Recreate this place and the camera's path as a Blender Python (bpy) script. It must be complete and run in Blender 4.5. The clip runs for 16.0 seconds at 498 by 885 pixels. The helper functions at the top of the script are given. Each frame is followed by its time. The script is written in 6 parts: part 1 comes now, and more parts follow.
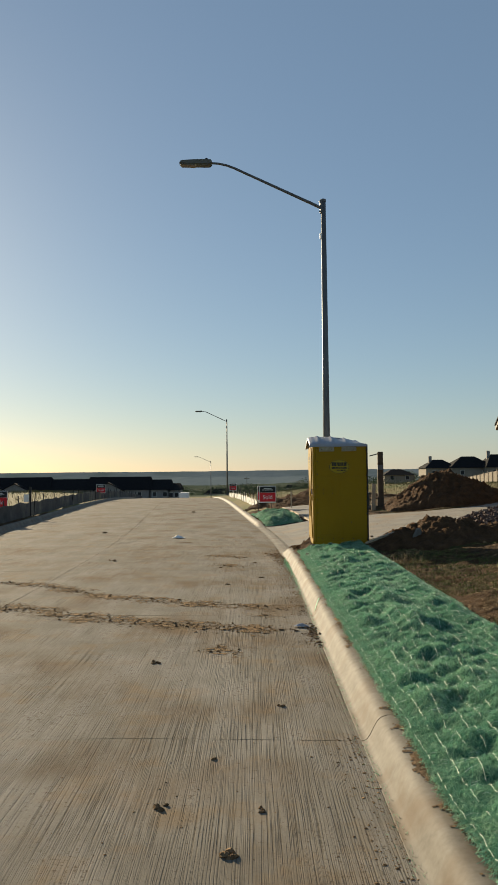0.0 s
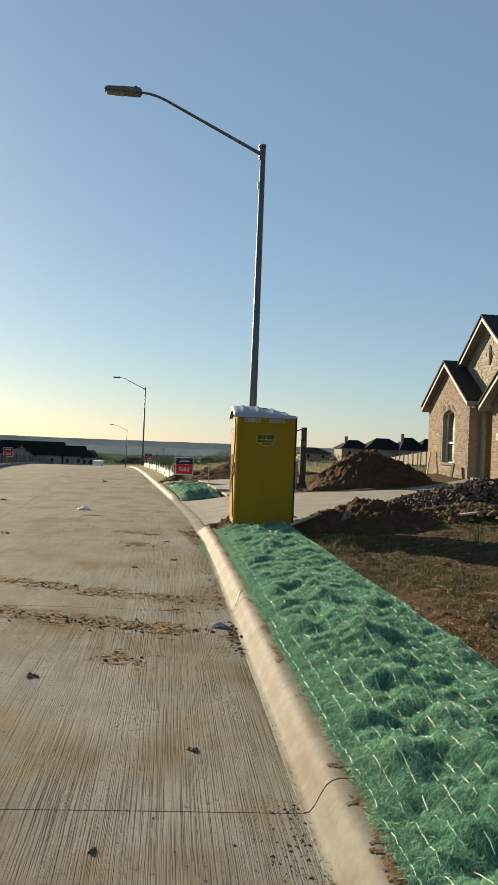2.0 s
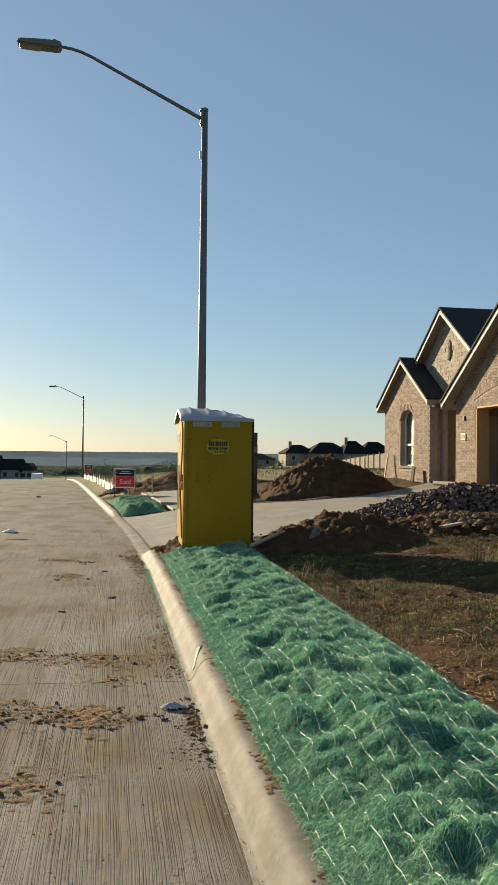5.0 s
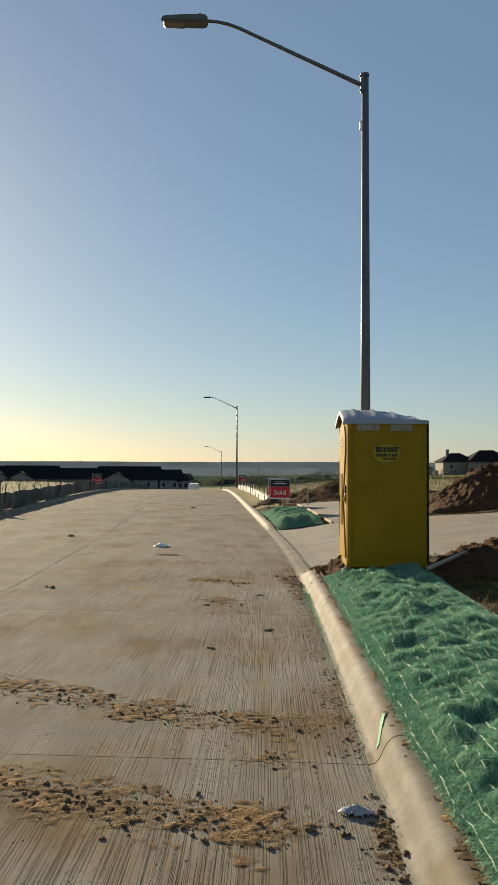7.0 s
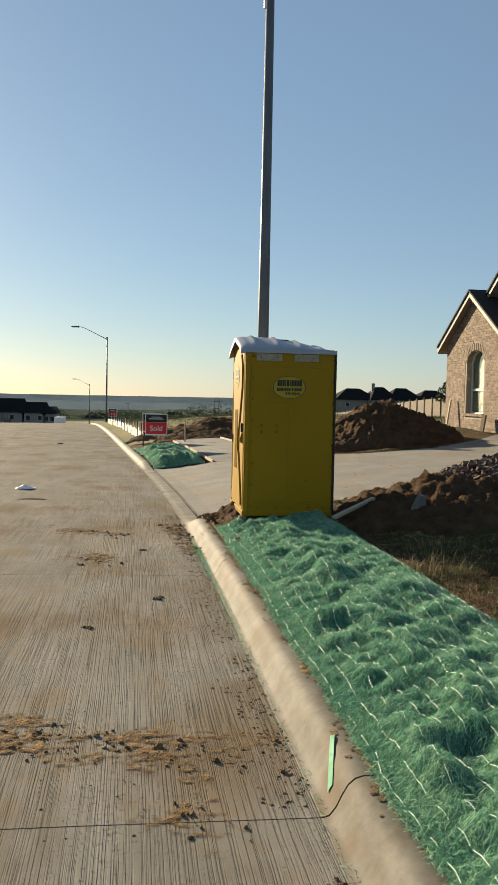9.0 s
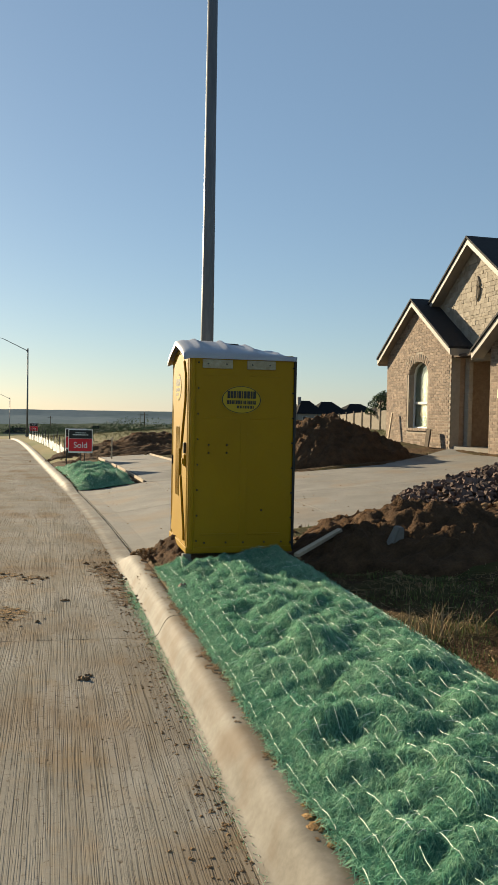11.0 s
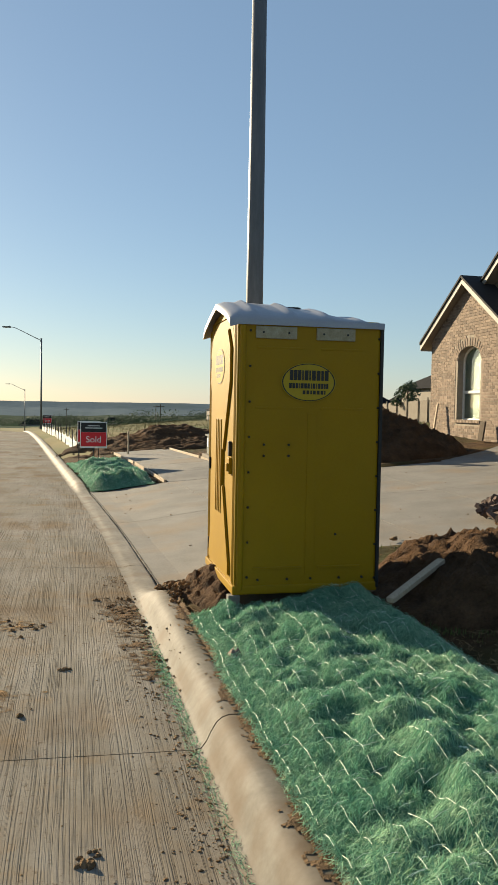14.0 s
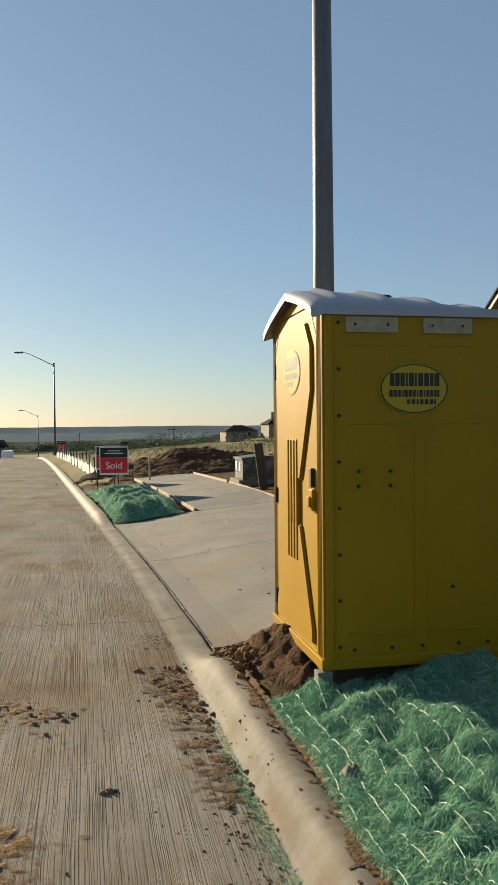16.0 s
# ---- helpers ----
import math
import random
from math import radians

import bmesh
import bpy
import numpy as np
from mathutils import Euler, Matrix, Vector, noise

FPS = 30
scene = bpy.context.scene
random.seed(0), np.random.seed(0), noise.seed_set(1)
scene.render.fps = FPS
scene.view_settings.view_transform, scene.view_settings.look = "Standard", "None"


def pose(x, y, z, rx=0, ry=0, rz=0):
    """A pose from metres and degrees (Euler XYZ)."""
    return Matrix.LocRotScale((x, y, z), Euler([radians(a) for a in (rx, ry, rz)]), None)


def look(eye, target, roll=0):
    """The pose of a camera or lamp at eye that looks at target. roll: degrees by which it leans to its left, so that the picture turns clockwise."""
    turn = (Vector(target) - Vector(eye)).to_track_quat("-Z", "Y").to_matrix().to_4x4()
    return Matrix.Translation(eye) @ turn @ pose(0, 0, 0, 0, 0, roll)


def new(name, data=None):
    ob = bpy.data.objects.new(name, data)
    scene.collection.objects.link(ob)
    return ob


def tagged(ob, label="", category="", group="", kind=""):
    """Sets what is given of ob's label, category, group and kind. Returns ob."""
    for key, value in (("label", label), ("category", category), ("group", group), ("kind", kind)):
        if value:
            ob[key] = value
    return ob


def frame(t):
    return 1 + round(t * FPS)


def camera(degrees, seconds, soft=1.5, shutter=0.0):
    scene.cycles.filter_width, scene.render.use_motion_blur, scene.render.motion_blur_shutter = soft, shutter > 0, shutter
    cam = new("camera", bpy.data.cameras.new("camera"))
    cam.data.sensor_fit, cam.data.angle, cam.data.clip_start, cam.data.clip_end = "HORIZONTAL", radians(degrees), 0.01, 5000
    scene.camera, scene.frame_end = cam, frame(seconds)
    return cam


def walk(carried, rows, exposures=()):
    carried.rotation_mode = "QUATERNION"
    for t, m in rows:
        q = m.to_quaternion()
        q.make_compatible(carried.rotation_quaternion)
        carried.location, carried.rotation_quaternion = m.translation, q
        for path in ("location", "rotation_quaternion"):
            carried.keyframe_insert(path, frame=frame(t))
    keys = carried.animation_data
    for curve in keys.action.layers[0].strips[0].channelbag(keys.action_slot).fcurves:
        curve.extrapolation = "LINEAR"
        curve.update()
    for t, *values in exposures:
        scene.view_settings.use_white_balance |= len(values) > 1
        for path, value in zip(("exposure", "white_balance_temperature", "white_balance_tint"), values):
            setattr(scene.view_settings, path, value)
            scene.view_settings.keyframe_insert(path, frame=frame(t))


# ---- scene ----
cam = camera(34.9, 16.0)
PATH = [
    (0, (0.096, 0.814, 1.753), (0.09, 2.813, 1.83), -0.6),
    (0.5, (0.104, 1.221, 1.73), (0.137, 3.22, 1.757), 0.2),
    (1, (0.064, 1.602, 1.727), (0.173, 3.599, 1.689), 0.2),
    (1.5, (0.076, 1.992, 1.718), (0.23, 3.986, 1.683), 1.1),
    (2, (0.094, 2.361, 1.714), (0.296, 4.351, 1.726), 2.3),
    (2.5, (0.078, 2.703, 1.719), (0.437, 4.67, 1.782), 1.7),
    (3, (0.124, 3.024, 1.734), (0.455, 4.994, 1.825), 1.0),
    (3.5, (0.107, 3.392, 1.734), (0.45, 5.361, 1.809), 1.0),
    (3.7, (0.103, 3.518, 1.734), (0.465, 5.484, 1.803), 0.4),
    (5.8, (0.242, 5.056, 1.714), (0.566, 7.03, 1.726), 0.4),
    (6, (0.24, 5.215, 1.704), (0.573, 7.188, 1.71), -0.4),
    (6.5, (0.223, 5.588, 1.68), (0.469, 7.573, 1.676), -0.9),
    (7, (0.187, 5.93, 1.707), (0.149, 7.928, 1.762), 0.2),
    (7.5, (0.122, 6.238, 1.719), (0.074, 8.237, 1.772), -0.1),
    (8, (0.106, 6.632, 1.701), (0.107, 8.631, 1.651), 0.5),
    (8.5, (0.065, 7.021, 1.683), (0.195, 9.014, 1.581), 0.8),
    (9, (0.009, 7.435, 1.692), (0.3, 9.41, 1.587), 1.2),
    (9.5, (-0.011, 7.859, 1.694), (0.24, 9.841, 1.597), 1.3),
    (10, (-0.036, 8.181, 1.719), (0.328, 10.147, 1.668), 0.1),
    (10.2, (-0.021, 8.342, 1.694), (0.378, 10.302, 1.651), 0.4),
    (12.3, (0.088, 9.944, 1.717), (0.647, 11.86, 1.589), 0.1),
    (12.5, (0.099, 10.096, 1.707), (0.67, 12.009, 1.596), -0.1),
    (13, (0.166, 10.483, 1.696), (0.648, 12.422, 1.599), 0.6),
    (13.5, (0.171, 10.849, 1.685), (0.643, 12.791, 1.593), 0.9),
    (14, (0.173, 11.2, 1.674), (0.61, 13.15, 1.585), 1.0),
    (14.5, (0.18, 11.55, 1.671), (0.541, 13.516, 1.619), 1.4),
    (15, (0.099, 11.88, 1.691), (0.515, 13.836, 1.662), 0.8),
    (15.5, (0.073, 12.215, 1.684), (0.408, 14.187, 1.671), 0.2),
    (16, (0.054, 12.612, 1.652), (0.46, 14.57, 1.615), -0.5),
]
walk(cam, [(t, look(eye, target, roll)) for t, eye, target, roll in PATH], ((0.0, 0.92, 6650, 6), (1.0, 1.06, 6600, 6), (1.5, 1.17, 6550, 6), (3.5, 1.22, 6500, 6), (6.0, 1.22, 6550, 6), (6.5, 1.29, 6550, 6), (7.0, 0.97, 6650, 6), (8.0, 1.00, 6650, 6), (9.0, 1.24, 6600, 6), (10.0, 1.24, 6600, 6), (12.5, 1.33, 6450, 6), (15.0, 1.28, 6600, 6), (16.0, 1.17, 6600, 6)))

# ---- world, sun and light ----
SUN_LEFT, SUN_UP = 29.0, 17.0        # degrees left of the way walked, and above the horizon
world = bpy.data.worlds.new("sky_world")
scene.world = world
world.use_nodes = True
wn = world.node_tree
sky_node = wn.nodes.new("ShaderNodeTexSky")
sky_node.sky_type = "NISHITA"
sky_node.sun_disc = False
sky_node.sun_elevation = radians(SUN_UP)
sky_node.sun_rotation = radians(-SUN_LEFT)
sky_node.air_density, sky_node.dust_density, sky_node.ozone_density = 1.0, 0.24, 1.7
wn.links.new(sky_node.outputs[0], wn.nodes["Background"].inputs[0])
wn.nodes["Background"].inputs[1].default_value = 0.027
# a thin even haze over the whole sky
haze = wn.nodes.new("ShaderNodeBackground")
haze.inputs[0].default_value, haze.inputs[1].default_value = (0.60, 0.89, 1.33, 1), 0.080
both = wn.nodes.new("ShaderNodeAddShader")
wn.links.new(wn.nodes["Background"].outputs[0], both.inputs[0])
wn.links.new(haze.outputs[0], both.inputs[1])
wn.links.new(both.outputs[0], wn.nodes["World Output"].inputs[0])
sun = new("sun", bpy.data.lights.new("sun", "SUN"))
sun.data.energy, sun.data.angle, sun.data.color = 5.0, radians(0.6), (1.0, 0.82, 0.58)
SA, SE = radians(SUN_LEFT), radians(SUN_UP)
sun.matrix_world = look((-60 * math.sin(SA) * math.cos(SE), 60 * math.cos(SA) * math.cos(SE), 60 * math.sin(SE)), (0, 0, 0))


# ---- materials ----
def surf(name, base, alt, rough=0.85, scale=6.0, fine=60.0, bump=0.3, metal=0.0, island=0.0, per_object=0.0, stain=None, stain_scale=0.8, stain_amount=0.5, spec=0.3, stretch=(1, 1, 1), bump_dist=0.02):
    """Two colours mixed by a coarse and a fine noise, an optional stain, and a fine relief."""
    m = bpy.data.materials.new(name)
    m.use_nodes = True
    nt = m.node_tree
    n, link = nt.nodes, nt.links.new
    bsdf = n["Principled BSDF"]
    tc = n.new("ShaderNodeTexCoord")
    mp = n.new("ShaderNodeMapping")
    mp.inputs["Scale"].default_value = stretch
    link(tc.outputs["Object"], mp.inputs["Vector"])
    na, nb = n.new("ShaderNodeTexNoise"), n.new("ShaderNodeTexNoise")
    for node, s, d in ((na, scale, 5.0), (nb, fine, 4.0)):
        node.inputs["Scale"].default_value = s
        node.inputs["Detail"].default_value = d
        node.inputs["Roughness"].default_value = 0.62
        link(mp.outputs[0], node.inputs["Vector"])
    mix = n.new("ShaderNodeMath")
    mix.operation = "MULTIPLY_ADD"
    link(na.outputs[0], mix.inputs[0])
    mix.inputs[1].default_value = 1.7
    half = n.new("ShaderNodeMath")
    half.operation = "MULTIPLY_ADD"
    link(nb.outputs[0], half.inputs[0])
    half.inputs[1].default_value, half.inputs[2].default_value = 0.9, -0.8
    link(half.outputs[0], mix.inputs[2])
    mix.use_clamp = True
    fac = mix.outputs[0]
    col = n.new("ShaderNodeMix")
    col.data_type = "RGBA"
    col.inputs["A"].default_value, col.inputs["B"].default_value = (*base, 1), (*alt, 1)
    link(fac, col.inputs["Factor"])
    out = col.outputs["Result"]
    if stain:
        ns = n.new("ShaderNodeTexNoise")
        ns.inputs["Scale"].default_value, ns.inputs["Detail"].default_value = stain_scale, 8.0
        link(tc.outputs["Object"], ns.inputs["Vector"])
        ramp = n.new("ShaderNodeMapRange")
        ramp.inputs["From Min"].default_value, ramp.inputs["From Max"].default_value = 0.48, 0.68
        ramp.inputs["To Max"].default_value = stain_amount
        link(ns.outputs[0], ramp.inputs["Value"])
        c2 = n.new("ShaderNodeMix")
        c2.data_type = "RGBA"
        c2.inputs["B"].default_value = (*stain, 1)
        link(out, c2.inputs["A"])
        link(ramp.outputs[0], c2.inputs["Factor"])
        out = c2.outputs["Result"]
    if island or per_object:
        src = n.new("ShaderNodeNewGeometry").outputs["Random Per Island"] if island else n.new("ShaderNodeObjectInfo").outputs["Random"]
        amount = island or per_object
        rng = n.new("ShaderNodeMapRange")
        rng.inputs["To Min"].default_value, rng.inputs["To Max"].default_value = 1 - amount, 1 + amount
        link(src, rng.inputs["Value"])
        hsv = n.new("ShaderNodeHueSaturation")
        link(out, hsv.inputs["Color"])
        link(rng.outputs[0], hsv.inputs["Value"])
        out = hsv.outputs[0]
    link(out, bsdf.inputs["Base Color"])
    bsdf.inputs["Roughness"].default_value = rough
    bsdf.inputs["Metallic"].default_value = metal
    bsdf.inputs["Specular IOR Level"].default_value = spec
    if bump:
        bp = n.new("ShaderNodeBump")
        bp.inputs["Strength"].default_value, bp.inputs["Distance"].default_value = bump, bump_dist
        link(fac, bp.inputs["Height"])
        link(bp.outputs[0], bsdf.inputs["Normal"])
    return m


def grooved_concrete(name):
    """Road concrete with wavy tined grooves that run along the road, mud tracks and stains."""
    m = surf(name, (0.185, 0.168, 0.138), (0.285, 0.262, 0.22), 0.92, 1.3, 55.0, 0.0, stain=(0.16, 0.105, 0.055), stain_scale=0.7, stain_amount=0.75, spec=0.03, per_object=0.05)
    nt = m.node_tree
    n, link = nt.nodes, nt.links.new
    bsdf = n["Principled BSDF"]
    tc = n.new("ShaderNodeTexCoord")
    warp = n.new("ShaderNodeTexNoise")
    warp.inputs["Scale"].default_value, warp.inputs["Detail"].default_value = 1.1, 3.0
    link(tc.outputs["Object"], warp.inputs["Vector"])
    sep = n.new("ShaderNodeSeparateXYZ")
    link(tc.outputs["Object"], sep.inputs[0])
    add = n.new("ShaderNodeMath")
    add.operation = "MULTIPLY_ADD"
    link(warp.outputs[0], add.inputs[0])
    add.inputs[1].default_value = 0.020
    link(sep.outputs[0], add.inputs[2])
    comb = n.new("ShaderNodeCombineXYZ")
    link(add.outputs[0], comb.inputs[0])
    lane = n.new("ShaderNodeTexNoise")          # irregular spacing across, long along
    lane.inputs["Scale"].default_value, lane.inputs["Detail"].default_value = 130.0, 3.0
    sm = n.new("ShaderNodeVectorMath")
    sm.operation = "MULTIPLY_ADD"
    link(tc.outputs["Object"], sm.inputs[0])
    sm.inputs[1].default_value = (0, 0.007, 0)
    link(comb.outputs[0], sm.inputs[2])
    link(sm.outputs[0], lane.inputs["Vector"])
    cut = n.new("ShaderNodeMapRange")
    cut.inputs["From Min"].default_value, cut.inputs["From Max"].default_value = 0.36, 0.52
    link(lane.outputs[0], cut.inputs["Value"])
    wear = n.new("ShaderNodeTexNoise")
    wear.inputs["Scale"].default_value, wear.inputs["Detail"].default_value = 0.9, 6.0
    link(tc.outputs["Object"], wear.inputs["Vector"])
    wr = n.new("ShaderNodeMapRange")
    wr.inputs["From Min"].default_value, wr.inputs["From Max"].default_value = 0.32, 0.6
    wr.inputs["To Min"].default_value, wr.inputs["To Max"].default_value = 1.0, 0.5
    link(wear.outputs[0], wr.inputs["Value"])
    depth = n.new("ShaderNodeMath")
    depth.operation = "MULTIPLY"
    link(cut.outputs[0], depth.inputs[0])
    link(wr.outputs[0], depth.inputs[1])
    fine = n.new("ShaderNodeTexNoise")
    fine.inputs["Scale"].default_value, fine.inputs["Detail"].default_value = 160.0, 3.0
    link(tc.outputs["Object"], fine.inputs["Vector"])
    hsum = n.new("ShaderNodeMath")
    hsum.operation = "MULTIPLY_ADD"
    link(fine.outputs[0], hsum.inputs[0])
    hsum.inputs[1].default_value = 0.35
    link(depth.outputs[0], hsum.inputs[2])
    bp = n.new("ShaderNodeBump")
    bp.inputs["Strength"].default_value, bp.inputs["Distance"].default_value = 0.85, 0.005
    link(hsum.outputs[0], bp.inputs["Height"])
    link(bp.outputs[0], bsdf.inputs["Normal"])
    # dirt lies in the grooves, grey cement paste on the ridges
    old = bsdf.inputs["Base Color"].links[0].from_socket
    dirt = n.new("ShaderNodeMix")
    dirt.data_type = "RGBA"
    dirt.blend_type = "MULTIPLY"
    dirt.inputs["B"].default_value = (0.36, 0.33, 0.28, 1)
    inv = n.new("ShaderNodeMath")
    inv.operation = "SUBTRACT"
    inv.inputs[0].default_value = 0.85
    link(depth.outputs[0], inv.inputs[1])
    inv.use_clamp = True
    sc = n.new("ShaderNodeMath")
    sc.operation = "MULTIPLY"
    link(inv.outputs[0], sc.inputs[0])
    link(wr.outputs[0], sc.inputs[1])
    link(sc.outputs[0], dirt.inputs["Factor"])
    link(old, dirt.inputs["A"])
    # ochre clay trodden into the surface in small ragged patches
    clay = n.new("ShaderNodeTexNoise")
    clay.inputs["Scale"].default_value, clay.inputs["Detail"].default_value, clay.inputs["Roughness"].default_value = 1.9, 9.0, 0.68
    link(tc.outputs["Object"], clay.inputs["Vector"])
    cr = n.new("ShaderNodeMapRange")
    cr.inputs["From Min"].default_value, cr.inputs["From Max"].default_value, cr.inputs["To Max"].default_value = 0.51, 0.66, 0.55
    link(clay.outputs[0], cr.inputs["Value"])
    cm = n.new("ShaderNodeMix")
    cm.data_type = "RGBA"
    cm.inputs["B"].default_value = (0.225, 0.155, 0.085, 1)
    link(cr.outputs[0], cm.inputs["Factor"])
    link(dirt.outputs["Result"], cm.inputs["A"])
    # pale rubbed cement
    pale = n.new("ShaderNodeTexNoise")
    pale.inputs["Scale"].default_value, pale.inputs["Detail"].default_value, pale.inputs["Roughness"].default_value = 0.8, 9.0, 0.7
    shift = n.new("ShaderNodeMapping")
    shift.inputs["Location"].default_value, shift.inputs["Scale"].default_value = (7.3, 2.1, 0), (2.2, 0.6, 1)
    link(tc.outputs["Object"], shift.inputs["Vector"])
    link(shift.outputs[0], pale.inputs["Vector"])
    pr = n.new("ShaderNodeMapRange")
    pr.inputs["From Min"].default_value, pr.inputs["From Max"].default_value, pr.inputs["To Max"].default_value = 0.47, 0.64, 0.55
    link(pale.outputs[0], pr.inputs["Value"])
    pm = n.new("ShaderNodeMix")
    pm.data_type = "RGBA"
    pm.inputs["B"].default_value = (0.30, 0.285, 0.255, 1)
    link(pr.outputs[0], pm.inputs["Factor"])
    link(cm.outputs["Result"], pm.inputs["A"])
    # dark specks of trodden mud, thick in some places and absent in others
    speck = n.new("ShaderNodeTexNoise")
    speck.inputs["Scale"].default_value, speck.inputs["Detail"].default_value, speck.inputs["Roughness"].default_value = 38.0, 5.0, 0.7
    link(tc.outputs["Object"], speck.inputs["Vector"])
    where = n.new("ShaderNodeTexNoise")
    where.inputs["Scale"].default_value, where.inputs["Detail"].default_value = 1.6, 5.0
    link(shift.outputs[0], where.inputs["Vector"])
    both = n.new("ShaderNodeMath")
    both.operation = "MULTIPLY_ADD"
    link(where.outputs[0], both.inputs[0])
    both.inputs[1].default_value = 0.35
    link(speck.outputs[0], both.inputs[2])
    sr = n.new("ShaderNodeMapRange")
    sr.inputs["From Min"].default_value, sr.inputs["From Max"].default_value, sr.inputs["To Max"].default_value = 0.76, 0.88, 0.75
    link(both.outputs[0], sr.inputs["Value"])
    sp = n.new("ShaderNodeMix")
    sp.data_type = "RGBA"
    sp.inputs["B"].default_value = (0.085, 0.058, 0.034, 1)
    link(sr.outputs[0], sp.inputs["Factor"])
    link(pm.outputs["Result"], sp.inputs["A"])
    link(sp.outputs["Result"], bsdf.inputs["Base Color"])
    return m


def ground_material():
    """Lot soil: brown earth, straw and sparse green grass by noise; meadow far away."""
    m = surf("lot_earth", (0.026, 0.016, 0.008), (0.125, 0.070, 0.031), 0.95, 3.2, 40.0, 1.0, stain=(0.045, 0.058, 0.016), stain_scale=0.8, stain_amount=0.8, spec=0.1, bump_dist=0.05)
    return m


M_ROAD = grooved_concrete("road_concrete")
M_KERB = surf("kerb_concrete", (0.085, 0.074, 0.056), (0.20, 0.182, 0.15), 0.78, 2.2, 22.0, 0.25, stain=(0.10, 0.068, 0.038), stain_scale=3.0, stain_amount=0.85, spec=0.3, bump_dist=0.006)
M_DUST = surf("trodden_dirt", (0.062, 0.042, 0.025), (0.20, 0.13, 0.072), 0.95, 5.0, 60.0, 0.8, spec=0.1, bump_dist=0.02)
M_SLAB = surf("driveway_concrete", (0.125, 0.117, 0.102), (0.22, 0.207, 0.182), 0.9, 1.4, 50.0, 0.3, stain=(0.20, 0.142, 0.085), stain_scale=0.9, stain_amount=0.7)
M_EARTH = ground_material()
M_MEADOW = surf("meadow_grass", (0.10, 0.095, 0.035), (0.19, 0.15, 0.065), 0.95, 0.35, 9.0, 0.6, stain=(0.07, 0.095, 0.03), stain_scale=0.12, stain_amount=0.8, spec=0.1)
M_SOIL = surf("dug_soil", (0.042, 0.025, 0.014), (0.135, 0.077, 0.040), 0.97, 5.0, 45.0, 1.0, island=0.0, spec=0.1, bump_dist=0.05)
M_CLAY = surf("dry_clay", (0.13, 0.078, 0.035), (0.36, 0.22, 0.10), 0.95, 7.0, 60.0, 0.9, spec=0.1, bump_dist=0.03)
M_CLOD = surf("mud_clod", (0.10, 0.065, 0.036), (0.27, 0.172, 0.09), 0.97, 9.0, 70.0, 0.8, island=0.35, spec=0.1)
M_YELLOW = surf("yellow_plastic", (0.27, 0.15, 0.0015), (0.33, 0.192, 0.003), 0.5, 1.6, 90.0, 0.03, stain=(0.23, 0.14, 0.006), stain_scale=1.3, stain_amount=0.35, spec=0.18)
M_ROOFP = surf("white_plastic", (0.27, 0.28, 0.31), (0.36, 0.37, 0.40), 0.45, 2.0, 80.0, 0.05, spec=0.4)
M_VENT = surf("vent_mesh_plastic", (0.20, 0.16, 0.08), (0.42, 0.38, 0.28), 0.6, 12.0, 160.0, 0.3)
M_BLACK = surf("black_plastic", (0.012, 0.012, 0.013), (0.03, 0.03, 0.03), 0.5, 8.0, 90.0, 0.1)
M_DECAL = surf("decal_yellow", (0.34, 0.235, 0.004), (0.40, 0.28, 0.008), 0.4, 3.0, 90.0, 0.0)
M_PALE = surf("decal_pale_rim", (0.48, 0.44, 0.28), (0.55, 0.51, 0.34), 0.4, 3.0, 90.0, 0.0)
M_STEEL = surf("galvanised_steel", (0.10, 0.105, 0.11), (0.17, 0.175, 0.18), 0.55, 9.0, 80.0, 0.08, metal=0.45, stretch=(1, 1, 0.15))
M_LAMP = surf("lamp_housing_grey", (0.10, 0.105, 0.095), (0.15, 0.155, 0.14), 0.55, 9.0, 80.0, 0.05, metal=0.2)
M_LENS = surf("lamp_lens_amber", (0.15, 0.125, 0.085), (0.24, 0.20, 0.14), 0.25, 12.0, 60.0, 0.05)
M_WOOD = surf("weathered_lumber", (0.30, 0.23, 0.15), (0.47, 0.38, 0.27), 0.8, 3.0, 60.0, 0.3, stretch=(14, 14, 1.2), per_object=0.15)
M_JAMB = surf("bare_framing_wood", (0.34, 0.20, 0.09), (0.46, 0.29, 0.14), 0.75, 3.0, 60.0, 0.3, stretch=(14, 14, 1.2))
M_FENCE = surf("cedar_fence", (0.13, 0.108, 0.08), (0.22, 0.187, 0.145), 0.85, 1.0, 20.0, 0.3, stretch=(6, 6, 0.6), per_object=0.15, island=0.15)
M_BRICK = surf("tan_brick", (0.15, 0.108, 0.077), (0.285, 0.218, 0.162), 0.9, 6.0, 70.0, 0.4, per_object=0.27)
M_BRICKS = surf("tan_bricks_joined", (0.15, 0.108, 0.077), (0.285, 0.218, 0.162), 0.9, 6.0, 70.0, 0.4, island=0.27)
M_RUBBLE = surf("broken_brick", (0.055, 0.037, 0.031), (0.16, 0.105, 0.08), 0.92, 8.0, 60.0, 0.5, island=0.4)
M_RUBBLE1 = surf("broken_brick_single", (0.055, 0.037, 0.031), (0.16, 0.105, 0.08), 0.92, 8.0, 60.0, 0.5, per_object=0.4)
M_MORTAR = surf("mortar", (0.25, 0.212, 0.165), (0.33, 0.285, 0.225), 0.95, 9.0, 90.0, 0.4)
M_STONE = surf("pale_chopped_stone", (0.23, 0.195, 0.148), (0.34, 0.298, 0.238), 0.9, 6.0, 50.0, 0.6, island=0.18)
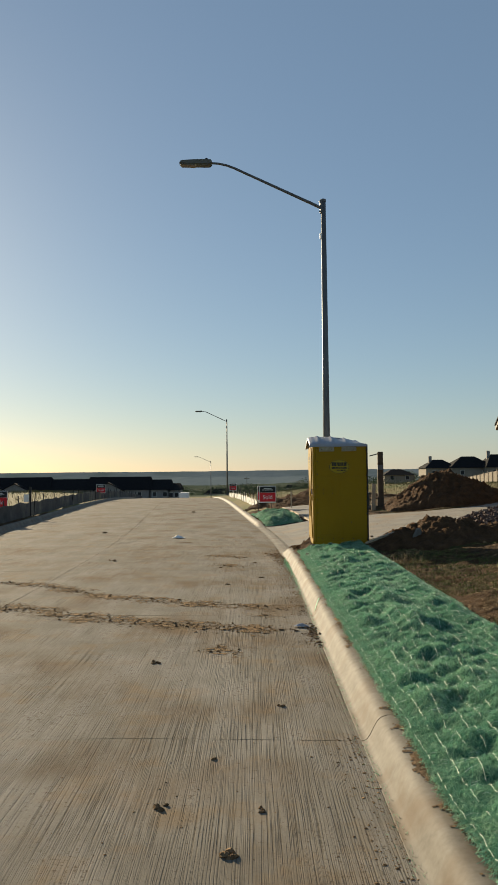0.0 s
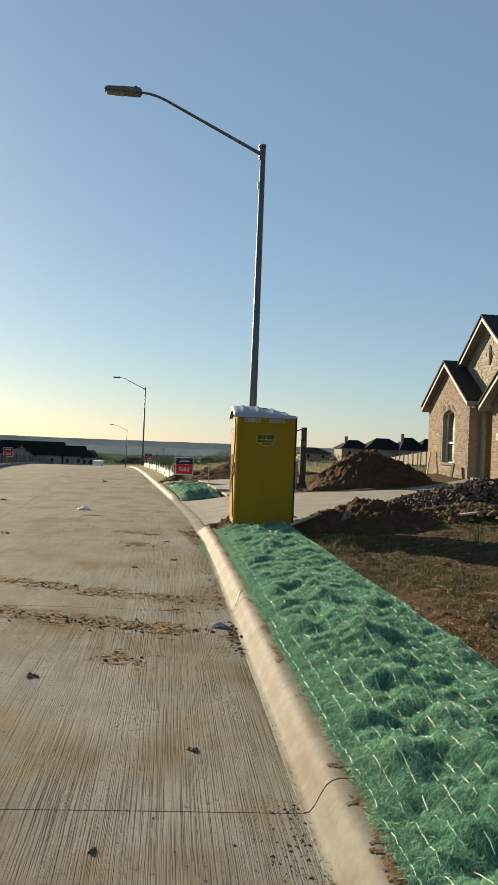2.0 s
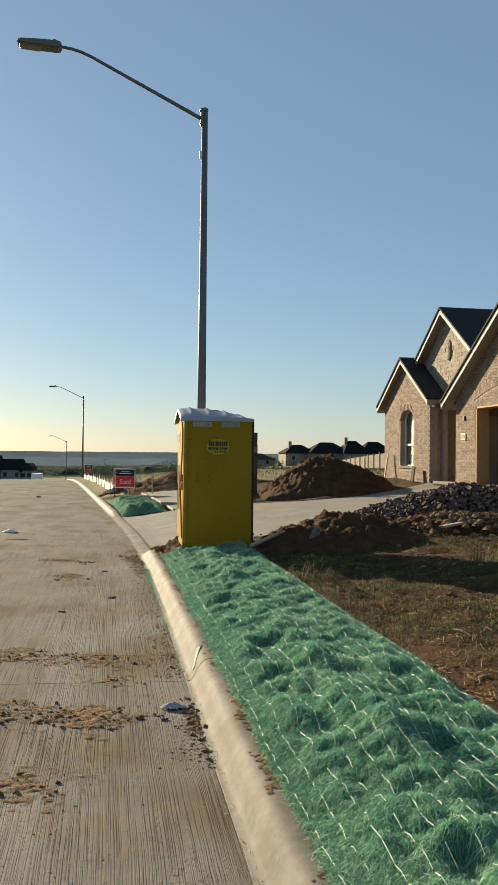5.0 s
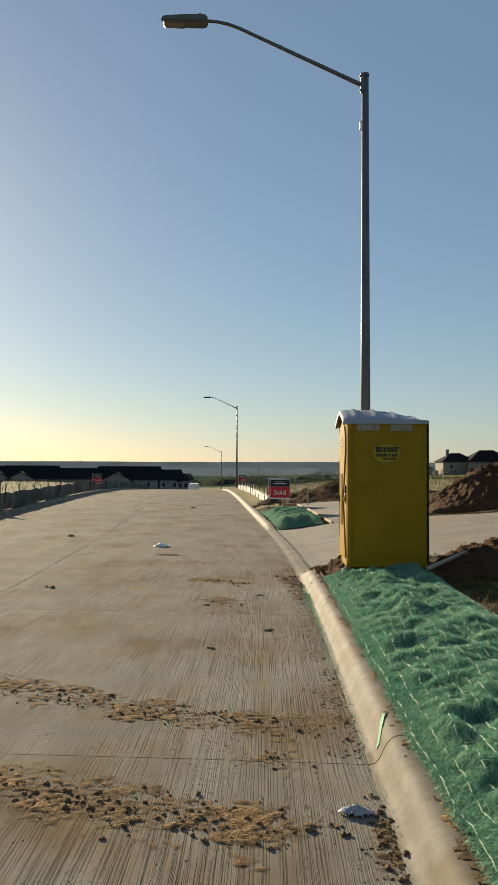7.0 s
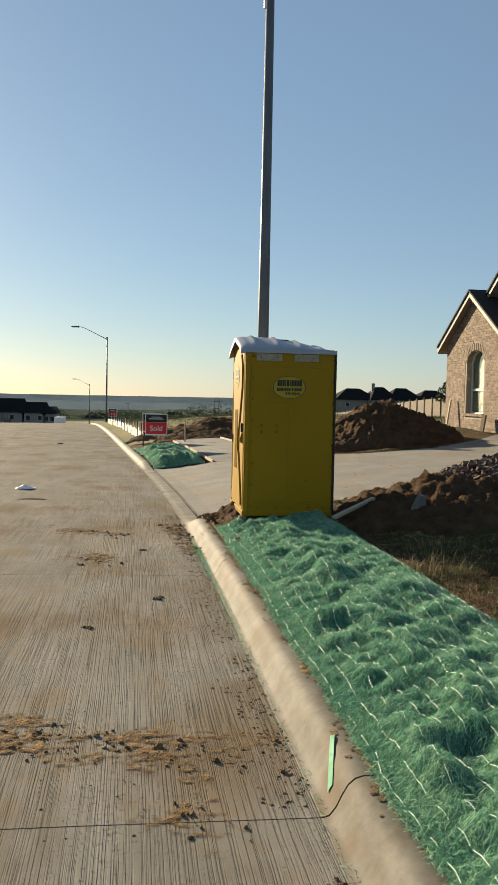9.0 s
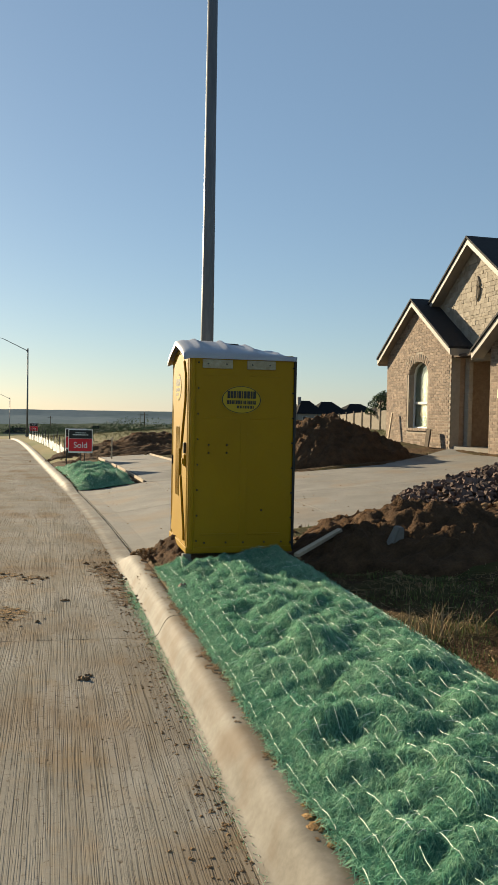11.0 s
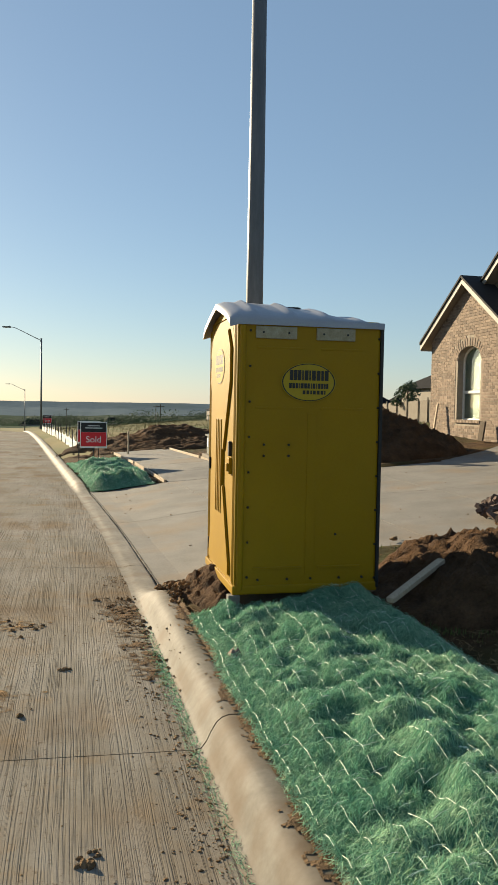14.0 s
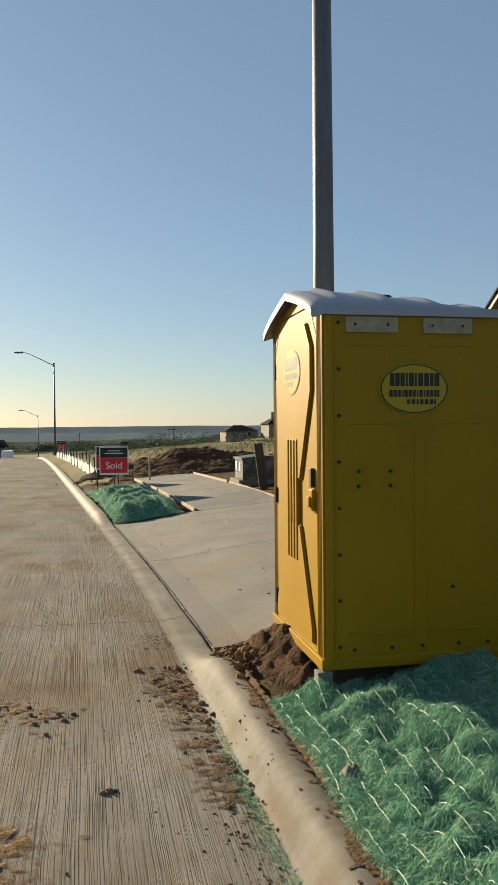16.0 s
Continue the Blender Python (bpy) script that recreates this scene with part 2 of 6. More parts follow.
M_SHINGLE = surf("black_shingle", (0.012, 0.012, 0.014), (0.035, 0.034, 0.035), 0.9, 14.0, 60.0, 0.5)
M_TRIM = surf("cream_trim_paint", (0.225, 0.20, 0.165), (0.29, 0.26, 0.215), 0.6, 4.0, 60.0, 0.1)
M_FRAME = surf("white_window_vinyl", (0.50, 0.50, 0.46), (0.57, 0.57, 0.53), 0.45, 4.0, 60.0, 0.05)
# pale green that imitates bright sky mirrored in the window
M_SKY_GLEAM = surf("pale_sky_gleam", (0.20, 0.235, 0.185), (0.27, 0.305, 0.245), 0.7, 4.0, 60.0, 0.05)
M_SHEET = surf("pale_wall_sheathing", (0.40, 0.37, 0.33), (0.52, 0.48, 0.43), 0.7, 2.0, 30.0, 0.2, stretch=(8, 8, 0.7))
# brown board, its colour lowered to deepen the shade of porch and garage
M_UNLIT = surf("shade_darkened_board", (0.065, 0.046, 0.033), (0.11, 0.08, 0.058), 0.9, 3.0, 40.0, 0.2)
M_GREEN = surf("green_straw_blanket", (0.04, 0.17, 0.115), (0.12, 0.31, 0.205), 0.9, 9.0, 120.0, 0.9, stain=(0.16, 0.25, 0.10), stain_scale=2.2, stain_amount=0.55, spec=0.15)
M_FIBRE = surf("green_straw_fibre", (0.07, 0.26, 0.17), (0.40, 0.56, 0.36), 0.8, 2.0, 30.0, 0.0, island=0.5, spec=0.25)
def let_light_through(m, share, colour):
    """Thin straw lets some of the light behind it through."""
    nt = m.node_tree
    n, link = nt.nodes, nt.links.new
    thin, mixed = n.new("ShaderNodeBsdfTranslucent"), n.new("ShaderNodeMixShader")
    thin.inputs["Color"].default_value = (*colour, 1)
    mixed.inputs[0].default_value = share
    link(n["Principled BSDF"].outputs[0], mixed.inputs[1])
    link(thin.outputs[0], mixed.inputs[2])
    link(mixed.outputs[0], n["Material Output"].inputs[0])


let_light_through(M_FIBRE, 0.30, (0.17, 0.42, 0.27))
M_THREAD = surf("white_net_thread", (0.70, 0.78, 0.68), (0.82, 0.86, 0.78), 0.5, 20.0, 90.0, 0.0)
M_RED = surf("red_sign_paint", (0.62, 0.02, 0.03), (0.68, 0.03, 0.04), 0.45, 4.0, 60.0, 0.03)
M_WHITE = surf("white_sign_paint", (0.74, 0.74, 0.72), (0.80, 0.80, 0.78), 0.5, 4.0, 60.0, 0.03)
M_FABRIC = surf("grey_silt_fabric", (0.05, 0.05, 0.048), (0.12, 0.115, 0.105), 0.9, 3.0, 50.0, 0.5, stain=(0.28, 0.24, 0.18), stain_scale=0.8, stain_amount=0.6)
M_WFABRIC = surf("white_silt_fabric", (0.62, 0.61, 0.57), (0.76, 0.75, 0.72), 0.8, 3.0, 50.0, 0.5)
M_BOXG = surf("utility_green_paint", (0.045, 0.055, 0.045), (0.075, 0.085, 0.07), 0.5, 4.0, 60.0, 0.1, stain=(0.30, 0.28, 0.22), stain_scale=4.0, stain_amount=0.5)
M_STRAW = surf("dry_straw", (0.17, 0.11, 0.05), (0.34, 0.235, 0.115), 0.85, 5.0, 50.0, 0.0, island=0.3)
M_GRASS = surf("short_grass", (0.055, 0.085, 0.018), (0.13, 0.165, 0.042), 0.85, 2.0, 30.0, 0.0, island=0.4)
M_MGRASS = surf("meadow_blades", (0.085, 0.09, 0.03), (0.17, 0.15, 0.062), 0.9, 0.4, 8.0, 0.0, island=0.35)
# copy of the tan brick, its brown picked for walls turned from the sun
M_SHADE_BRICK = surf("shade_toned_return", (0.20, 0.135, 0.09), (0.33, 0.24, 0.165), 0.9, 9.0, 70.0, 0.5)
M_LEAF = surf("tree_leaf", (0.028, 0.05, 0.018), (0.06, 0.09, 0.03), 0.8, 1.0, 10.0, 0.0, island=0.4)
M_BARK = surf("tree_bark", (0.06, 0.045, 0.03), (0.11, 0.085, 0.06), 0.95, 4.0, 30.0, 0.5)
M_PAINT = surf("green_marking_paint", (0.05, 0.28, 0.15), (0.14, 0.33, 0.20), 0.7, 20.0, 90.0, 0.1)
M_WIRE = surf("dark_joint_filler", (0.03, 0.025, 0.02), (0.06, 0.05, 0.04), 0.9, 20.0, 90.0, 0.3)
# scrub with the blue-grey of distance haze mixed into its colours
M_HAZED_HILL = surf("hazed_hill_scrub", (0.13, 0.165, 0.178), (0.20, 0.235, 0.25), 1.0, 0.006, 0.05, 0.0, stain=(0.10, 0.135, 0.13), stain_scale=0.006, stain_amount=0.8, spec=0.0)
M_VALLEY = surf("valley_scrub", (0.065, 0.085, 0.06), (0.12, 0.13, 0.095), 1.0, 0.02, 0.3, 0.0, stain=(0.045, 0.065, 0.04), stain_scale=0.012, stain_amount=0.9, spec=0.0)
M_GWALL = surf("grey_house_siding", (0.20, 0.19, 0.18), (0.30, 0.28, 0.26), 0.9, 0.8, 9.0, 0.2)
M_CWALL = surf("cream_house_siding", (0.21, 0.185, 0.15), (0.28, 0.25, 0.205), 0.9, 0.8, 9.0, 0.2)
M_ROOFD = surf("dark_far_shingle", (0.007, 0.007, 0.008), (0.015, 0.015, 0.016), 0.95, 1.5, 12.0, 0.3, spec=0.1)
M_PLASTIC = surf("clear_film_plastic", (0.26, 0.26, 0.25), (0.42, 0.42, 0.41), 0.25, 9.0, 60.0, 0.2, stain=(0.08, 0.16, 0.40), stain_scale=9.0, stain_amount=0.5)


def film_material(name, dark, pale):
    """Dry mud that thins out to bare concrete: the mesh's own thickness, broken up by grain."""
    m = surf(name, dark, pale, 0.95, 7.0, 60.0, 0.9, spec=0.1, bump_dist=0.02)
    nt = m.node_tree
    n, link = nt.nodes, nt.links.new
    thick, grain = n.new("ShaderNodeAttribute"), n.new("ShaderNodeTexNoise")
    thick.attribute_name = "thickness"
    grain.inputs["Scale"].default_value, grain.inputs["Detail"].default_value, grain.inputs["Roughness"].default_value = 34.0, 6.0, 0.75
    tc = n.new("ShaderNodeTexCoord")
    link(tc.outputs["Object"], grain.inputs["Vector"])
    total, cover = n.new("ShaderNodeMath"), n.new("ShaderNodeMapRange")
    total.operation = "MULTIPLY_ADD"
    link(grain.outputs[0], total.inputs[0])
    total.inputs[1].default_value = 1.9
    link(thick.outputs["Fac"], total.inputs[2])
    cover.inputs["From Min"].default_value, cover.inputs["From Max"].default_value = 1.00, 1.85
    link(total.outputs[0], cover.inputs["Value"])
    bare, mixed = n.new("ShaderNodeBsdfTransparent"), n.new("ShaderNodeMixShader")
    link(cover.outputs[0], mixed.inputs[0])
    link(bare.outputs[0], mixed.inputs[1])
    link(n["Principled BSDF"].outputs[0], mixed.inputs[2])
    link(mixed.outputs[0], n["Material Output"].inputs[0])
    return m


M_CLAYF = film_material("dry_clay_film", (0.13, 0.080, 0.037), (0.30, 0.19, 0.092))
M_DUSTF = film_material("trodden_dirt_film", (0.06, 0.040, 0.023), (0.19, 0.12, 0.065))


def glass_material():
    m = bpy.data.materials.new("window_glass")
    m.use_nodes = True
    b = m.node_tree.nodes["Principled BSDF"]
    b.inputs["Base Color"].default_value = (0.9, 0.95, 0.92, 1)
    b.inputs["Roughness"].default_value = 0.03
    b.inputs["Transmission Weight"].default_value = 1.0
    b.inputs["IOR"].default_value = 1.45
    return m


M_GLASS = glass_material()


# ---- mesh helpers ----
def link_mesh(name, bm, material, smooth=False):
    me = bpy.data.meshes.new(name)
    bm.to_mesh(me)
    bm.free()
    me.materials.append(material)
    if smooth:
        me.shade_smooth()
    return new(name, me)


def part(name, bm, material, parent, label="", smooth=False):
    ob = link_mesh(name, bm, material, smooth)
    ob.parent = parent
    ob.matrix_parent_inverse = parent.matrix_world.inverted()
    if label:
        ob["label"] = label
    return ob


def data_part(name, verts, faces, material, parent=None, label="", smooth=False):
    me = bpy.data.meshes.new(name)
    me.from_pydata([tuple(v) for v in verts], [], [tuple(f) for f in faces])
    me.materials.append(material)
    if smooth:
        me.shade_smooth()
    ob = new(name, me)
    if parent:
        ob.parent = parent
        ob.matrix_parent_inverse = parent.matrix_world.inverted()
    if label:
        ob["label"] = label
    return ob


def base(name, at, label, category, group="", kind=""):
    """The empty at a thing's foot that carries its parts."""
    ob = new(name)
    ob.location = at
    ob.matrix_world = Matrix.Translation(at)
    ob.empty_display_size = 0.1
    return tagged(ob, label, category, group, kind)


def block(bm, x0, x1, y0, y1, z0, z1, bevel=0.0, m=None):
    """A box, with bevelled edges where a bevel is given."""
    vs = [bm.verts.new((x, y, z)) for z in (z0, z1) for y in (y0, y1) for x in (x0, x1)]
    fs = [bm.faces.new([vs[i] for i in f]) for f in ((0, 2, 3, 1), (4, 5, 7, 6), (0, 1, 5, 4), (2, 6, 7, 3), (0, 4, 6, 2), (1, 3, 7, 5))]
    if m is not None:
        bmesh.ops.transform(bm, matrix=m, verts=vs)
    if bevel:
        edges = list({e for f in fs for e in f.edges})
        bmesh.ops.bevel(bm, geom=edges, offset=bevel, segments=2, affect="EDGES", profile=0.6)
    return vs


def tube(bm, points, radii, seg=12, caps=True):
    """A round bar along points, with a radius for each."""
    rings = []
    pts = [Vector(p) for p in points]
    for i, p in enumerate(pts):
        d = (pts[min(i + 1, len(pts) - 1)] - pts[max(i - 1, 0)]).normalized()
        a = d.orthogonal() if abs(d.z) < 0.99 else Vector((1, 0, 0))
        if abs(d.z) < 0.99:
            a = Vector((0, 0, 1)).cross(d).normalized()
        b = d.cross(a).normalized()
        r = radii[i] if isinstance(radii, (list, tuple)) else radii
        rings.append([bm.verts.new(p + r * (a * math.cos(2 * math.pi * k / seg) + b * math.sin(2 * math.pi * k / seg))) for k in range(seg)])
    for q, w in zip(rings, rings[1:]):
        for k in range(seg):
            bm.faces.new((q[k], q[(k + 1) % seg], w[(k + 1) % seg], w[k]))
    if caps:
        bm.faces.new(rings[0][::-1])
        bm.faces.new(rings[-1])


def prism(bm, outline, axis, a, b):
    """An outline of 2-D points pushed from a to b along an axis (0 x, 1 y, 2 z)."""
    def place(p, v):
        q = list(p)
        q.insert(axis, v)
        return q
    lo = [bm.verts.new(place(p, a)) for p in outline]
    hi = [bm.verts.new(place(p, b)) for p in outline]
    bm.faces.new(lo[::-1])
    bm.faces.new(hi)
    k = len(outline)
    for i in range(k):
        bm.faces.new((lo[i], lo[(i + 1) % k], hi[(i + 1) % k], hi[i]))
    bmesh.ops.recalc_face_normals(bm, faces=bm.faces[:])


def bm_new():
    return bmesh.new()


def sheet(xs, ys, height):
    """A grid of vertices over xs and ys with the height given by a function; returns vertices and faces."""
    verts = [(x, y, height(x, y)) for y in ys for x in xs]
    w = len(xs)
    faces = [(j * w + i, j * w + i + 1, (j + 1) * w + i + 1, (j + 1) * w + i) for j in range(len(ys) - 1) for i in range(w - 1)]
    return verts, faces


def steps(*spans):
    """Rising coordinates: (start, end, step) spans joined."""
    out = []
    for a, b, s in spans:
        k = max(1, round((b - a) / s))
        out += [a + (b - a) * i / k for i in range(k)]
    return out + [spans[-1][1]]


def rough(x, y, s, seed=0.0):
    return noise.noise((x * s, y * s, seed))


# ---- the lie of the land ----
def ease(a, b, v):
    u = min(1.0, max(0.0, (v - a) / (b - a)))
    return u * u * (3 - 2 * u)


def kerb_x(y):
    """The gutter line: straight at first, then bearing slowly to the left."""
    u = min(1.0, max(0.0, (y - 10.0) / 18.0))
    run = 18.0 * (u ** 3 - u ** 4 / 2) + max(0.0, y - 28.0)
    return 0.81 - 0.075 * run


def road_z(y):
    """Level at first, over a crest, then downhill to a junction."""
    if y < 42:
        return 0.0
    if y < 85:
        return -0.0005 * (y - 42) ** 2
    z = -0.9245 - 0.043 * (y - 85)
    return max(z, -4.4) if y < 260 else -4.4


def kerb_low(y):
    """How much of the kerb's height stands at y: it dips to the gutter across the driveway."""
    return 1.0 - ease(17.5, 18.35, y) * (0.90 - 0.48 * ease(26.2, 27.6, y))


ROAD_WIDE = 7.9
ROAD_END = 176.0


def ground_z(x, y):
    """The ground beside the road, without its small bumps."""
    z = road_z(y)
    if y > 200:
        z -= 9.0 * ease(200, 520, y) + 18 * ease(620, 900, y)
    u = x - kerb_x(min(y, 180.0))
    if u > 0.15:
        z += 0.165 * (kerb_low(y) if u < 1.2 else 1.0) + 0.088 * min(9.4, max(0.0, u - 0.7)) * (1 - ease(150, 400, y)) * (1 - 0.75 * ease(50, 105, y) * (1 - ease(13, 22, u)))
        z += 3.4 * ease(28, 46, x) * ease(120, 190, y) * (1 - ease(230, 330, y))
    elif u < -ROAD_WIDE:
        v = -ROAD_WIDE - u
        z += 0.12 + 0.5 * ease(0.3, 6.0, v) * (1 - ease(100, 160, y)) + 0.004 * min(v, 60)
    return z


# ---- ground, road, kerbs, slabs ----
def drive_near(u):
    return 18.5 + 0.1 * ease(0.3, 3.4, u) + 0.7 * ease(3.4, 9.0, u)


def drive_far(u):
    return 26.3 - 0.8 * ease(3.4, 5.0, u) + 1.6 * ease(6.5, 9.5, u)


def lot_bump(x, y):
    """Clods, ruts and hummocks of the turned lot."""
    u = x - kerb_x(y)
    k = ease(1.5, 2.0, u) if y < 18 else 0.35
    return k * (0.045 * rough(x, y, 1.3) + 0.050 * rough(x * 0.7, y, 3.6, 3.0) + 0.030 * rough(x, y, 7.5, 5.0)) + 0.10 * rough(x, y, 0.35, 7.0) * ease(2.5, 5, u)


def build_ground():
    def height(x, y):
        u = x - kerb_x(min(y, 180.0))
        if -ROAD_WIDE - 0.35 < u < 0.24 and -60 < y < ROAD_END + 8:
            return road_z(y) - 0.14
        z = ground_z(x, y) - 0.02
        if u > 0.24 and x < 40 and y < 120:
            if drive_near(u) < y < drive_far(u) and u < 9.5:
                return slab_z(x, y) - 0.10
            if 1.6 < u < 3.45 and 26.0 < y < 34.2:
                return slab_z(x, y) - 0.10
            z += lot_bump(x, y)
        return z
    xs = steps((-4200, -300, 650), (-300, -40, 20), (-40, -9.5, 1.5), (-9.5, 0.6, 0.5), (0.6, 12, 0.11), (12, 40, 1.4), (40, 300, 20), (300, 4200, 650))
    ys = steps((-3000, -60, 490), (-60, -4, 4), (-4, 3, 0.5), (3, 19, 0.11), (19, 36, 0.22), (36, 120, 1.4), (120, 260, 5), (260, 900, 40))
    v, f = sheet(xs, ys, height)
    ob = data_part("ground", v, f, M_EARTH, smooth=True)
    ob.data.materials.append(M_MEADOW)
    ob.data.materials.append(M_VALLEY)
    for p in ob.data.polygons:
        c = p.center
        if c.y > 215 or abs(c.x) > 150:
            p.material_index = 2
        elif c.y > 36 or c.x < -9 or c.x > 14 or c.y < -4:
            p.material_index = 1
    tagged(ob, "brown lot earth with sparse grass and straw", "ground", kind="structure")


def far_land():
    """Wooded ridges one behind another as far as the horizon."""
    def ridge(name, y, z0, z1, wob, material):
        xs = [-3600 + i * 24 for i in range(301)]
        top = [z1 + wob * (noise.noise((x * 0.0016, y, 0)) + 0.35 * noise.noise((x * 0.012, y, 4)) + 0.16 * noise.noise((x * 0.05, y, 9))) for x in xs]
        verts = [(x, y - 260, z0) for x in xs] + [(x, y, t) for x, t in zip(xs, top)] + [(x, y + 500, z0 - 40) for x in xs]
        k = len(xs)
        faces = [(i, i + 1, k + i + 1, k + i) for i in range(k - 1)] + [(k + i, k + i + 1, 2 * k + i + 1, 2 * k + i) for i in range(k - 1)]
        ob = data_part(name, verts, faces, material)
        tagged(ob, "hazy blue wooded ridge on the horizon", "hills", kind="structure")
    ridge("backdrop", 1050, -32, -13, 7, M_VALLEY)
    # the two farthest ridges carry their haze in the material colour
    ridge("backdrop", 1900, -34, -7, 6, M_HAZED_HILL)
    ridge("backdrop", 3300, -34, 11.5, 4, M_HAZED_HILL)


JOINT = 4.45
FIRST = 6.05 - 4 * JOINT


def build_road():
    road = base("road", (0, 0, 0), "grey tined concrete road with mud streaks", "road", kind="structure")
    k = 0
    y0 = FIRST
    while y0 < 62:
        y1 = y0 + JOINT
        # two lanes of slabs parted by a joint along the crown
        for a, b in ((-ROAD_WIDE, -ROAD_WIDE / 2), (-ROAD_WIDE / 2, 0.0)):
            g = 0.004
            ys = [y0 + g + (JOINT - 2 * g) * i / 6 for i in range(7)]
            verts, faces = [], []
            for y in ys:
                for i in range(5):
                    u = a + g + (b - a - 2 * g) * i / 4
                    verts.append((kerb_x(y) + u, y, road_z(y) + 0.05 * (1 - ((u + ROAD_WIDE / 2) / (ROAD_WIDE / 2)) ** 2)))
            faces = [(j * 5 + i, j * 5 + i + 1, (j + 1) * 5 + i + 1, (j + 1) * 5 + i) for j in range(6) for i in range(4)]
            top = len(verts)
            ring = [i for i in range(5)] + [j * 5 + 4 for j in range(1, 7)] + [30 + i for i in range(3, -1, -1)] + [j * 5 for j in range(5, 0, -1)]
            verts += [(verts[i][0], verts[i][1], verts[i][2] - 0.13) for i in ring]
            n_ring = len(ring)
            faces += [(ring[(i + 1) % n_ring], ring[i], top + i, top + (i + 1) % n_ring) for i in range(n_ring)]
            data_part("road_slab", verts, faces, M_ROAD, road)
        y0 = y1
        k += 1
    ys = steps((y0, ROAD_END, 3.0))
    verts = [(kerb_x(y) - ROAD_WIDE * (1 - i / 6), y, road_z(y) + 0.05 * (1 - ((i - 3) / 3) ** 2)) for y in ys for i in range(7)]
    faces = [(j * 7 + i, j * 7 + i + 1, (j + 1) * 7 + i + 1, (j + 1) * 7 + i) for j in range(len(ys) - 1) for i in range(6)]
    data_part("road_slab", verts, faces, M_ROAD, road)
    ys = steps((-60, FIRST, 4))
    verts = [(kerb_x(y) - ROAD_WIDE * (1 - i / 6), y, 0.05 * (1 - ((i - 3) / 3) ** 2)) for y in ys for i in range(7)]
    faces = [(j * 7 + i, j * 7 + i + 1, (j + 1) * 7 + i + 1, (j + 1) * 7 + i) for j in range(len(ys) - 1) for i in range(6)]
    data_part("road_slab", verts, faces, M_ROAD, road)
    # the cross street at the foot of the hill
    bm = bm_new()
    block(bm, -70, 45, ROAD_END, ROAD_END + 8, road_z(ROAD_END) - 0.2, road_z(ROAD_END) + 0.02)
    part("road_slab", bm, M_ROAD, road)


KERB = ((-0.02, 0.0), (-0.014, 0.002), (0.015, 0.008), (0.04, 0.040), (0.065, 0.090), (0.09, 0.133), (0.12, 0.158), (0.155, 0.167), (0.19, 0.166), (0.225, 0.162), (0.25, 0.148), (0.255, -0.12), (-0.02, -0.12))


def build_kerbs():
    kerb = base("kerb", (0, 0, 0), "pale concrete kerb with clay smears and control joints", "kerb", kind="structure")
    for side in (1, -1):
        y0 = FIRST
        while y0 < 112:
            y1 = y0 + JOINT
            near = 2 < y0 < 30
            n = 24 if near and side > 0 else 4
            g = 0.006
            verts, faces = [], []
            for j in range(n + 1):
                y = y0 + g + (JOINT - 2 * g) * j / n
                low = kerb_low(y) if side > 0 else 1.0
                for i, (dx, dz) in enumerate(KERB):
                    z = dz * low if dz > 0 else dz
                    wob = 0.005 * rough(y, i * 0.35, 2.1, side) + 0.002 * rough(y, i * 0.8, 7.0, 5.0)
                    x = kerb_x(y) + dx + wob if side > 0 else kerb_x(y) - ROAD_WIDE - dx
                    verts.append((x, y, road_z(y) + z + (wob if 2 < i < 11 else 0)))
            w = len(KERB)
            for j in range(n):
                for i in range(w):
                    q = (j * w + i, j * w + (i + 1) % w, (j + 1) * w + (i + 1) % w, (j + 1) * w + i)
                    faces.append(q if side < 0 else q[::-1])
            k = len(verts)
            verts += verts[:w] + verts[n * w:n * w + w]
            faces += [tuple(range(k, k + w)), tuple(range(k + 2 * w - 1, k + w - 1, -1))]
            ob = data_part("kerb_length", verts, faces, M_KERB, kerb, smooth=True)
            y0 = y1


def slab_piece(parent, corners, thick=0.12, lift=0.0):
    """A slab over a four-cornered plot that follows the slope."""
    (ax, ay), (bx, by), (cx, cy), (dx, dy) = corners
    n = 6
    verts = []
    for j in range(n + 1):
        for i in range(n + 1):
            s, t = i / n, j / n
            x = (ax * (1 - s) + bx * s) * (1 - t) + (dx * (1 - s) + cx * s) * t
            y = (ay * (1 - s) + by * s) * (1 - t) + (dy * (1 - s) + cy * s) * t
            verts.append((x, y, slab_z(x, y) + lift))
    w = n + 1
    faces = [(j * w + i, j * w + i + 1, (j + 1) * w + i + 1, (j + 1) * w + i) for j in range(n) for i in range(n)]
    ring = list(range(w)) + [j * w + n for j in range(1, w)] + [n * w + i for i in range(n - 1, -1, -1)] + [j * w for j in range(n - 1, 0, -1)]
    k = len(verts)
    verts += [(verts[i][0], verts[i][1], verts[i][2] - thick) for i in ring]
    m = len(ring)
    faces += [(ring[(i + 1) % m], ring[i], k + i, k + (i + 1) % m) for i in range(m)]
    return data_part("slab", verts, faces, M_SLAB, parent)


def slab_z(x, y):
    """The top of driveway and walk: from the gutter up to the garage floor."""
    u = x - kerb_x(y)
    apron = 0.02 + 0.16 * ease(0.3, 1.7, u) + 0.09 * max(0.0, min(9.2, u) - 1.5)
    verge = 0.19 + 0.088 * max(0.0, u - 0.7)
    k = ease(26.2, 27.9, y)
    return apron * (1 - k) + verge * k


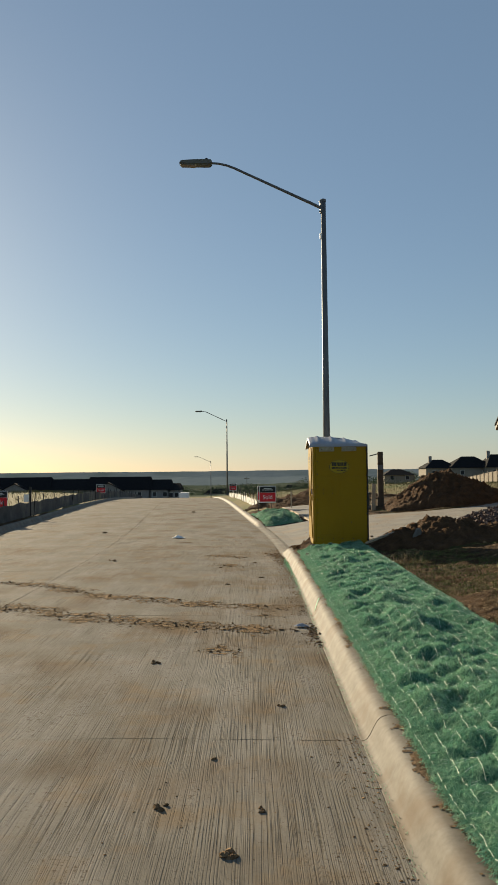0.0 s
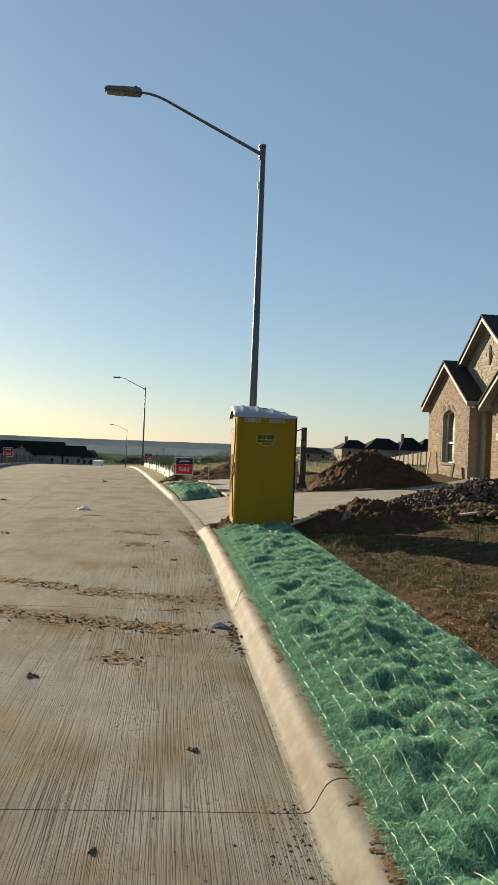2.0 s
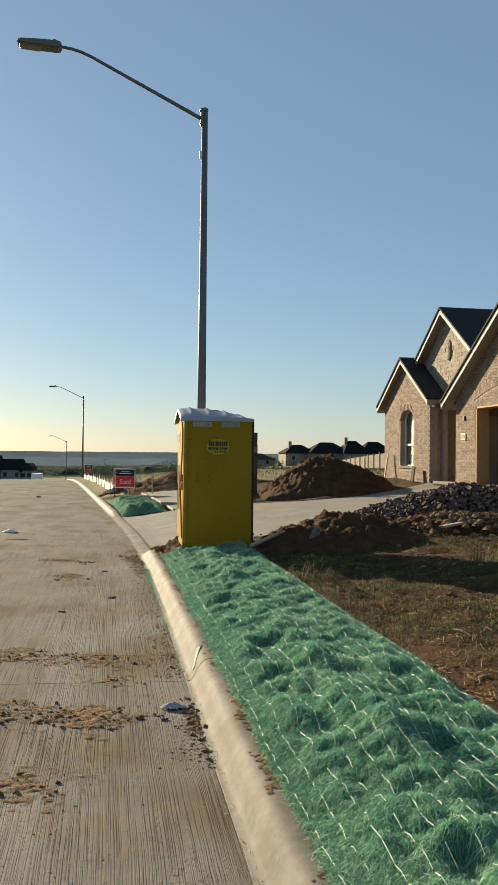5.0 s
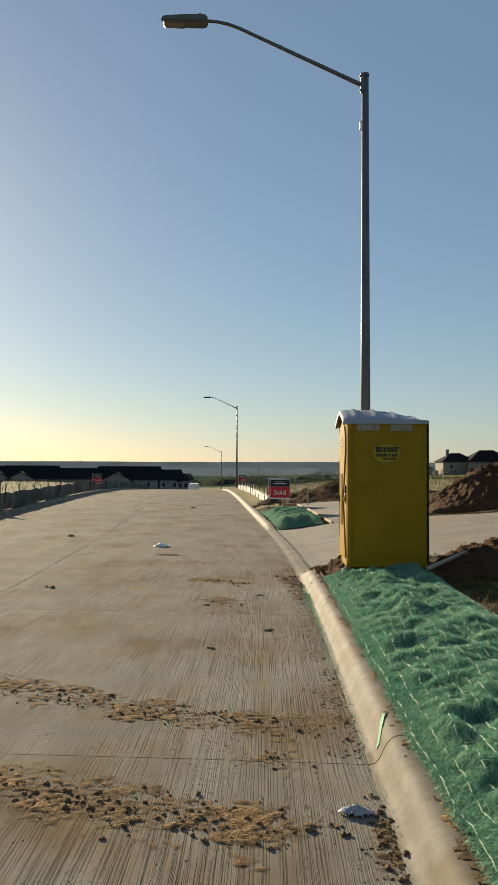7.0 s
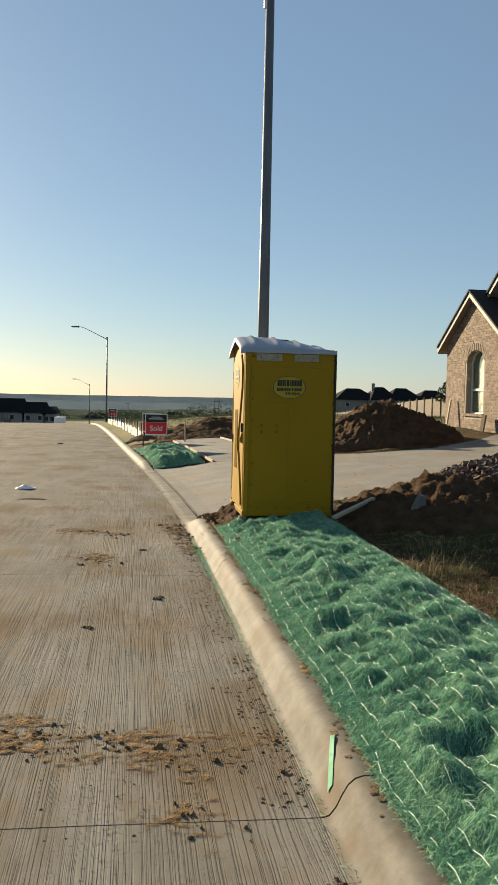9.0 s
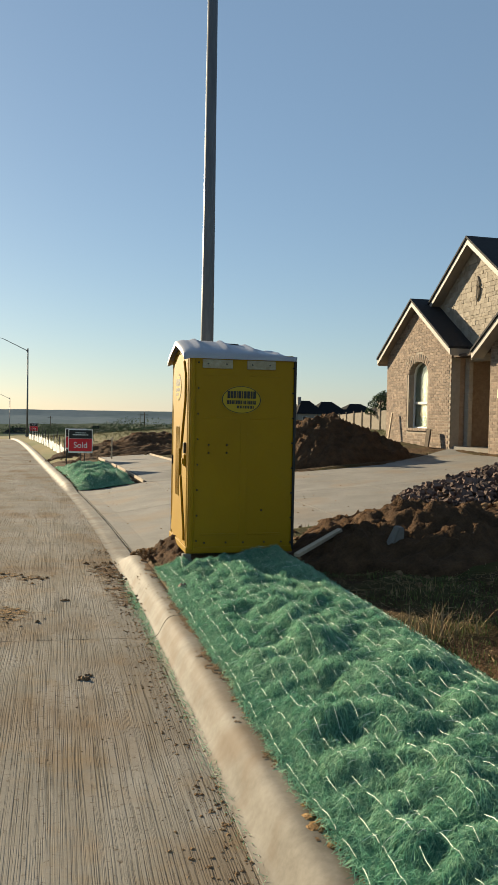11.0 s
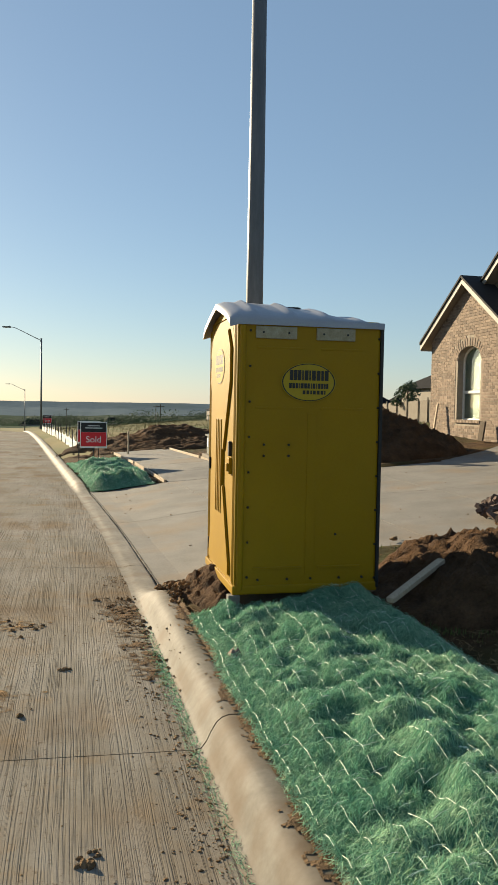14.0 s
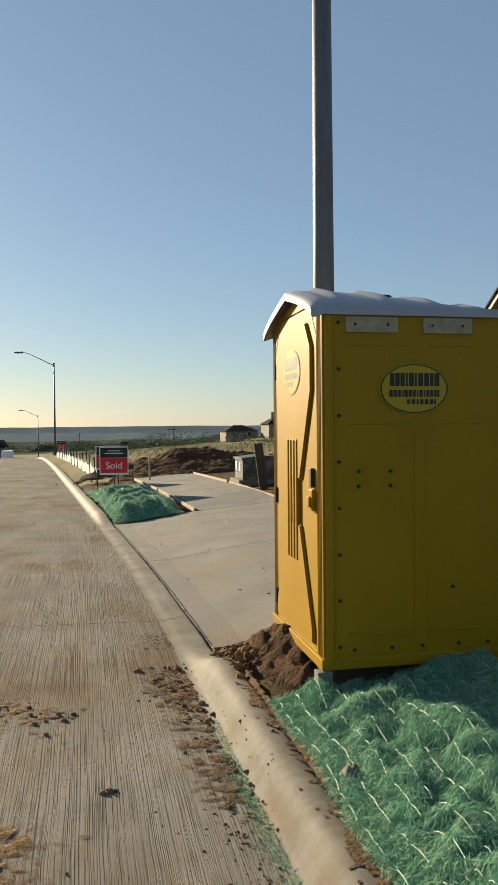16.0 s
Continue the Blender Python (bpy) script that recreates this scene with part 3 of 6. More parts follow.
def build_driveway():
    drive = base("driveway", (0, 0, 0), "pale dusty concrete driveway with sawn joints", "driveway", kind="structure")
    g = 0.012
    rows = ((18.4, 26.38), (18.45, 26.4), (18.5, 26.4), (18.65, 25.6), (18.9, 25.6), (19.1, 26.6), (19.2, 27.5))
    us = (0.262, 1.85, 3.35, 5.0, 6.6, 8.2, 9.88)
    for i in range(6):
        (a0, a1), (b0, b1) = rows[i], rows[i + 1]
        for s, t in ((0.0, 0.5), (0.5, 1.0)):
            ya0, ya1 = a0 + (a1 - a0) * s, a0 + (a1 - a0) * t
            yb0, yb1 = b0 + (b1 - b0) * s, b0 + (b1 - b0) * t
            xa = lambda y: (kerb_x(y) + us[i]) if i < 2 else 0.5 + us[i] if i < 6 else us[i]
            xb = lambda y: (kerb_x(y) + us[i + 1]) if i + 1 < 2 else 0.5 + us[i + 1] if i + 1 < 6 else us[i + 1]
            slab_piece(drive, ((xa(ya0) + g / 2, ya0 + g / 2), (xb(yb0) - g / 2, yb0 + g / 2), (xb(yb1) - g / 2, yb1 - g / 2), (xa(ya1) + g / 2, ya1 - g / 2)))
    walkway = base("pavement", (0, 0, 0), "new concrete footpath between form boards", "footpath", kind="structure")
    y = 26.42
    while y < 34:
        slab_piece(walkway, ((kerb_x(y) + 1.75, y), (kerb_x(y) + 3.25, y), (kerb_x(y + 1.5) + 3.25, y + 1.48), (kerb_x(y + 1.5) + 1.75, y + 1.48)))
        y += 1.5


build_ground()
far_land()
build_road()
build_kerbs()
build_driveway()


# ---- portable toilet ----
def build_toilet():
    X0, X1, Y0, Y1, Z0, Z1 = 1.33, 2.41, 16.76, 17.92, 0.35, 2.32
    t = base("portable_toilet", (1.87, 17.34, 0.24), "yellow plastic portable toilet with a pale domed roof on wooden skids", "toilet")
    # body: a shell with a shallow band near the foot and panels pressed in
    bm = bm_new()
    block(bm, X0 + 0.04, X1, Y0, Y1, Z0, Z1, 0.018)
    part("body", bm, M_YELLOW, t)
    # pressed relief on the side that faces the walker
    for a, b in ((X0 + 0.13, X0 + 0.50), (X0 + 0.62, X1 - 0.13)):
        for z0, z1, lift in ((Z0 + 0.145, Z0 + 0.162, 0.009), (Z1 - 0.655, Z1 - 0.640, 0.0035), (Z1 - 0.222, Z1 - 0.208, 0.0035)):
            bm = bm_new()
            block(bm, a, b, Y0 - lift, Y0 + 0.01, z0, z1, min(0.004, lift * 0.7))
            part("side_crease", bm, M_YELLOW, t)
    bm = bm_new()
    block(bm, X0 + 0.525, X0 + 0.595, Y0 - 0.004, Y0 + 0.01, Z0 + 0.10, Z1 - 0.68, 0.0028)
    part("side_rib", bm, M_YELLOW, t)
    # corner posts and the dark seam at the back
    for y in (Y0, Y1):
        bm = bm_new()
        tube(bm, [(X0 + 0.034, y + (0.004 if y < 17 else -0.004), Z0), (X0 + 0.034, y + (0.004 if y < 17 else -0.004), Z1 - 0.06)], 0.026, 12)
        part("corner_post", bm, M_YELLOW, t)
    bm = bm_new()
    block(bm, X1 - 0.002, X1 + 0.022, Y0 - 0.012, Y0 + 0.03, Z0 - 0.01, Z1 - 0.035, 0.004)
    part("corner_strip", bm, M_BLACK, t, "black corner strip")
    # front: frame, door with raised lozenge panels
    bm = bm_new()
    fw = 0.11
    block(bm, X0 - 0.005, X0 + 0.06, Y0 + 0.012, Y0 + fw, Z0 - 0.02, Z1 - 0.012, 0.012)
    block(bm, X0 - 0.005, X0 + 0.06, Y1 - fw, Y1 - 0.012, Z0 - 0.02, Z1 - 0.012, 0.012)
    prism(bm, [(Y0 + fw, Z1 - 0.14), (Y0 + fw + 0.13, Z1 + 0.03), (Y1 - fw - 0.13, Z1 + 0.03), (Y1 - fw, Z1 - 0.14), (Y1 - fw, Z1 + 0.03), ((Y0 + Y1) / 2, Z1 + 0.10), (Y0 + fw, Z1 + 0.03)], 0, X0 - 0.005, X0 + 0.05)
    part("door_frame", bm, M_YELLOW, t)
    for k in range(3):
        for y in (Y0 + 0.04 + 0.024 * k, Y1 - 0.04 - 0.024 * k):
            bm = bm_new()
            tube(bm, [(X0 - 0.004, y, Z0 + 0.02), (X0 - 0.004, y, Z1 - 0.03)], 0.006, 8)
            part("frame_rib", bm, M_YELLOW, t)
    D0, D1 = Y0 + fw + 0.008, Y1 - fw - 0.008
    mid = (D0 + D1) / 2
    bm = bm_new()
    prism(bm, [(D0, Z0 + 0.02), (D1, Z0 + 0.02), (D1, Z1 - 0.15), (D1 - 0.13, Z1 + 0.02), (D0 + 0.13, Z1 + 0.02), (D0, Z1 - 0.15)], 0, X0 - 0.004, X0 + 0.035)
    door = part("door", bm, M_YELLOW, t)
    # an upper and a lower shield with a waist of ribs between them
    def shield(pts, lift):
        b = bm_new()
        prism(b, pts, 0, X0 - lift, X0)
        bmesh.ops.bevel(b, geom=b.edges[:], offset=0.008, segments=2, affect="EDGES")
        return b
    up = [(D0 + 0.06, Z1 - 0.20), (D0 + 0.17, Z1 - 0.06), (D1 - 0.17, Z1 - 0.06), (D1 - 0.06, Z1 - 0.20), (D1 - 0.06, Z1 - 0.46), (mid + 0.16, Z1 - 0.98), (mid - 0.16, Z1 - 0.98), (D0 + 0.06, Z1 - 0.46)]
    part("upper_panel", shield(up, 0.024), M_YELLOW, door)
    dn = [(D0 + 0.05, Z0 + 0.07), (D1 - 0.05, Z0 + 0.07), (D1 - 0.05, Z0 + 0.16), (mid + 0.16, Z0 + 0.72), (mid - 0.16, Z0 + 0.72), (D0 + 0.05, Z0 + 0.16)]
    part("lower_panel", shield(dn, 0.024), M_YELLOW, door)
    for k in (-0.10, -0.035, 0.035, 0.10):
        bm = bm_new()
        block(bm, X0 - 0.032, X0, mid + k - 0.014, mid + k + 0.014, Z0 + 0.50, Z1 - 0.74, 0.007)
        part("door_rib", bm, M_YELLOW, door)
    bm = bm_new()
    block(bm, X0 - 0.03, X0 + 0.0, D0 + 0.02, D0 + 0.10, 1.18, 1.30, 0.006)
    block(bm, X0 - 0.045, X0 - 0.02, D0 + 0.035, D0 + 0.075, 1.20, 1.26, 0.006)
    part("latch", bm, M_YELLOW, door)
    bm = bm_new()
    block(bm, X0 - 0.028, X0 - 0.0, D0 + 0.045, D0 + 0.085, 1.31, 1.42, 0.004)
    part("latch_slot", bm, M_BLACK, door, "dark latch opening")
    for z in (Z0 + 0.12, 1.15, Z1 - 0.35):
        bm = bm_new()
        tube(bm, [(X0 - 0.012, D1 + 0.006, z), (X0 - 0.012, D1 + 0.006, z + 0.10)], 0.009, 8)
        part("hinge", bm, M_BLACK, door)
    # oval transfers, with rows of dark bars for the lettering
    def oval(cx, cz, rx, rz, facing, parent):
        def put(a, b, depth):
            return (cx + a, Y0 - depth, cz + b) if facing == "side" else (X0 - 0.0245 - depth * 0.3, cx + a, cz + b)
        def ring(r0, r1, depth, mat, nm, lab):
            b = bm_new()
            seg = 40
            o = [b.verts.new(put(rx * r1 * math.cos(2 * math.pi * k / seg), rz * r1 * math.sin(2 * math.pi * k / seg), depth)) for k in range(seg)]
            if r0:
                q = [b.verts.new(put(rx * r0 * math.cos(2 * math.pi * k / seg), rz * r0 * math.sin(2 * math.pi * k / seg), depth)) for k in range(seg)]
                for k in range(seg):
                    b.faces.new((o[k], o[(k + 1) % seg], q[(k + 1) % seg], q[k]))
            else:
                b.faces.new(o)
            bmesh.ops.recalc_face_normals(b, faces=b.faces[:])
            ob = part(nm, b, mat, parent, lab)
            return ob
        d = 0.010
        ring(0, 1.0, d, M_DECAL, "transfer", "yellow oval transfer with a black rim")
        ring(0, 0.975, d + 0.001, M_BLACK, "transfer_rim", "")
        ring(0, 0.93, d + 0.002, M_DECAL, "transfer_field", "")
        # bars as wide as the letters, in two rows and a short third
        for z0, z1, spans in ((0.10, 0.62, ((-0.70, -0.57), (-0.55, -0.42), (-0.40, -0.28), (-0.25, -0.19), (-0.16, -0.02), (0.01, 0.07), (0.11, 0.25), (0.28, 0.42), (0.45, 0.55), (0.58, 0.72))),
                              (-0.32, -0.05, ((-0.72, -0.62), (-0.60, -0.50), (-0.48, -0.38), (-0.35, -0.31), (-0.29, -0.19), (-0.17, -0.07), (-0.05, 0.04), (0.07, 0.11), (0.14, 0.24), (0.27, 0.31), (0.34, 0.43), (0.45, 0.54), (0.56, 0.62), (0.64, 0.72))),
                              (-0.62, -0.42, ((-0.22, -0.12), (-0.08, 0.02), (0.06, 0.12), (0.16, 0.26), (0.30, 0.40), (0.44, 0.54), (0.57, 0.62)))):
            b = bm_new()
            for s0, s1 in spans:
                vs = [b.verts.new(put(rx * p, rz * q, d + 0.003)) for p, q in ((s0, z0), (s1, z0), (s1, z1), (s0, z1))]
                b.faces.new(vs)
            part("lettering_row", b, M_BLACK, parent, "row of dark lettering")
    oval(1.855, 1.862, 0.207, 0.140, "side", t)
    oval(mid, Z1 - 0.33, 0.20, 0.14, "front", t)
    # vent strips under the eave
    for a, b2 in ((X0 + 0.125, X0 + 0.43), (X0 + 0.58, X0 + 0.875)):
        bm = bm_new()
        block(bm, a, b2, Y0 - 0.014, Y0 + 0.005, Z1 - 0.150, Z1 - 0.062, 0.004)
        vent = part("vent", bm, M_VENT, t, "pale mesh vent strip")
        for f in (0.18, 0.80):
            bm = bm_new()
            px = a + (b2 - a) * f
            tube(bm, [(px, Y0 - 0.019, Z1 - 0.106), (px, Y0 - 0.01, Z1 - 0.106)], 0.008, 8)
            part("rivet", bm, M_BLACK, vent)
    def rivet(x, z):
        b = bm_new()
        tube(b, [(x, Y0 - 0.016, z), (x, Y0, z)], [0.007, 0.010], 8)
        part("rivet", b, M_BLACK, t)
    for k in range(8):
        z = Z0 + 0.09 + 0.255 * k
        rivet(X0 + 0.088, z)
        rivet(X1 - 0.012, z - 0.03)
    for x in (1.53, 1.715):
        for z in (1.325, 1.405):
            rivet(x, z)
    for x, z in ((2.085, 0.745), (1.50, 0.42), (1.72, 0.42), (1.90, 0.42), (2.12, 0.42), (2.30, 0.42)):
        rivet(x, z)
    # roof: a dome with cross ribs, its front edge folded down over the door
    verts, faces = [], []
    nx, ny = 40, 22
    for j in range(ny + 1):
        for i in range(nx + 1):
            s, q = i / nx, j / ny
            x = X0 - 0.065 + (X1 - X0 + 0.085) * s
            y = Y0 - 0.02 + (Y1 - Y0 + 0.04) * q
            along = 1 - 0.88 * s ** 3.2
            tent = 1 - abs(2 * q - 1)
            z = Z1 - 0.01 + 0.185 * along * (tent ** 0.7)
            for c in (0.17, 0.41, 0.65, 0.86):
                z += 0.020 * math.exp(-((s - c) / 0.028) ** 4) * min(1.0, tent * 3)
            z -= 0.02 * (1 - ease(0.0, 0.06, s))
            verts.append((x, y, z))
    w = nx + 1
    faces = [(j * w + i, j * w + i + 1, (j + 1) * w + i + 1, (j + 1) * w + i) for j in range(ny) for i in range(nx)]
    ring = list(range(w)) + [j * w + nx for j in range(1, ny + 1)] + [ny * w + i for i in range(nx - 1, -1, -1)] + [j * w for j in range(ny - 1, 0, -1)]
    k = len(verts)
    verts += [(verts[i][0], verts[i][1], verts[i][2] - 0.045) for i in ring]
    m = len(ring)
    faces += [(ring[(i + 1) % m], ring[i], k + i, k + (i + 1) % m) for i in range(m)]
    data_part("roof", verts, faces, M_ROOFP, t, "pale grey-white moulded plastic roof", smooth=True)
    bm = bm_new()
    tube(bm, [(1.87, 17.3, 2.38), (1.87, 17.3, 2.455)], 0.055, 14)
    tube(bm, [(1.87, 17.3, 2.455), (1.87, 17.3, 2.465)], 0.07, 14)
    part("vent_pipe", bm, M_BLACK, t, "dark vent pipe cap")
    # floor pan and skids
    bm = bm_new()
    block(bm, X0 - 0.02, X1 + 0.01, Y0 - 0.01, Y1 + 0.01, Z0 - 0.035, Z0 + 0.03, 0.01)
    part("floor_pan", bm, M_YELLOW, t)
    for y in (Y0 + 0.14, Y1 - 0.23):
        bm = bm_new()
        block(bm, X0 + 0.02, X1 - 0.02, y, y + 0.09, 0.15, Z0 - 0.03, 0.006)
        part("skid", bm, M_BARK, t, "dark timber skid")
    for x, y in ((X0 - 0.05, Y0 - 0.03), (X0 - 0.05, Y1 - 0.10), (X1 - 0.12, Y0 + 0.02)):
        bm = bm_new()
        block(bm, x, x + 0.085, y, y + 0.08, 0.12, Z0 - 0.034, 0.006)
        part("packing_block", bm, M_SLAB, t, "grey concrete packing block")
    return t


build_toilet()


# ---- street lamps ----
def street_lamp(at, label):
    x, y, z = at
    t = base("street_lamp", at, label, "street lamp", "street lamps along the road")
    bm = bm_new()
    tube(bm, [(x, y, z - 0.1), (x, y, z + 3), (x, y, z + 7.48)], [0.084, 0.072, 0.052], 24)
    part("pole", bm, M_STEEL, t, smooth=True)
    bm = bm_new()
    block(bm, x - 0.17, x + 0.17, y - 0.17, y + 0.17, z - 0.05, z + 0.03, 0.01)
    plate = part("base_plate", bm, M_STEEL, t)
    for a in (-0.13, 0.13):
        for b in (-0.13, 0.13):
            bm = bm_new()
            tube(bm, [(x + a, y + b, z + 0.02), (x + a, y + b, z + 0.08)], 0.016, 8)
            part("bolt", bm, M_STEEL, plate)
    bm = bm_new()
    tube(bm, [(x, y, z + 7.46), (x, y, z + 7.50), (x, y, z + 7.52)], [0.060, 0.060, 0.03], 16)
    part("pole_cap", bm, M_STEEL, t)
    bm = bm_new()
    block(bm, x - 0.075, x - 0.02, y - 0.05, y + 0.05, z + 7.20, z + 7.50, 0.012)
    bracket = part("arm_bracket", bm, M_STEEL, t)
    for dz in (7.24, 7.46):
        bm = bm_new()
        tube(bm, [(x - 0.095, y, z + dz), (x - 0.07, y, z + dz)], 0.02, 8)
        part("bolt", bm, M_STEEL, bracket)
    pts = [(x - 0.05, y, z + 7.32)]
    for k in range(1, 15):
        s = k / 14
        px = x - 0.05 - 2.42 * s
        pz = z + 7.32 + 1.03 * (s if s < 0.78 else 0.78 + (s - 0.78) * (1 - (s - 0.78) / 0.44)) * 1.12
        pts.append((px, y, pz))
    bm = bm_new()
    tube(bm, pts, [0.034 - 0.010 * k / 14 for k in range(15)], 12)
    part("arm", bm, M_STEEL, t)
    hx, hz = pts[-1][0], pts[-1][2]
    HEAD = Matrix.Translation((hx, y, hz)) @ Matrix.Diagonal((0.93, 0.9, 0.8, 1)) @ Matrix.Translation((-hx, -y, -hz))
    bm = bm_new()
    prism(bm, [(hx + 0.03, hz - 0.05), (hx + 0.03, hz + 0.055), (hx - 0.05, hz + 0.075), (hx - 0.34, hz + 0.075), (hx - 0.70, hz + 0.055), (hx - 0.74, hz + 0.02), (hx - 0.74, hz - 0.045), (hx - 0.32, hz - 0.075), (hx - 0.03, hz - 0.085)], 1, y - 0.125, y + 0.125)
    bmesh.ops.bevel(bm, geom=bm.edges[:], offset=0.022, segments=3, affect="EDGES")
    bm.transform(HEAD)
    head = part("head", bm, M_LAMP, t)
    bm = bm_new()
    prism(bm, [(hx - 0.33, hz - 0.06), (hx - 0.72, hz - 0.035), (hx - 0.70, hz - 0.075), (hx - 0.36, hz - 0.098)], 1, y - 0.10, y + 0.10)
    bmesh.ops.bevel(bm, geom=bm.edges[:], offset=0.012, segments=2, affect="EDGES")
    bm.transform(HEAD)
    part("lens", bm, M_LENS, head, "amber drop lens")
    bm = bm_new()
    tube(bm, [(hx - 0.10, y, hz + 0.07), (hx - 0.10, y, hz + 0.12), (hx - 0.10, y, hz + 0.14)], [0.04, 0.04, 0.025], 12)
    bm.transform(HEAD)
    part("photocell", bm, M_BLACK, head)
    bm = bm_new()
    block(bm, x - 0.085, x - 0.035, y - 0.03, y + 0.03, z + 6.62, z + 6.76, 0.015)
    part("hand_hole_cover", bm, M_WHITE, t, "pale fitting on the pole")
    return t


LAMP_1 = street_lamp((1.735, 18.05, 0.25), "galvanised street lamp with one curved arm behind the toilet")
LAMP_2 = street_lamp((-2.35, 80.0, road_z(80) + 0.35), "grey street lamp with one curved arm on the verge")
LAMP_3 = street_lamp((-7.75, 153.0, road_z(153) + 0.45), "grey street lamp far down the hill")


# ---- the new brick house ----
def arch_top(y, y0, y1, spring, rise):
    c, h = (y0 + y1) / 2, (y1 - y0) / 2
    k = max(0.0, 1 - ((y - c) / h) ** 2)
    return spring + rise * math.sqrt(k)


def gable_line(y, mid, half, eave, slope):
    return eave + slope * (half - abs(y - mid))


def rake_roof(parent, x0, x1, mid, half, peak, slope, thick=0.16):
    """A gabled roof with its ridge along x, cream boards on the front rakes."""
    for side in (-1, 1):
        bm = bm_new()
        out = [(mid, peak), (mid + side * half, peak - slope * half), (mid + side * half, peak - slope * half - 0.06), (mid, peak - 0.06)]
        prism(bm, out, 0, x0 - 0.035, x1)
        part("roof_slope", bm, M_SHINGLE, parent, "black shingle roof slope")
        bm = bm_new()
        out = [(mid, peak - 0.064), (mid + side * half, peak - slope * half - 0.064), (mid + side * half, peak - slope * half - 0.22), (mid, peak - 0.22)]
        prism(bm, out, 0, x0, x0 + 0.028)
        part("rake_board", bm, M_TRIM, parent, "cream rake board")
        bm = bm_new()
        out = [(mid, peak - thick - 0.004), (mid + side * half, peak - slope * half - thick - 0.004), (mid + side * half, peak - slope * half - thick - 0.02), (mid, peak - thick - 0.02)]
        prism(bm, out, 0, x0 + 0.03, x0 + 0.33)
        part("soffit", bm, M_TRIM, parent)
        bm = bm_new()
        e = mid + side * half
        ez = peak - slope * half
        block(bm, x0 + 0.03, x1, min(e, e + side * 0.025), max(e, e + side * 0.025), ez - 0.24, ez - 0.063)
        part("eave_board", bm, M_TRIM, parent, "cream eave board")


BRICK_SITES = []      # (x, y, z, length) of the bricks of the street front


def lay_bricks(x, y0, y1, z0, inside):
    """Courses in running bond over the face x = const, wherever inside(y, z) says."""
    c = 0
    z = z0
    while z < 7:
        y = y0 + (0.105 if c % 2 else 0.0)
        while y < y1:
            a, b = y, min(y + 0.20, y1)
            if b - a > 0.05 and all(inside(p, q) for p in (a, b) for q in (z, z + 0.065)):
                BRICK_SITES.append((x, a, z, b - a))
            elif inside((a + b) / 2 - 0.05, z + 0.03) and inside(a, z + 0.03) and inside(a, z + 0.065):
                BRICK_SITES.append((x, a, z, 0.095))
            elif inside(b, z + 0.03) and inside(b - 0.095, z + 0.065) and inside(b, z + 0.065):
                BRICK_SITES.append((x, b - 0.095, z, 0.095))
            y += 0.21
        z += 0.076
        c += 1


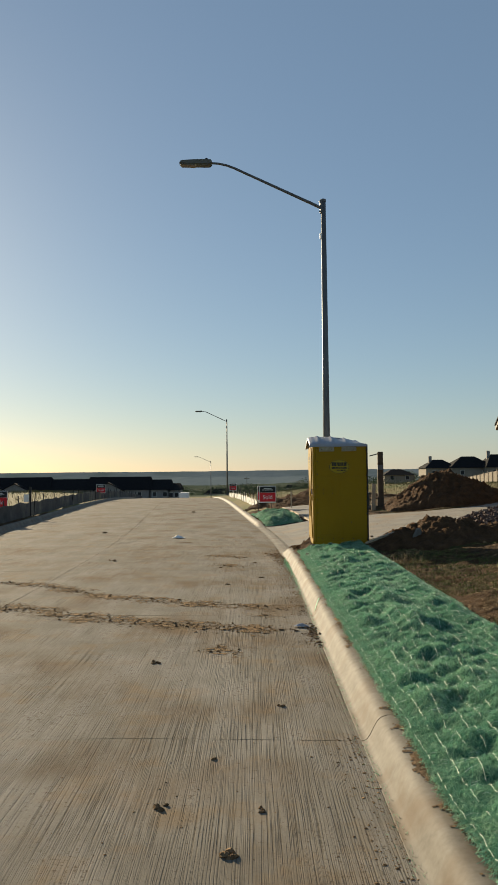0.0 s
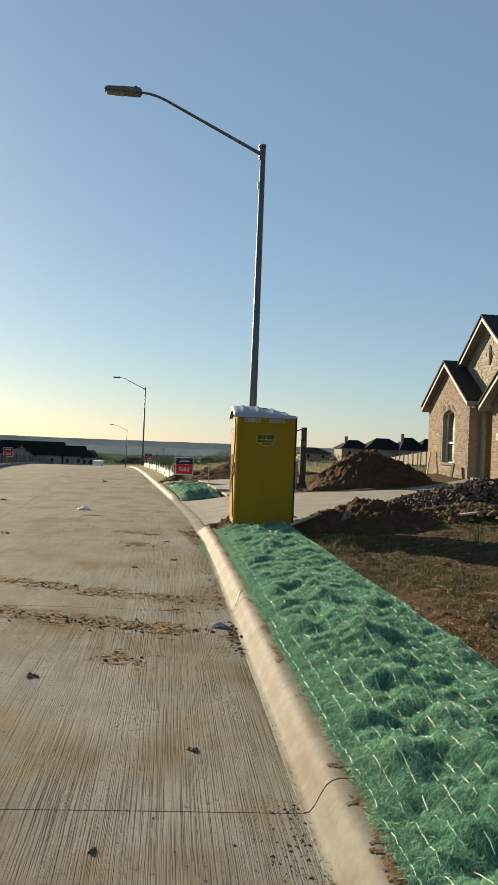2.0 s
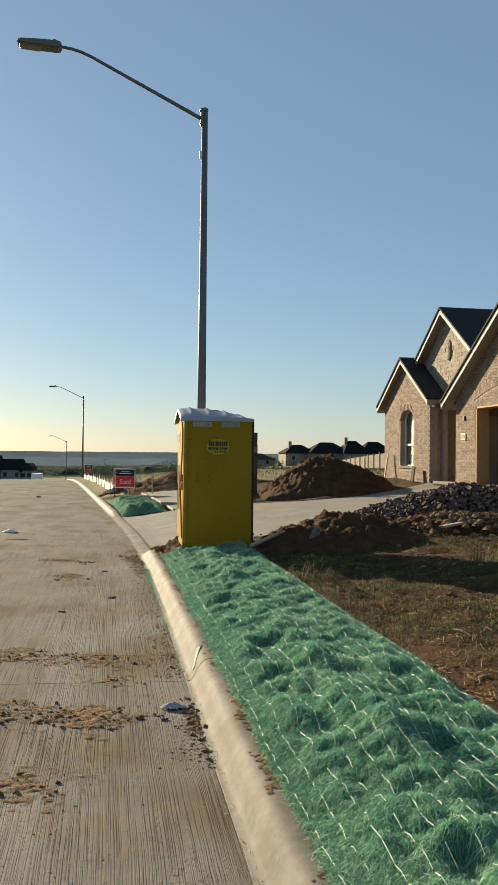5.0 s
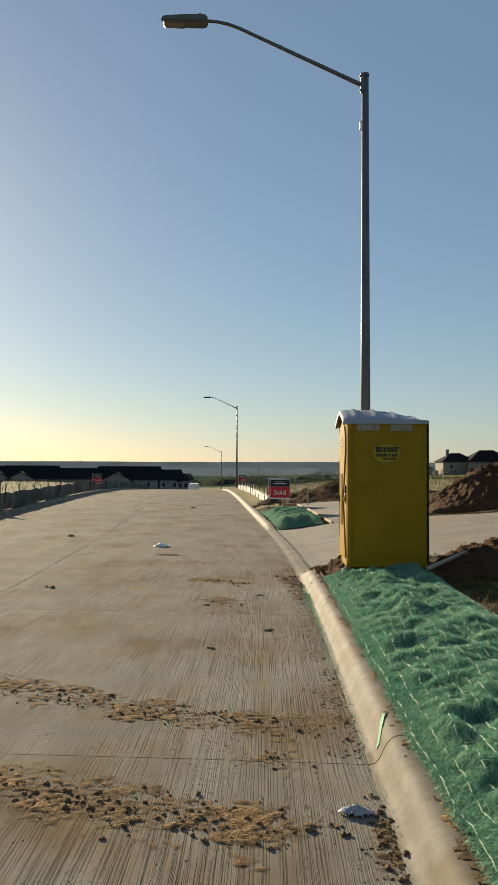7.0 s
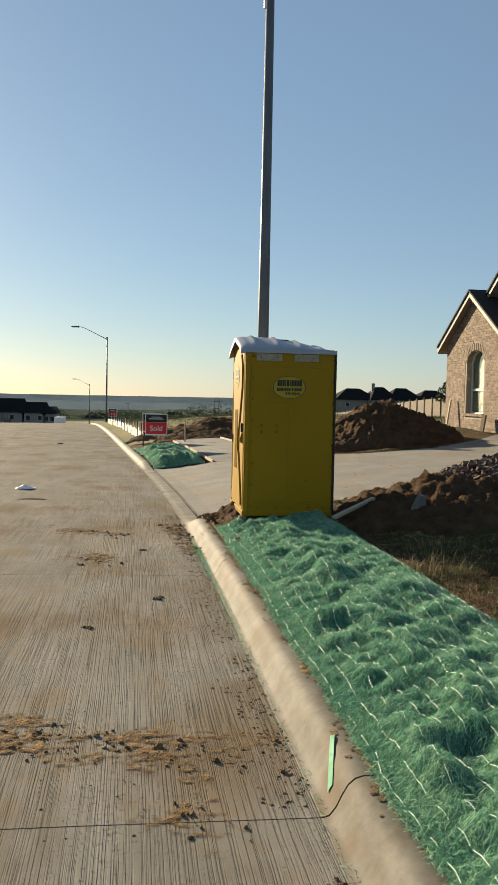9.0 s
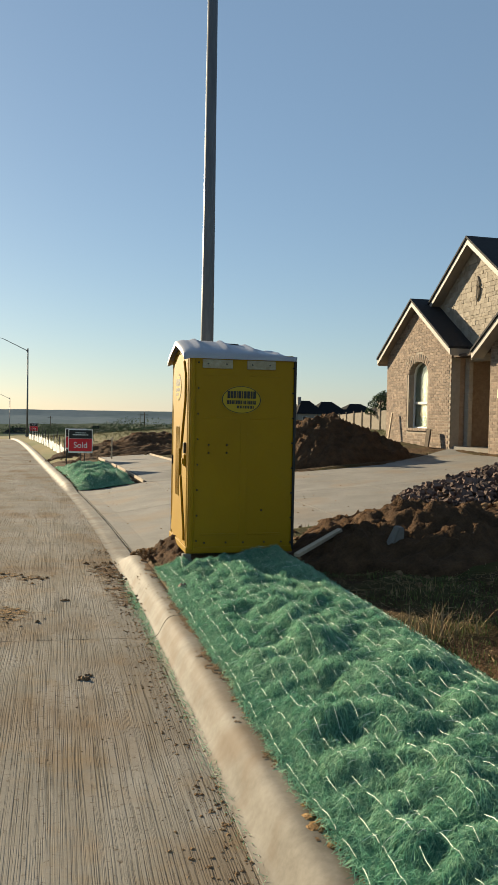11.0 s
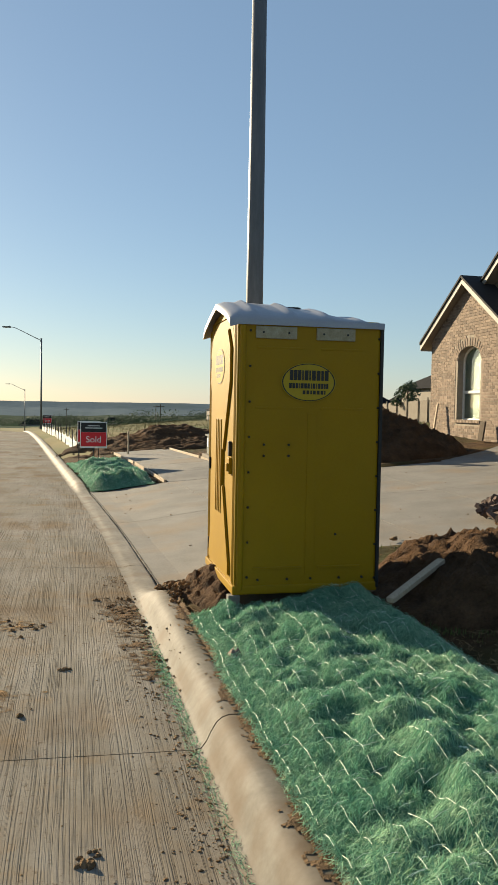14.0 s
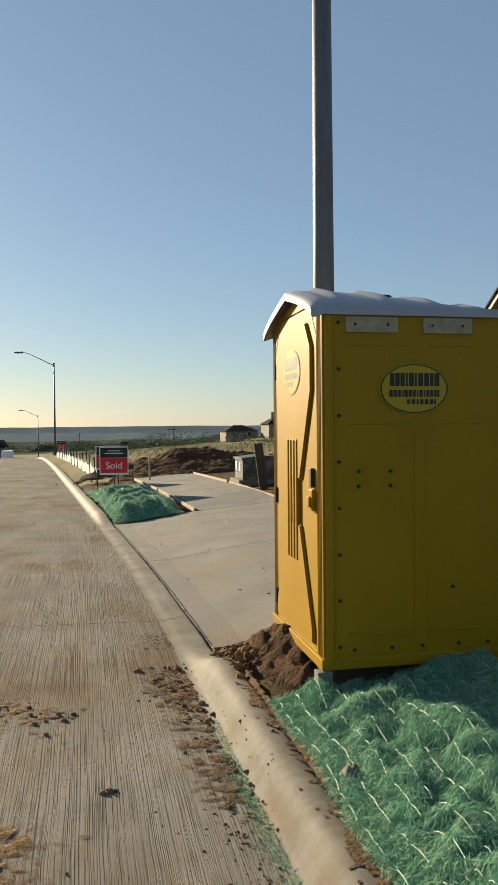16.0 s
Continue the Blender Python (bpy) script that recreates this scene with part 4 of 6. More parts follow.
def build_house():
    h = base("house", (12, 25, 0.95), "new tan brick house with steep gables, black roof and unfinished garage", "house")
    Z0, EV = 0.80, 3.45
    FX = 9.92
    # bay with the arched window
    B0, B1 = 27.6, 31.65
    W0, W1, WZ, SPR, RISE = 28.93, 30.12, 1.45, 2.98, 0.33
    mid, half, BE = (B0 + B1) / 2, (B1 - B0) / 2, 3.62
    bm = bm_new()
    block(bm, FX, FX + 0.25, B0, W0, Z0, EV)
    block(bm, FX, FX + 0.25, W1, B1, Z0, EV)
    block(bm, FX, FX + 0.25, W0, W1, Z0, WZ)
    arch = [(W0 + (W1 - W0) * k / 12, arch_top(W0 + (W1 - W0) * k / 12, W0, W1, SPR, RISE)) for k in range(13)]
    for (ya, za), (yb, zb) in zip(arch, arch[1:]):
        prism(bm, [(ya, za), (yb, zb), (yb, EV), (ya, EV)], 0, FX, FX + 0.25)
    prism(bm, [(B0, EV), (B1, EV), (B1, BE), (mid, BE + 0.65 * half), (B0, BE)], 0, FX, FX + 0.25)
    part("wall", bm, M_MORTAR, h, "tan brick wall with pale mortar")
    # side walls: the brown stands in for shade on the same brick
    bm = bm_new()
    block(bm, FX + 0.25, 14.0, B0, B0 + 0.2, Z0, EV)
    part("side_wall", bm, M_SHADE_BRICK, h, "brick side wall in a brown toned for shade")
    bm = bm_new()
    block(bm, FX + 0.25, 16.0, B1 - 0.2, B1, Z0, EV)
    part("side_wall", bm, M_SHADE_BRICK, h, "brick side wall in a brown toned for shade")

    def in_bay(y, z):
        if not (B0 <= y <= B1 and z < gable_line(y, mid, half, BE, 0.65) - 0.02):
            return False
        if W0 - 0.02 < y < W1 + 0.02 and WZ - 0.09 < z < arch_top(y, W0 - 0.02, W1 + 0.02, SPR, RISE + 0.02) + 0.215:
            return False
        return True
    lay_bricks(FX, B0, B1, Z0 + 0.05, in_bay)
    # soldier bricks round the arch, and the brick sill
    bm = bm_new()
    c, r = (W0 + W1) / 2, (W1 - W0) / 2
    for k in range(17):
        a = math.pi * (k + 0.5) / 17
        yy, zz = c + (r + 0.11) * math.cos(a), SPR + (RISE + 0.11) * math.sin(a)
        m = Matrix.Translation((FX - 0.012, yy, zz)) @ Matrix.Rotation(-(math.pi / 2 - math.atan2(math.sin(a) * r, math.cos(a) * RISE)), 4, "X")
        block(bm, 0.0, 0.02, -0.034, 0.034, -0.1, 0.1, 0.0, m)
    part("brick_arch", bm, M_BRICKS, h, "arch of soldier bricks")
    bm = bm_new()
    k = 0
    y = W0 - 0.10
    while y < W1 + 0.04:
        block(bm, FX - 0.06, FX + 0.12, y, y + 0.066, WZ - 0.075, WZ - 0.002)
        y += 0.076
    part("brick_sill", bm, M_BRICKS, h, "projecting brick sill")
    # window
    win_x = FX + 0.20
    bm = bm_new()
    zm = 2.16
    outer = [(W0, WZ), (W1, WZ)] + [(p, q) for p, q in reversed(arch)]
    for (a, b) in zip(outer, outer[1:] + outer[:1]):
        tube(bm, [(win_x, a[0], a[1]), (win_x, b[0], b[1])], 0.04, 6)
    block(bm, win_x - 0.035, win_x + 0.035, W0, W1, zm - 0.035, zm + 0.035)
    win = part("window", bm, M_FRAME, h, "white arched single-hung window")
    for z0, z1 in ((WZ + 0.03, zm - 0.03), (zm + 0.03, None)):
        bm = bm_new()
        if z1:
            prism(bm, [(W0 + 0.03, z0), (W1 - 0.03, z0), (W1 - 0.03, z1), (W0 + 0.03, z1)], 0, win_x - 0.004, win_x + 0.004)
        else:
            prism(bm, [(W0 + 0.03, z0), (W1 - 0.03, z0)] + [(min(max(p, W0 + 0.03), W1 - 0.03), q - 0.03) for p, q in reversed(arch)], 0, win_x - 0.004, win_x + 0.004)
        ob = part("pane", bm, M_GLASS, win)
        ob.visible_shadow = False
    # added sheet: its pale colour gives the panes their sky reflection
    bm = bm_new()
    block(bm, win_x + 0.04, win_x + 0.05, W0, W1, WZ, SPR + RISE)
    part("blind", bm, M_SKY_GLEAM, win, "added pale sheet behind the panes in place of reflected sky")
    rake_roof(h, 9.70, 13.5, mid, half + 0.30, BE + 0.65 * (half + 0.30) - 0.05, 0.65)
    # main stone gable over the porch
    MX, M0, M1 = 10.40, 23.3, 31.3
    mm, mh = (M0 + M1) / 2, (M1 - M0) / 2
    bm = bm_new()
    prism(bm, [(M0, EV - 0.25), (M1, EV - 0.25), (M1, EV), (mm, EV + 0.70 * mh), (M0, EV)], 0, MX, MX + 0.25)
    part("wall", bm, M_MORTAR, h, "pale stone gable wall")
    rnd = random.Random(5)
    bm = bm_new()
    z = EV - 0.25
    while z < EV + 0.70 * mh:
        hh = rnd.uniform(0.07, 0.16)
        y = M0 + rnd.uniform(-0.2, 0)
        while y < M1:
            ww = rnd.uniform(0.10, 0.30)
            top = gable_line(y, mm, mh, EV, 0.70), gable_line(y + ww, mm, mh, EV, 0.70)
            if z + hh < min(top) and y > M0:
                d = rnd.uniform(0.010, 0.024)
                block(bm, MX - d, MX + 0.01, y + 0.003, y + ww - 0.003, z + 0.003, z + hh - 0.003)
            y += ww
        z += hh
    part("stone_facing", bm, M_STONE, h, "chopped pale stone facing")
    # carved drop on the gable
    bm = bm_new()
    drop = [(MX - 0.035, mm - 0.10 - 0.10 * math.sin(math.pi * k / 10), EV + 1.28 + 0.060 * k) for k in range(11)]
    tube(bm, drop, [0.018 + 0.024 * math.sin(math.pi * k / 10) for k in range(11)], 8)
    tube(bm, [(MX - 0.03, mm - 0.08, EV + 1.26), (MX - 0.03, mm - 0.08, EV + 1.90)], 0.022, 6)
    part("ornament", bm, M_STONE, h, "stone vent ornament on the gable")
    rake_roof(h, 10.09, 19.0, mm, mh + 0.30, EV + 0.70 * (mh + 0.30) - 0.10, 0.70)
    # porch: back wall, column, floor
    bm = bm_new()
    block(bm, 12.4, 12.6, 25.5, 27.7, Z0, EV)
    block(bm, 9.95, 12.6, 25.52, 27.62, EV - 0.15, EV - 0.08)
    part("porch_wall", bm, M_UNLIT, h)
    bm = bm_new()
    block(bm, 9.98, 12.5, 25.7, 27.6, 0.80, 1.02, 0.01)
    part("porch_floor", bm, M_SLAB, h)
    bm = bm_new()
    block(bm, 10.31, 10.41, 27.40, 27.57, 1.02, EV - 0.16)
    column = part("column", bm, M_MORTAR, h, "pale stone porch column")
    zz = 1.02
    while zz < EV - 0.16:
        bm = bm_new()
        block(bm, 10.30, 10.42, 27.38, 27.58, zz, zz + 0.19, 0.008)
        part("column_stone", bm, M_STONE, column)
        zz += 0.196
    bm = bm_new()
    block(bm, 12.34, 12.4, 26.2, 27.1, 1.02, 3.08, 0.01)
    door = part("front_door", bm, M_JAMB, h, "unpainted wooden front door in the shade")
    # garage
    G0, G1, O0, O1, OZ = 18.4, 25.7, 19.6, 24.45, 3.12
    gm, gh = (G0 + G1) / 2, (G1 - G0) / 2
    bm = bm_new()
    block(bm, FX, FX + 0.25, G0, O0, Z0, EV)
    block(bm, FX, FX + 0.25, O1, G1, Z0, EV)
    block(bm, FX, FX + 0.25, O0, O1, OZ, EV)
    prism(bm, [(G0, EV), (G1, EV), (gm, EV + 0.64 * gh)], 0, FX, FX + 0.25)
    block(bm, FX + 0.25, 16.4, G0, G0 + 0.2, Z0, EV)
    block(bm, FX + 0.25, 12.6, G1 - 0.2, G1, Z0, EV)
    block(bm, 16.2, 16.4, G0, G1, Z0, EV)
    part("wall", bm, M_MORTAR, h, "tan brick garage wall")

    def in_garage(y, z):
        if not (G0 <= y <= G1 and z < gable_line(y, gm, gh, EV, 0.64) - 0.02):
            return False
        if O0 - 0.01 < y < O1 + 0.01 and z < OZ + 0.01:
            return False
        s = OZ + 0.16 + 0.42 * max(0.0, 1 - ((y - 22.02) / 2.6) ** 2)
        if abs(y - 22.02) < 2.6 and s - 0.005 < z < s + 0.215:
            return False
        return True
    lay_bricks(FX, G0, G1, Z0 + 0.05, in_garage)
    bm = bm_new()
    for k in range(66):
        y = 22.02 - 2.58 + 5.16 * (k + 0.5) / 66
        s = OZ + 0.16 + 0.42 * max(0.0, 1 - ((y - 22.02) / 2.6) ** 2)
        tilt = -0.42 * 2 * (y - 22.02) / 2.6 ** 2
        block(bm, FX - 0.014, FX + 0.01, -0.034, 0.034, 0.0, 0.20, 0.0, Matrix.Translation((0, y, s)) @ Matrix.Rotation(tilt, 4, "X"))
    part("brick_arch", bm, M_BRICKS, h, "flat arch of soldier bricks over the garage")
    for y0, y1, z0, z1 in ((O1 - 0.05, O1, 1.0, OZ), (O0, O0 + 0.05, 1.0, OZ), (O0, O1, OZ - 0.05, OZ)):
        bm = bm_new()
        block(bm, FX - 0.005, FX + 0.36, y0, y1, z0, z1, 0.004)
        part("door_jamb", bm, M_JAMB, h, "bare wooden garage jamb")
    # open garage inside: floor, lined walls, standing sheets
    bm = bm_new()
    block(bm, FX, 16.3, G0 + 0.2, G1 - 0.2, 0.80, 1.03)
    part("garage_floor", bm, M_SLAB, h)
    bm = bm_new()
    block(bm, FX + 0.3, 16.2, G0 + 0.2, G1 - 0.2, EV - 0.05, EV)
    part("garage_ceiling", bm, M_UNLIT, h)
    rnd = random.Random(8)
    x = FX + 0.4
    while x < 15.8:
        ww = rnd.uniform(0.25, 0.55)
        bm = bm_new()
        block(bm, x, x + ww - 0.05, G1 - 0.26, G1 - 0.21, 1.03, rnd.uniform(2.9, 3.3))
        part("wall_lining", bm, M_SHEET if rnd.random() < 0.6 else M_JAMB, h)
        x += ww
    rake_roof(h, 9.60, 13.0, gm, gh + 0.36, EV + 0.64 * (gh + 0.36) - 0.08, 0.64)
    # the hipped body behind
    bm = bm_new()
    v = [bm.verts.new(p) for p in ((11.5, 18.0, 3.35), (23.5, 18.0, 3.35), (23.5, 32.2, 3.35), (11.5, 32.2, 3.35), (17.5, 23.5, 6.15), (17.5, 27.0, 6.15))]
    for f in ((0, 1, 4), (1, 2, 5, 4), (2, 3, 5), (3, 0, 4, 5), (3, 2, 1, 0)):
        bm.faces.new([v[i] for i in f])
    part("hip_roof", bm, M_SHINGLE, h, "black shingle hip roof")
    bm = bm_new()
    block(bm, 14.0, 14.2, 27.7, 31.5, Z0, 3.4)
    block(bm, 12.0, 23.2, 31.7, 31.9, 0.4, 3.34)
    block(bm, 23.0, 23.2, 18.4, 31.7, 0.4, 3.34)
    block(bm, 16.4, 23.0, 18.4, 18.6, 0.4, 3.34)
    part("wall", bm, M_MORTAR, h)
    # number plate and wall lamp box
    bm = bm_new()
    block(bm, FX - 0.035, FX - 0.008, 25.03, 25.33, 2.22, 2.42, 0.008)
    plate = part("number_plate", bm, M_PALE, h, "cast pale house number plate")
    bm = bm_new()
    for k in range(3):
        block(bm, FX - 0.039, FX - 0.034, 25.27 - 0.075 * k - 0.04, 25.27 - 0.075 * k, 2.27, 2.37)
    part("number_bars", bm, M_BLACK, plate)
    bm = bm_new()
    block(bm, FX - 0.05, FX - 0.008, 25.08, 25.18, 2.78, 2.90, 0.01)
    part("outlet_box", bm, M_BLACK, h)
    # boards leaning on the bay
    for y, w, z1 in ((30.9, 0.07, 1.85), (28.35, 0.22, 1.42)):
        bm = bm_new()
        block(bm, 9.62, 9.66, y - w / 2, y + w / 2, 0.95, z1, 0.004, Matrix.Translation((9.8, y, 0.92)) @ Matrix.Rotation(0.14, 4, "Y") @ Matrix.Translation((-9.8, -y, -0.92)))
        tagged(link_mesh("board", bm, M_WOOD if w < 0.1 else M_BARK), "weathered offcut board leaning on the brick wall", "board")
    return h


HOUSE = build_house()


def brick_mesh(length):
    bm = bm_new()
    block(bm, -0.010, 0.02, 0.0, length, 0.0, 0.065)
    me = bpy.data.meshes.new("brick")
    bm.to_mesh(me)
    bm.free()
    me.materials.append(M_BRICK)
    return me


def build_bricks():
    full = brick_mesh(0.20)
    singles = [s for s in BRICK_SITES if abs(s[3] - 0.20) < 1e-6 and 24.4 < s[1] < 29.2 and s[2] < 2.6][:300]
    chosen = set(singles)
    for s in singles:
        ob = new("brick", full)
        ob.parent = HOUSE
        ob.matrix_parent_inverse = HOUSE.matrix_world.inverted()
        ob.location = s[:3]
    verts, faces = [], []
    for x, y, z, ln in BRICK_SITES:
        if (x, y, z, ln) in chosen:
            continue
        k = len(verts)
        verts += [(a, b, c) for c in (z, z + 0.065) for b in (y, y + ln) for a in (x - 0.010, x + 0.02)]
        faces += [tuple(k + i for i in f) for f in ((0, 2, 3, 1), (4, 5, 7, 6), (0, 1, 5, 4), (2, 6, 7, 3), (0, 4, 6, 2))]
    ob = data_part("brickwork", verts, faces, M_BRICKS, HOUSE)
    tagged(ob, "tan facing bricks", kind="stuff")


# ---- soil heaps ----
def heap(name, cx, cy, rx, ry, top, label, material, seed, cat="soil heap", rugged=0.35, turn=0.0, n=70):
    """A heap that rests on the ground, with a ragged outline and lumps."""
    verts = []
    for j in range(n + 1):
        for i in range(n + 1):
            a, b = 2 * i / n - 1, 2 * j / n - 1
            ca, sa = math.cos(turn), math.sin(turn)
            x, y = cx + 1.15 * (a * rx * ca - b * ry * sa), cy + 1.15 * (a * rx * sa + b * ry * ca)
            r = 1.15 * math.hypot(a, b)
            r += 0.22 * noise.noise((a * 1.7, b * 1.7, seed))
            hgt = max(0.0, 1 - r)
            hgt = hgt ** 0.85 * ease(0.14, 0.5, x - kerb_x(y)) if hgt > 0 else 0
            lump = rugged * top * (0.5 * noise.noise((x * 1.6, y * 1.6, seed)) + 0.3 * noise.noise((x * 4, y * 4, seed + 2)) + 0.30 * noise.noise((x * 9, y * 9, seed + 4)) + 0.22 * noise.noise((x * 19, y * 19, seed + 6)))
            z = ground_z(x, y) - 0.09 + top * hgt + (lump * min(1.0, hgt * 3) if hgt > 0 else -0.05) + (0.09 if hgt > 0 else 0) * min(1, hgt * 12)
            verts.append((x, y, z))
    w = n + 1
    faces = [(j * w + i, j * w + i + 1, (j + 1) * w + i + 1, (j + 1) * w + i) for j in range(n) for i in range(n)]
    keep = []
    for f in faces:
        if any(verts[i][2] > ground_z(verts[i][0], verts[i][1]) - 0.09 and verts[i][0] > kerb_x(verts[i][1]) + 0.25 for i in f):
            keep.append(f)
    ob = data_part(name, verts, keep, material, smooth=True)
    return tagged(ob, label, cat)


heap("dirt_mound", 6.7, 28.1, 2.05, 2.3, 1.16, "tall mound of dug brown earth beside the driveway", M_SOIL, 3.0, rugged=0.30, n=110)
heap("earth_mound", 3.75, 16.75, 1.45, 1.25, 0.46, "low heap of dark damp soil beside the toilet", M_SOIL, 11.0, rugged=0.6)
heap("earth_mound", 5.9, 17.3, 1.7, 0.9, 0.22, "low heap of crumbling soil below the brick pile", M_SOIL, 17.0, rugged=0.8)
heap("earth_mound", 1.34, 17.62, 0.34, 0.85, 0.22, "spill of dark soil at the kerb end by the toilet", M_SOIL, 23.0, rugged=0.7, turn=0.1)
heap("earth_mound", 3.0, 37.6, 2.9, 1.7, 0.62, "long bank of dug earth beyond the footpath", M_SOIL, 31.0, rugged=0.4)
heap("earth_mound", 3.4, 35.2, 3.3, 0.9, 0.25, "low ridge of dug earth at the footpath's end", M_SOIL, 37.0, rugged=0.6)
heap("rubble_mound", 7.0, 19.2, 2.3, 1.45, 0.42, "mound of mortar dust and brick rubble", M_SOIL, 41.0, "rubble heap", rugged=0.5)


# ---- green erosion blanket ----
def blanket_z(x, y):
    edge = ease(1.02, 1.30, x) * (1 - ease(2.22, 2.38, x))
    z = ground_z(x, y) + 0.02
    z += edge * (0.055 + 0.09 * max(0, rough(x, y, 2.2, 21.0)) + 0.048 * rough(x, y, 4.6, 25.0) + 0.045 * rough(x, y, 8.5, 29.0) - 0.05 * max(0, rough(x, y, 5.5, 37.0) - 0.25) + 0.020 * rough(x, y, 19.0, 33.0))
    # a crumpled ridge that runs lengthways
    rx = 1.62 + 0.12 * rough(0.0, y, 0.6, 2.0)
    z += 0.10 * math.exp(-((x - rx) / 0.16) ** 2) * (0.35 + 0.9 * max(0.0, rough(0.3, y, 1.1, 8.0) + 0.35)) * edge * (1 - ease(15.6, 16.5, y))
    # rucked up against the toilet
    z += 0.055 * math.exp(-((y - 16.7) / 0.16) ** 2) * ease(1.62, 1.95, x) * (1 - ease(2.22, 2.36, x))
    z += 0.05 * math.exp(-((y - 16.25 - 0.25 * (x - 1.2)) / 0.06) ** 2) * ease(1.1, 1.25, x) * (1 - ease(1.6, 1.9, x))
    return z


def blanket(x0, x1, y0, y1, zf, step, fibres, label, seed, right_wob=0.05, follow=None, wide=1.0, near=None):
    """A mat with a ragged edge, its loose straw and the netting's threads. follow: the y at which x0 and x1 hold; the mat bends with the kerb."""
    t = base("erosion_blanket", ((x0 + x1) / 2, (y0 + y1) / 2, zf((x0 + x1) / 2, (y0 + y1) / 2) - 0.05), label, "erosion blanket")
    nx, ny = max(4, round((x1 - x0) / step)), round((y1 - y0) / step)
    left = [x0 + 0.03 * rough(y, 0, 1.6, seed) + 0.015 * rough(y, 0, 6, seed) + (kerb_x(y) - kerb_x(follow) if follow else 0) for y in np.linspace(y0, y1, ny + 1)]
    right = [x1 + right_wob * rough(y, 3, 1.2, seed) + 0.02 * rough(y, 3, 6, seed) + (kerb_x(y) - kerb_x(follow) if follow else 0) for y in np.linspace(y0, y1, ny + 1)]
    ys = np.linspace(y0, y1, ny + 1)
    xs = np.array([np.linspace(a, b, nx + 1) for a, b in zip(left, right)])
    zs = np.array([[zf(x, y) for x in row] for row, y in zip(xs, ys)])
    w = nx + 1
    verts = np.stack([xs, np.repeat(ys[:, None], w, 1), zs], -1).reshape(-1, 3)
    faces = [(j * w + i, j * w + i + 1, (j + 1) * w + i + 1, (j + 1) * w + i) for j in range(ny) for i in range(nx)]
    data_part("mat", verts.tolist(), faces, M_GREEN, t, smooth=True)
    rng = np.random.default_rng(seed)
    soft = zs.copy()
    for _ in range(3):
        p = np.pad(soft, 1, mode="edge")
        soft = np.maximum(soft, (p[:-2, 1:-1] + p[2:, 1:-1] + p[1:-1, :-2] + p[1:-1, 2:]) / 4)

    def at(x, y, grid=zs):
        """Height of the mat under points, between its vertices."""
        v = np.clip((y - y0) / (y1 - y0) * ny, 0, ny - 1e-6)
        j = v.astype(int)
        lx, rx = np.interp(y, ys, left), np.interp(y, ys, right)
        u = np.clip((x - lx) / (rx - lx) * nx, 0, nx - 1e-6)
        i = u.astype(int)
        a, b = u - i, v - j
        return (grid[j, i] * (1 - a) + grid[j, i + 1] * a) * (1 - b) + (grid[j + 1, i] * (1 - a) + grid[j + 1, i + 1] * a) * b

    y = rng.uniform(near or y0, y1, fibres)
    lx, rx = np.interp(y, ys, left), np.interp(y, ys, right)
    x = lx + (rx - lx) * rng.uniform(-0.025, 1.025, fibres)
    ang = rng.uniform(0, 2 * math.pi, fibres)
    ln, lift = rng.uniform(0.03, 0.085, fibres), rng.uniform(0, 1, fibres) ** 2 * 0.026
    bend, wd = rng.uniform(-0.5, 0.5, fibres), wide * rng.uniform(0.0006, 0.0013, fibres)
    dx, dy = np.cos(ang), np.sin(ang)
    rise = np.where(lift > 0.016, rng.uniform(0, 0.02, fibres), 0)
    rows = []
    for s in (0.0, 0.5, 1.0):
        px, py = x + ln * (s - 0.5) * dx - bend * ln * s * (1 - s) * 2 * dy, y + ln * (s - 0.5) * dy + bend * ln * s * (1 - s) * 2 * dx
        pz = at(px, py) + 0.003 + lift * 4 * s * (1 - s) + rise * s
        rows += [np.stack([px - wd * dy, py + wd * dx, pz], -1), np.stack([px + wd * dy, py - wd * dx, pz + 0.0008], -1)]
    fv = np.stack(rows, 1).reshape(-1, 3)
    k = np.arange(fibres)[:, None] * 6
    ff = np.concatenate([k + np.array([[0, 1, 3, 2]]), k + np.array([[2, 3, 5, 4]])], 1).reshape(-1, 4)
    tagged(data_part("straw", fv.tolist(), ff.tolist(), M_FIBRE, t, "dyed green straw fibres"), kind="stuff")
    # netting: long threads that dip in and out of the straw, and short cross threads
    rnd = random.Random(seed)
    ends = []
    nl = round((x1 - x0) / 0.105)
    for i in range(nl + 1):
        yy = y0 + rnd.random() * 0.1
        while yy < y1 - 0.12:
            ln1 = rnd.uniform(0.04, 0.13)
            ends.append((i / nl, i / nl, yy, yy + ln1, 0.0009))
            yy += ln1 + rnd.choice((0.01, 0.02, 0.04, 0.06, 0.10))
    yy = y0
    while yy < y1:
        for _ in range(5):
            s0 = rnd.random() * 0.95
            ends.append((s0, s0 + rnd.uniform(0.015, 0.05), yy, yy + 0.004, 0.0008))
        yy += 0.055
    tv, tf = [], []
    for s0, s1, ya, yb, r in ends:
        k = len(tv)
        for q in (0.0, 0.5, 1.0):
            py = np.array([min(y1, ya + (yb - ya) * q)])
            a, b = np.interp(py, ys, left), np.interp(py, ys, right)
            px = a + (b - a) * (s0 + (s1 - s0) * q) + 0.008 * rough(float(py[0]), s0 * 9, 2.0, seed)
            pz = float(at(px, py, soft)[0]) + 0.020 + 0.008 * math.sin(math.pi * q)
            px, py = float(px[0]), float(py[0])
            ox, oy = (r, 0) if s0 == s1 else (0, r)
            tv += [(px - ox, py - oy, pz), (px, py, pz + 1.4 * r), (px + ox, py + oy, pz)]
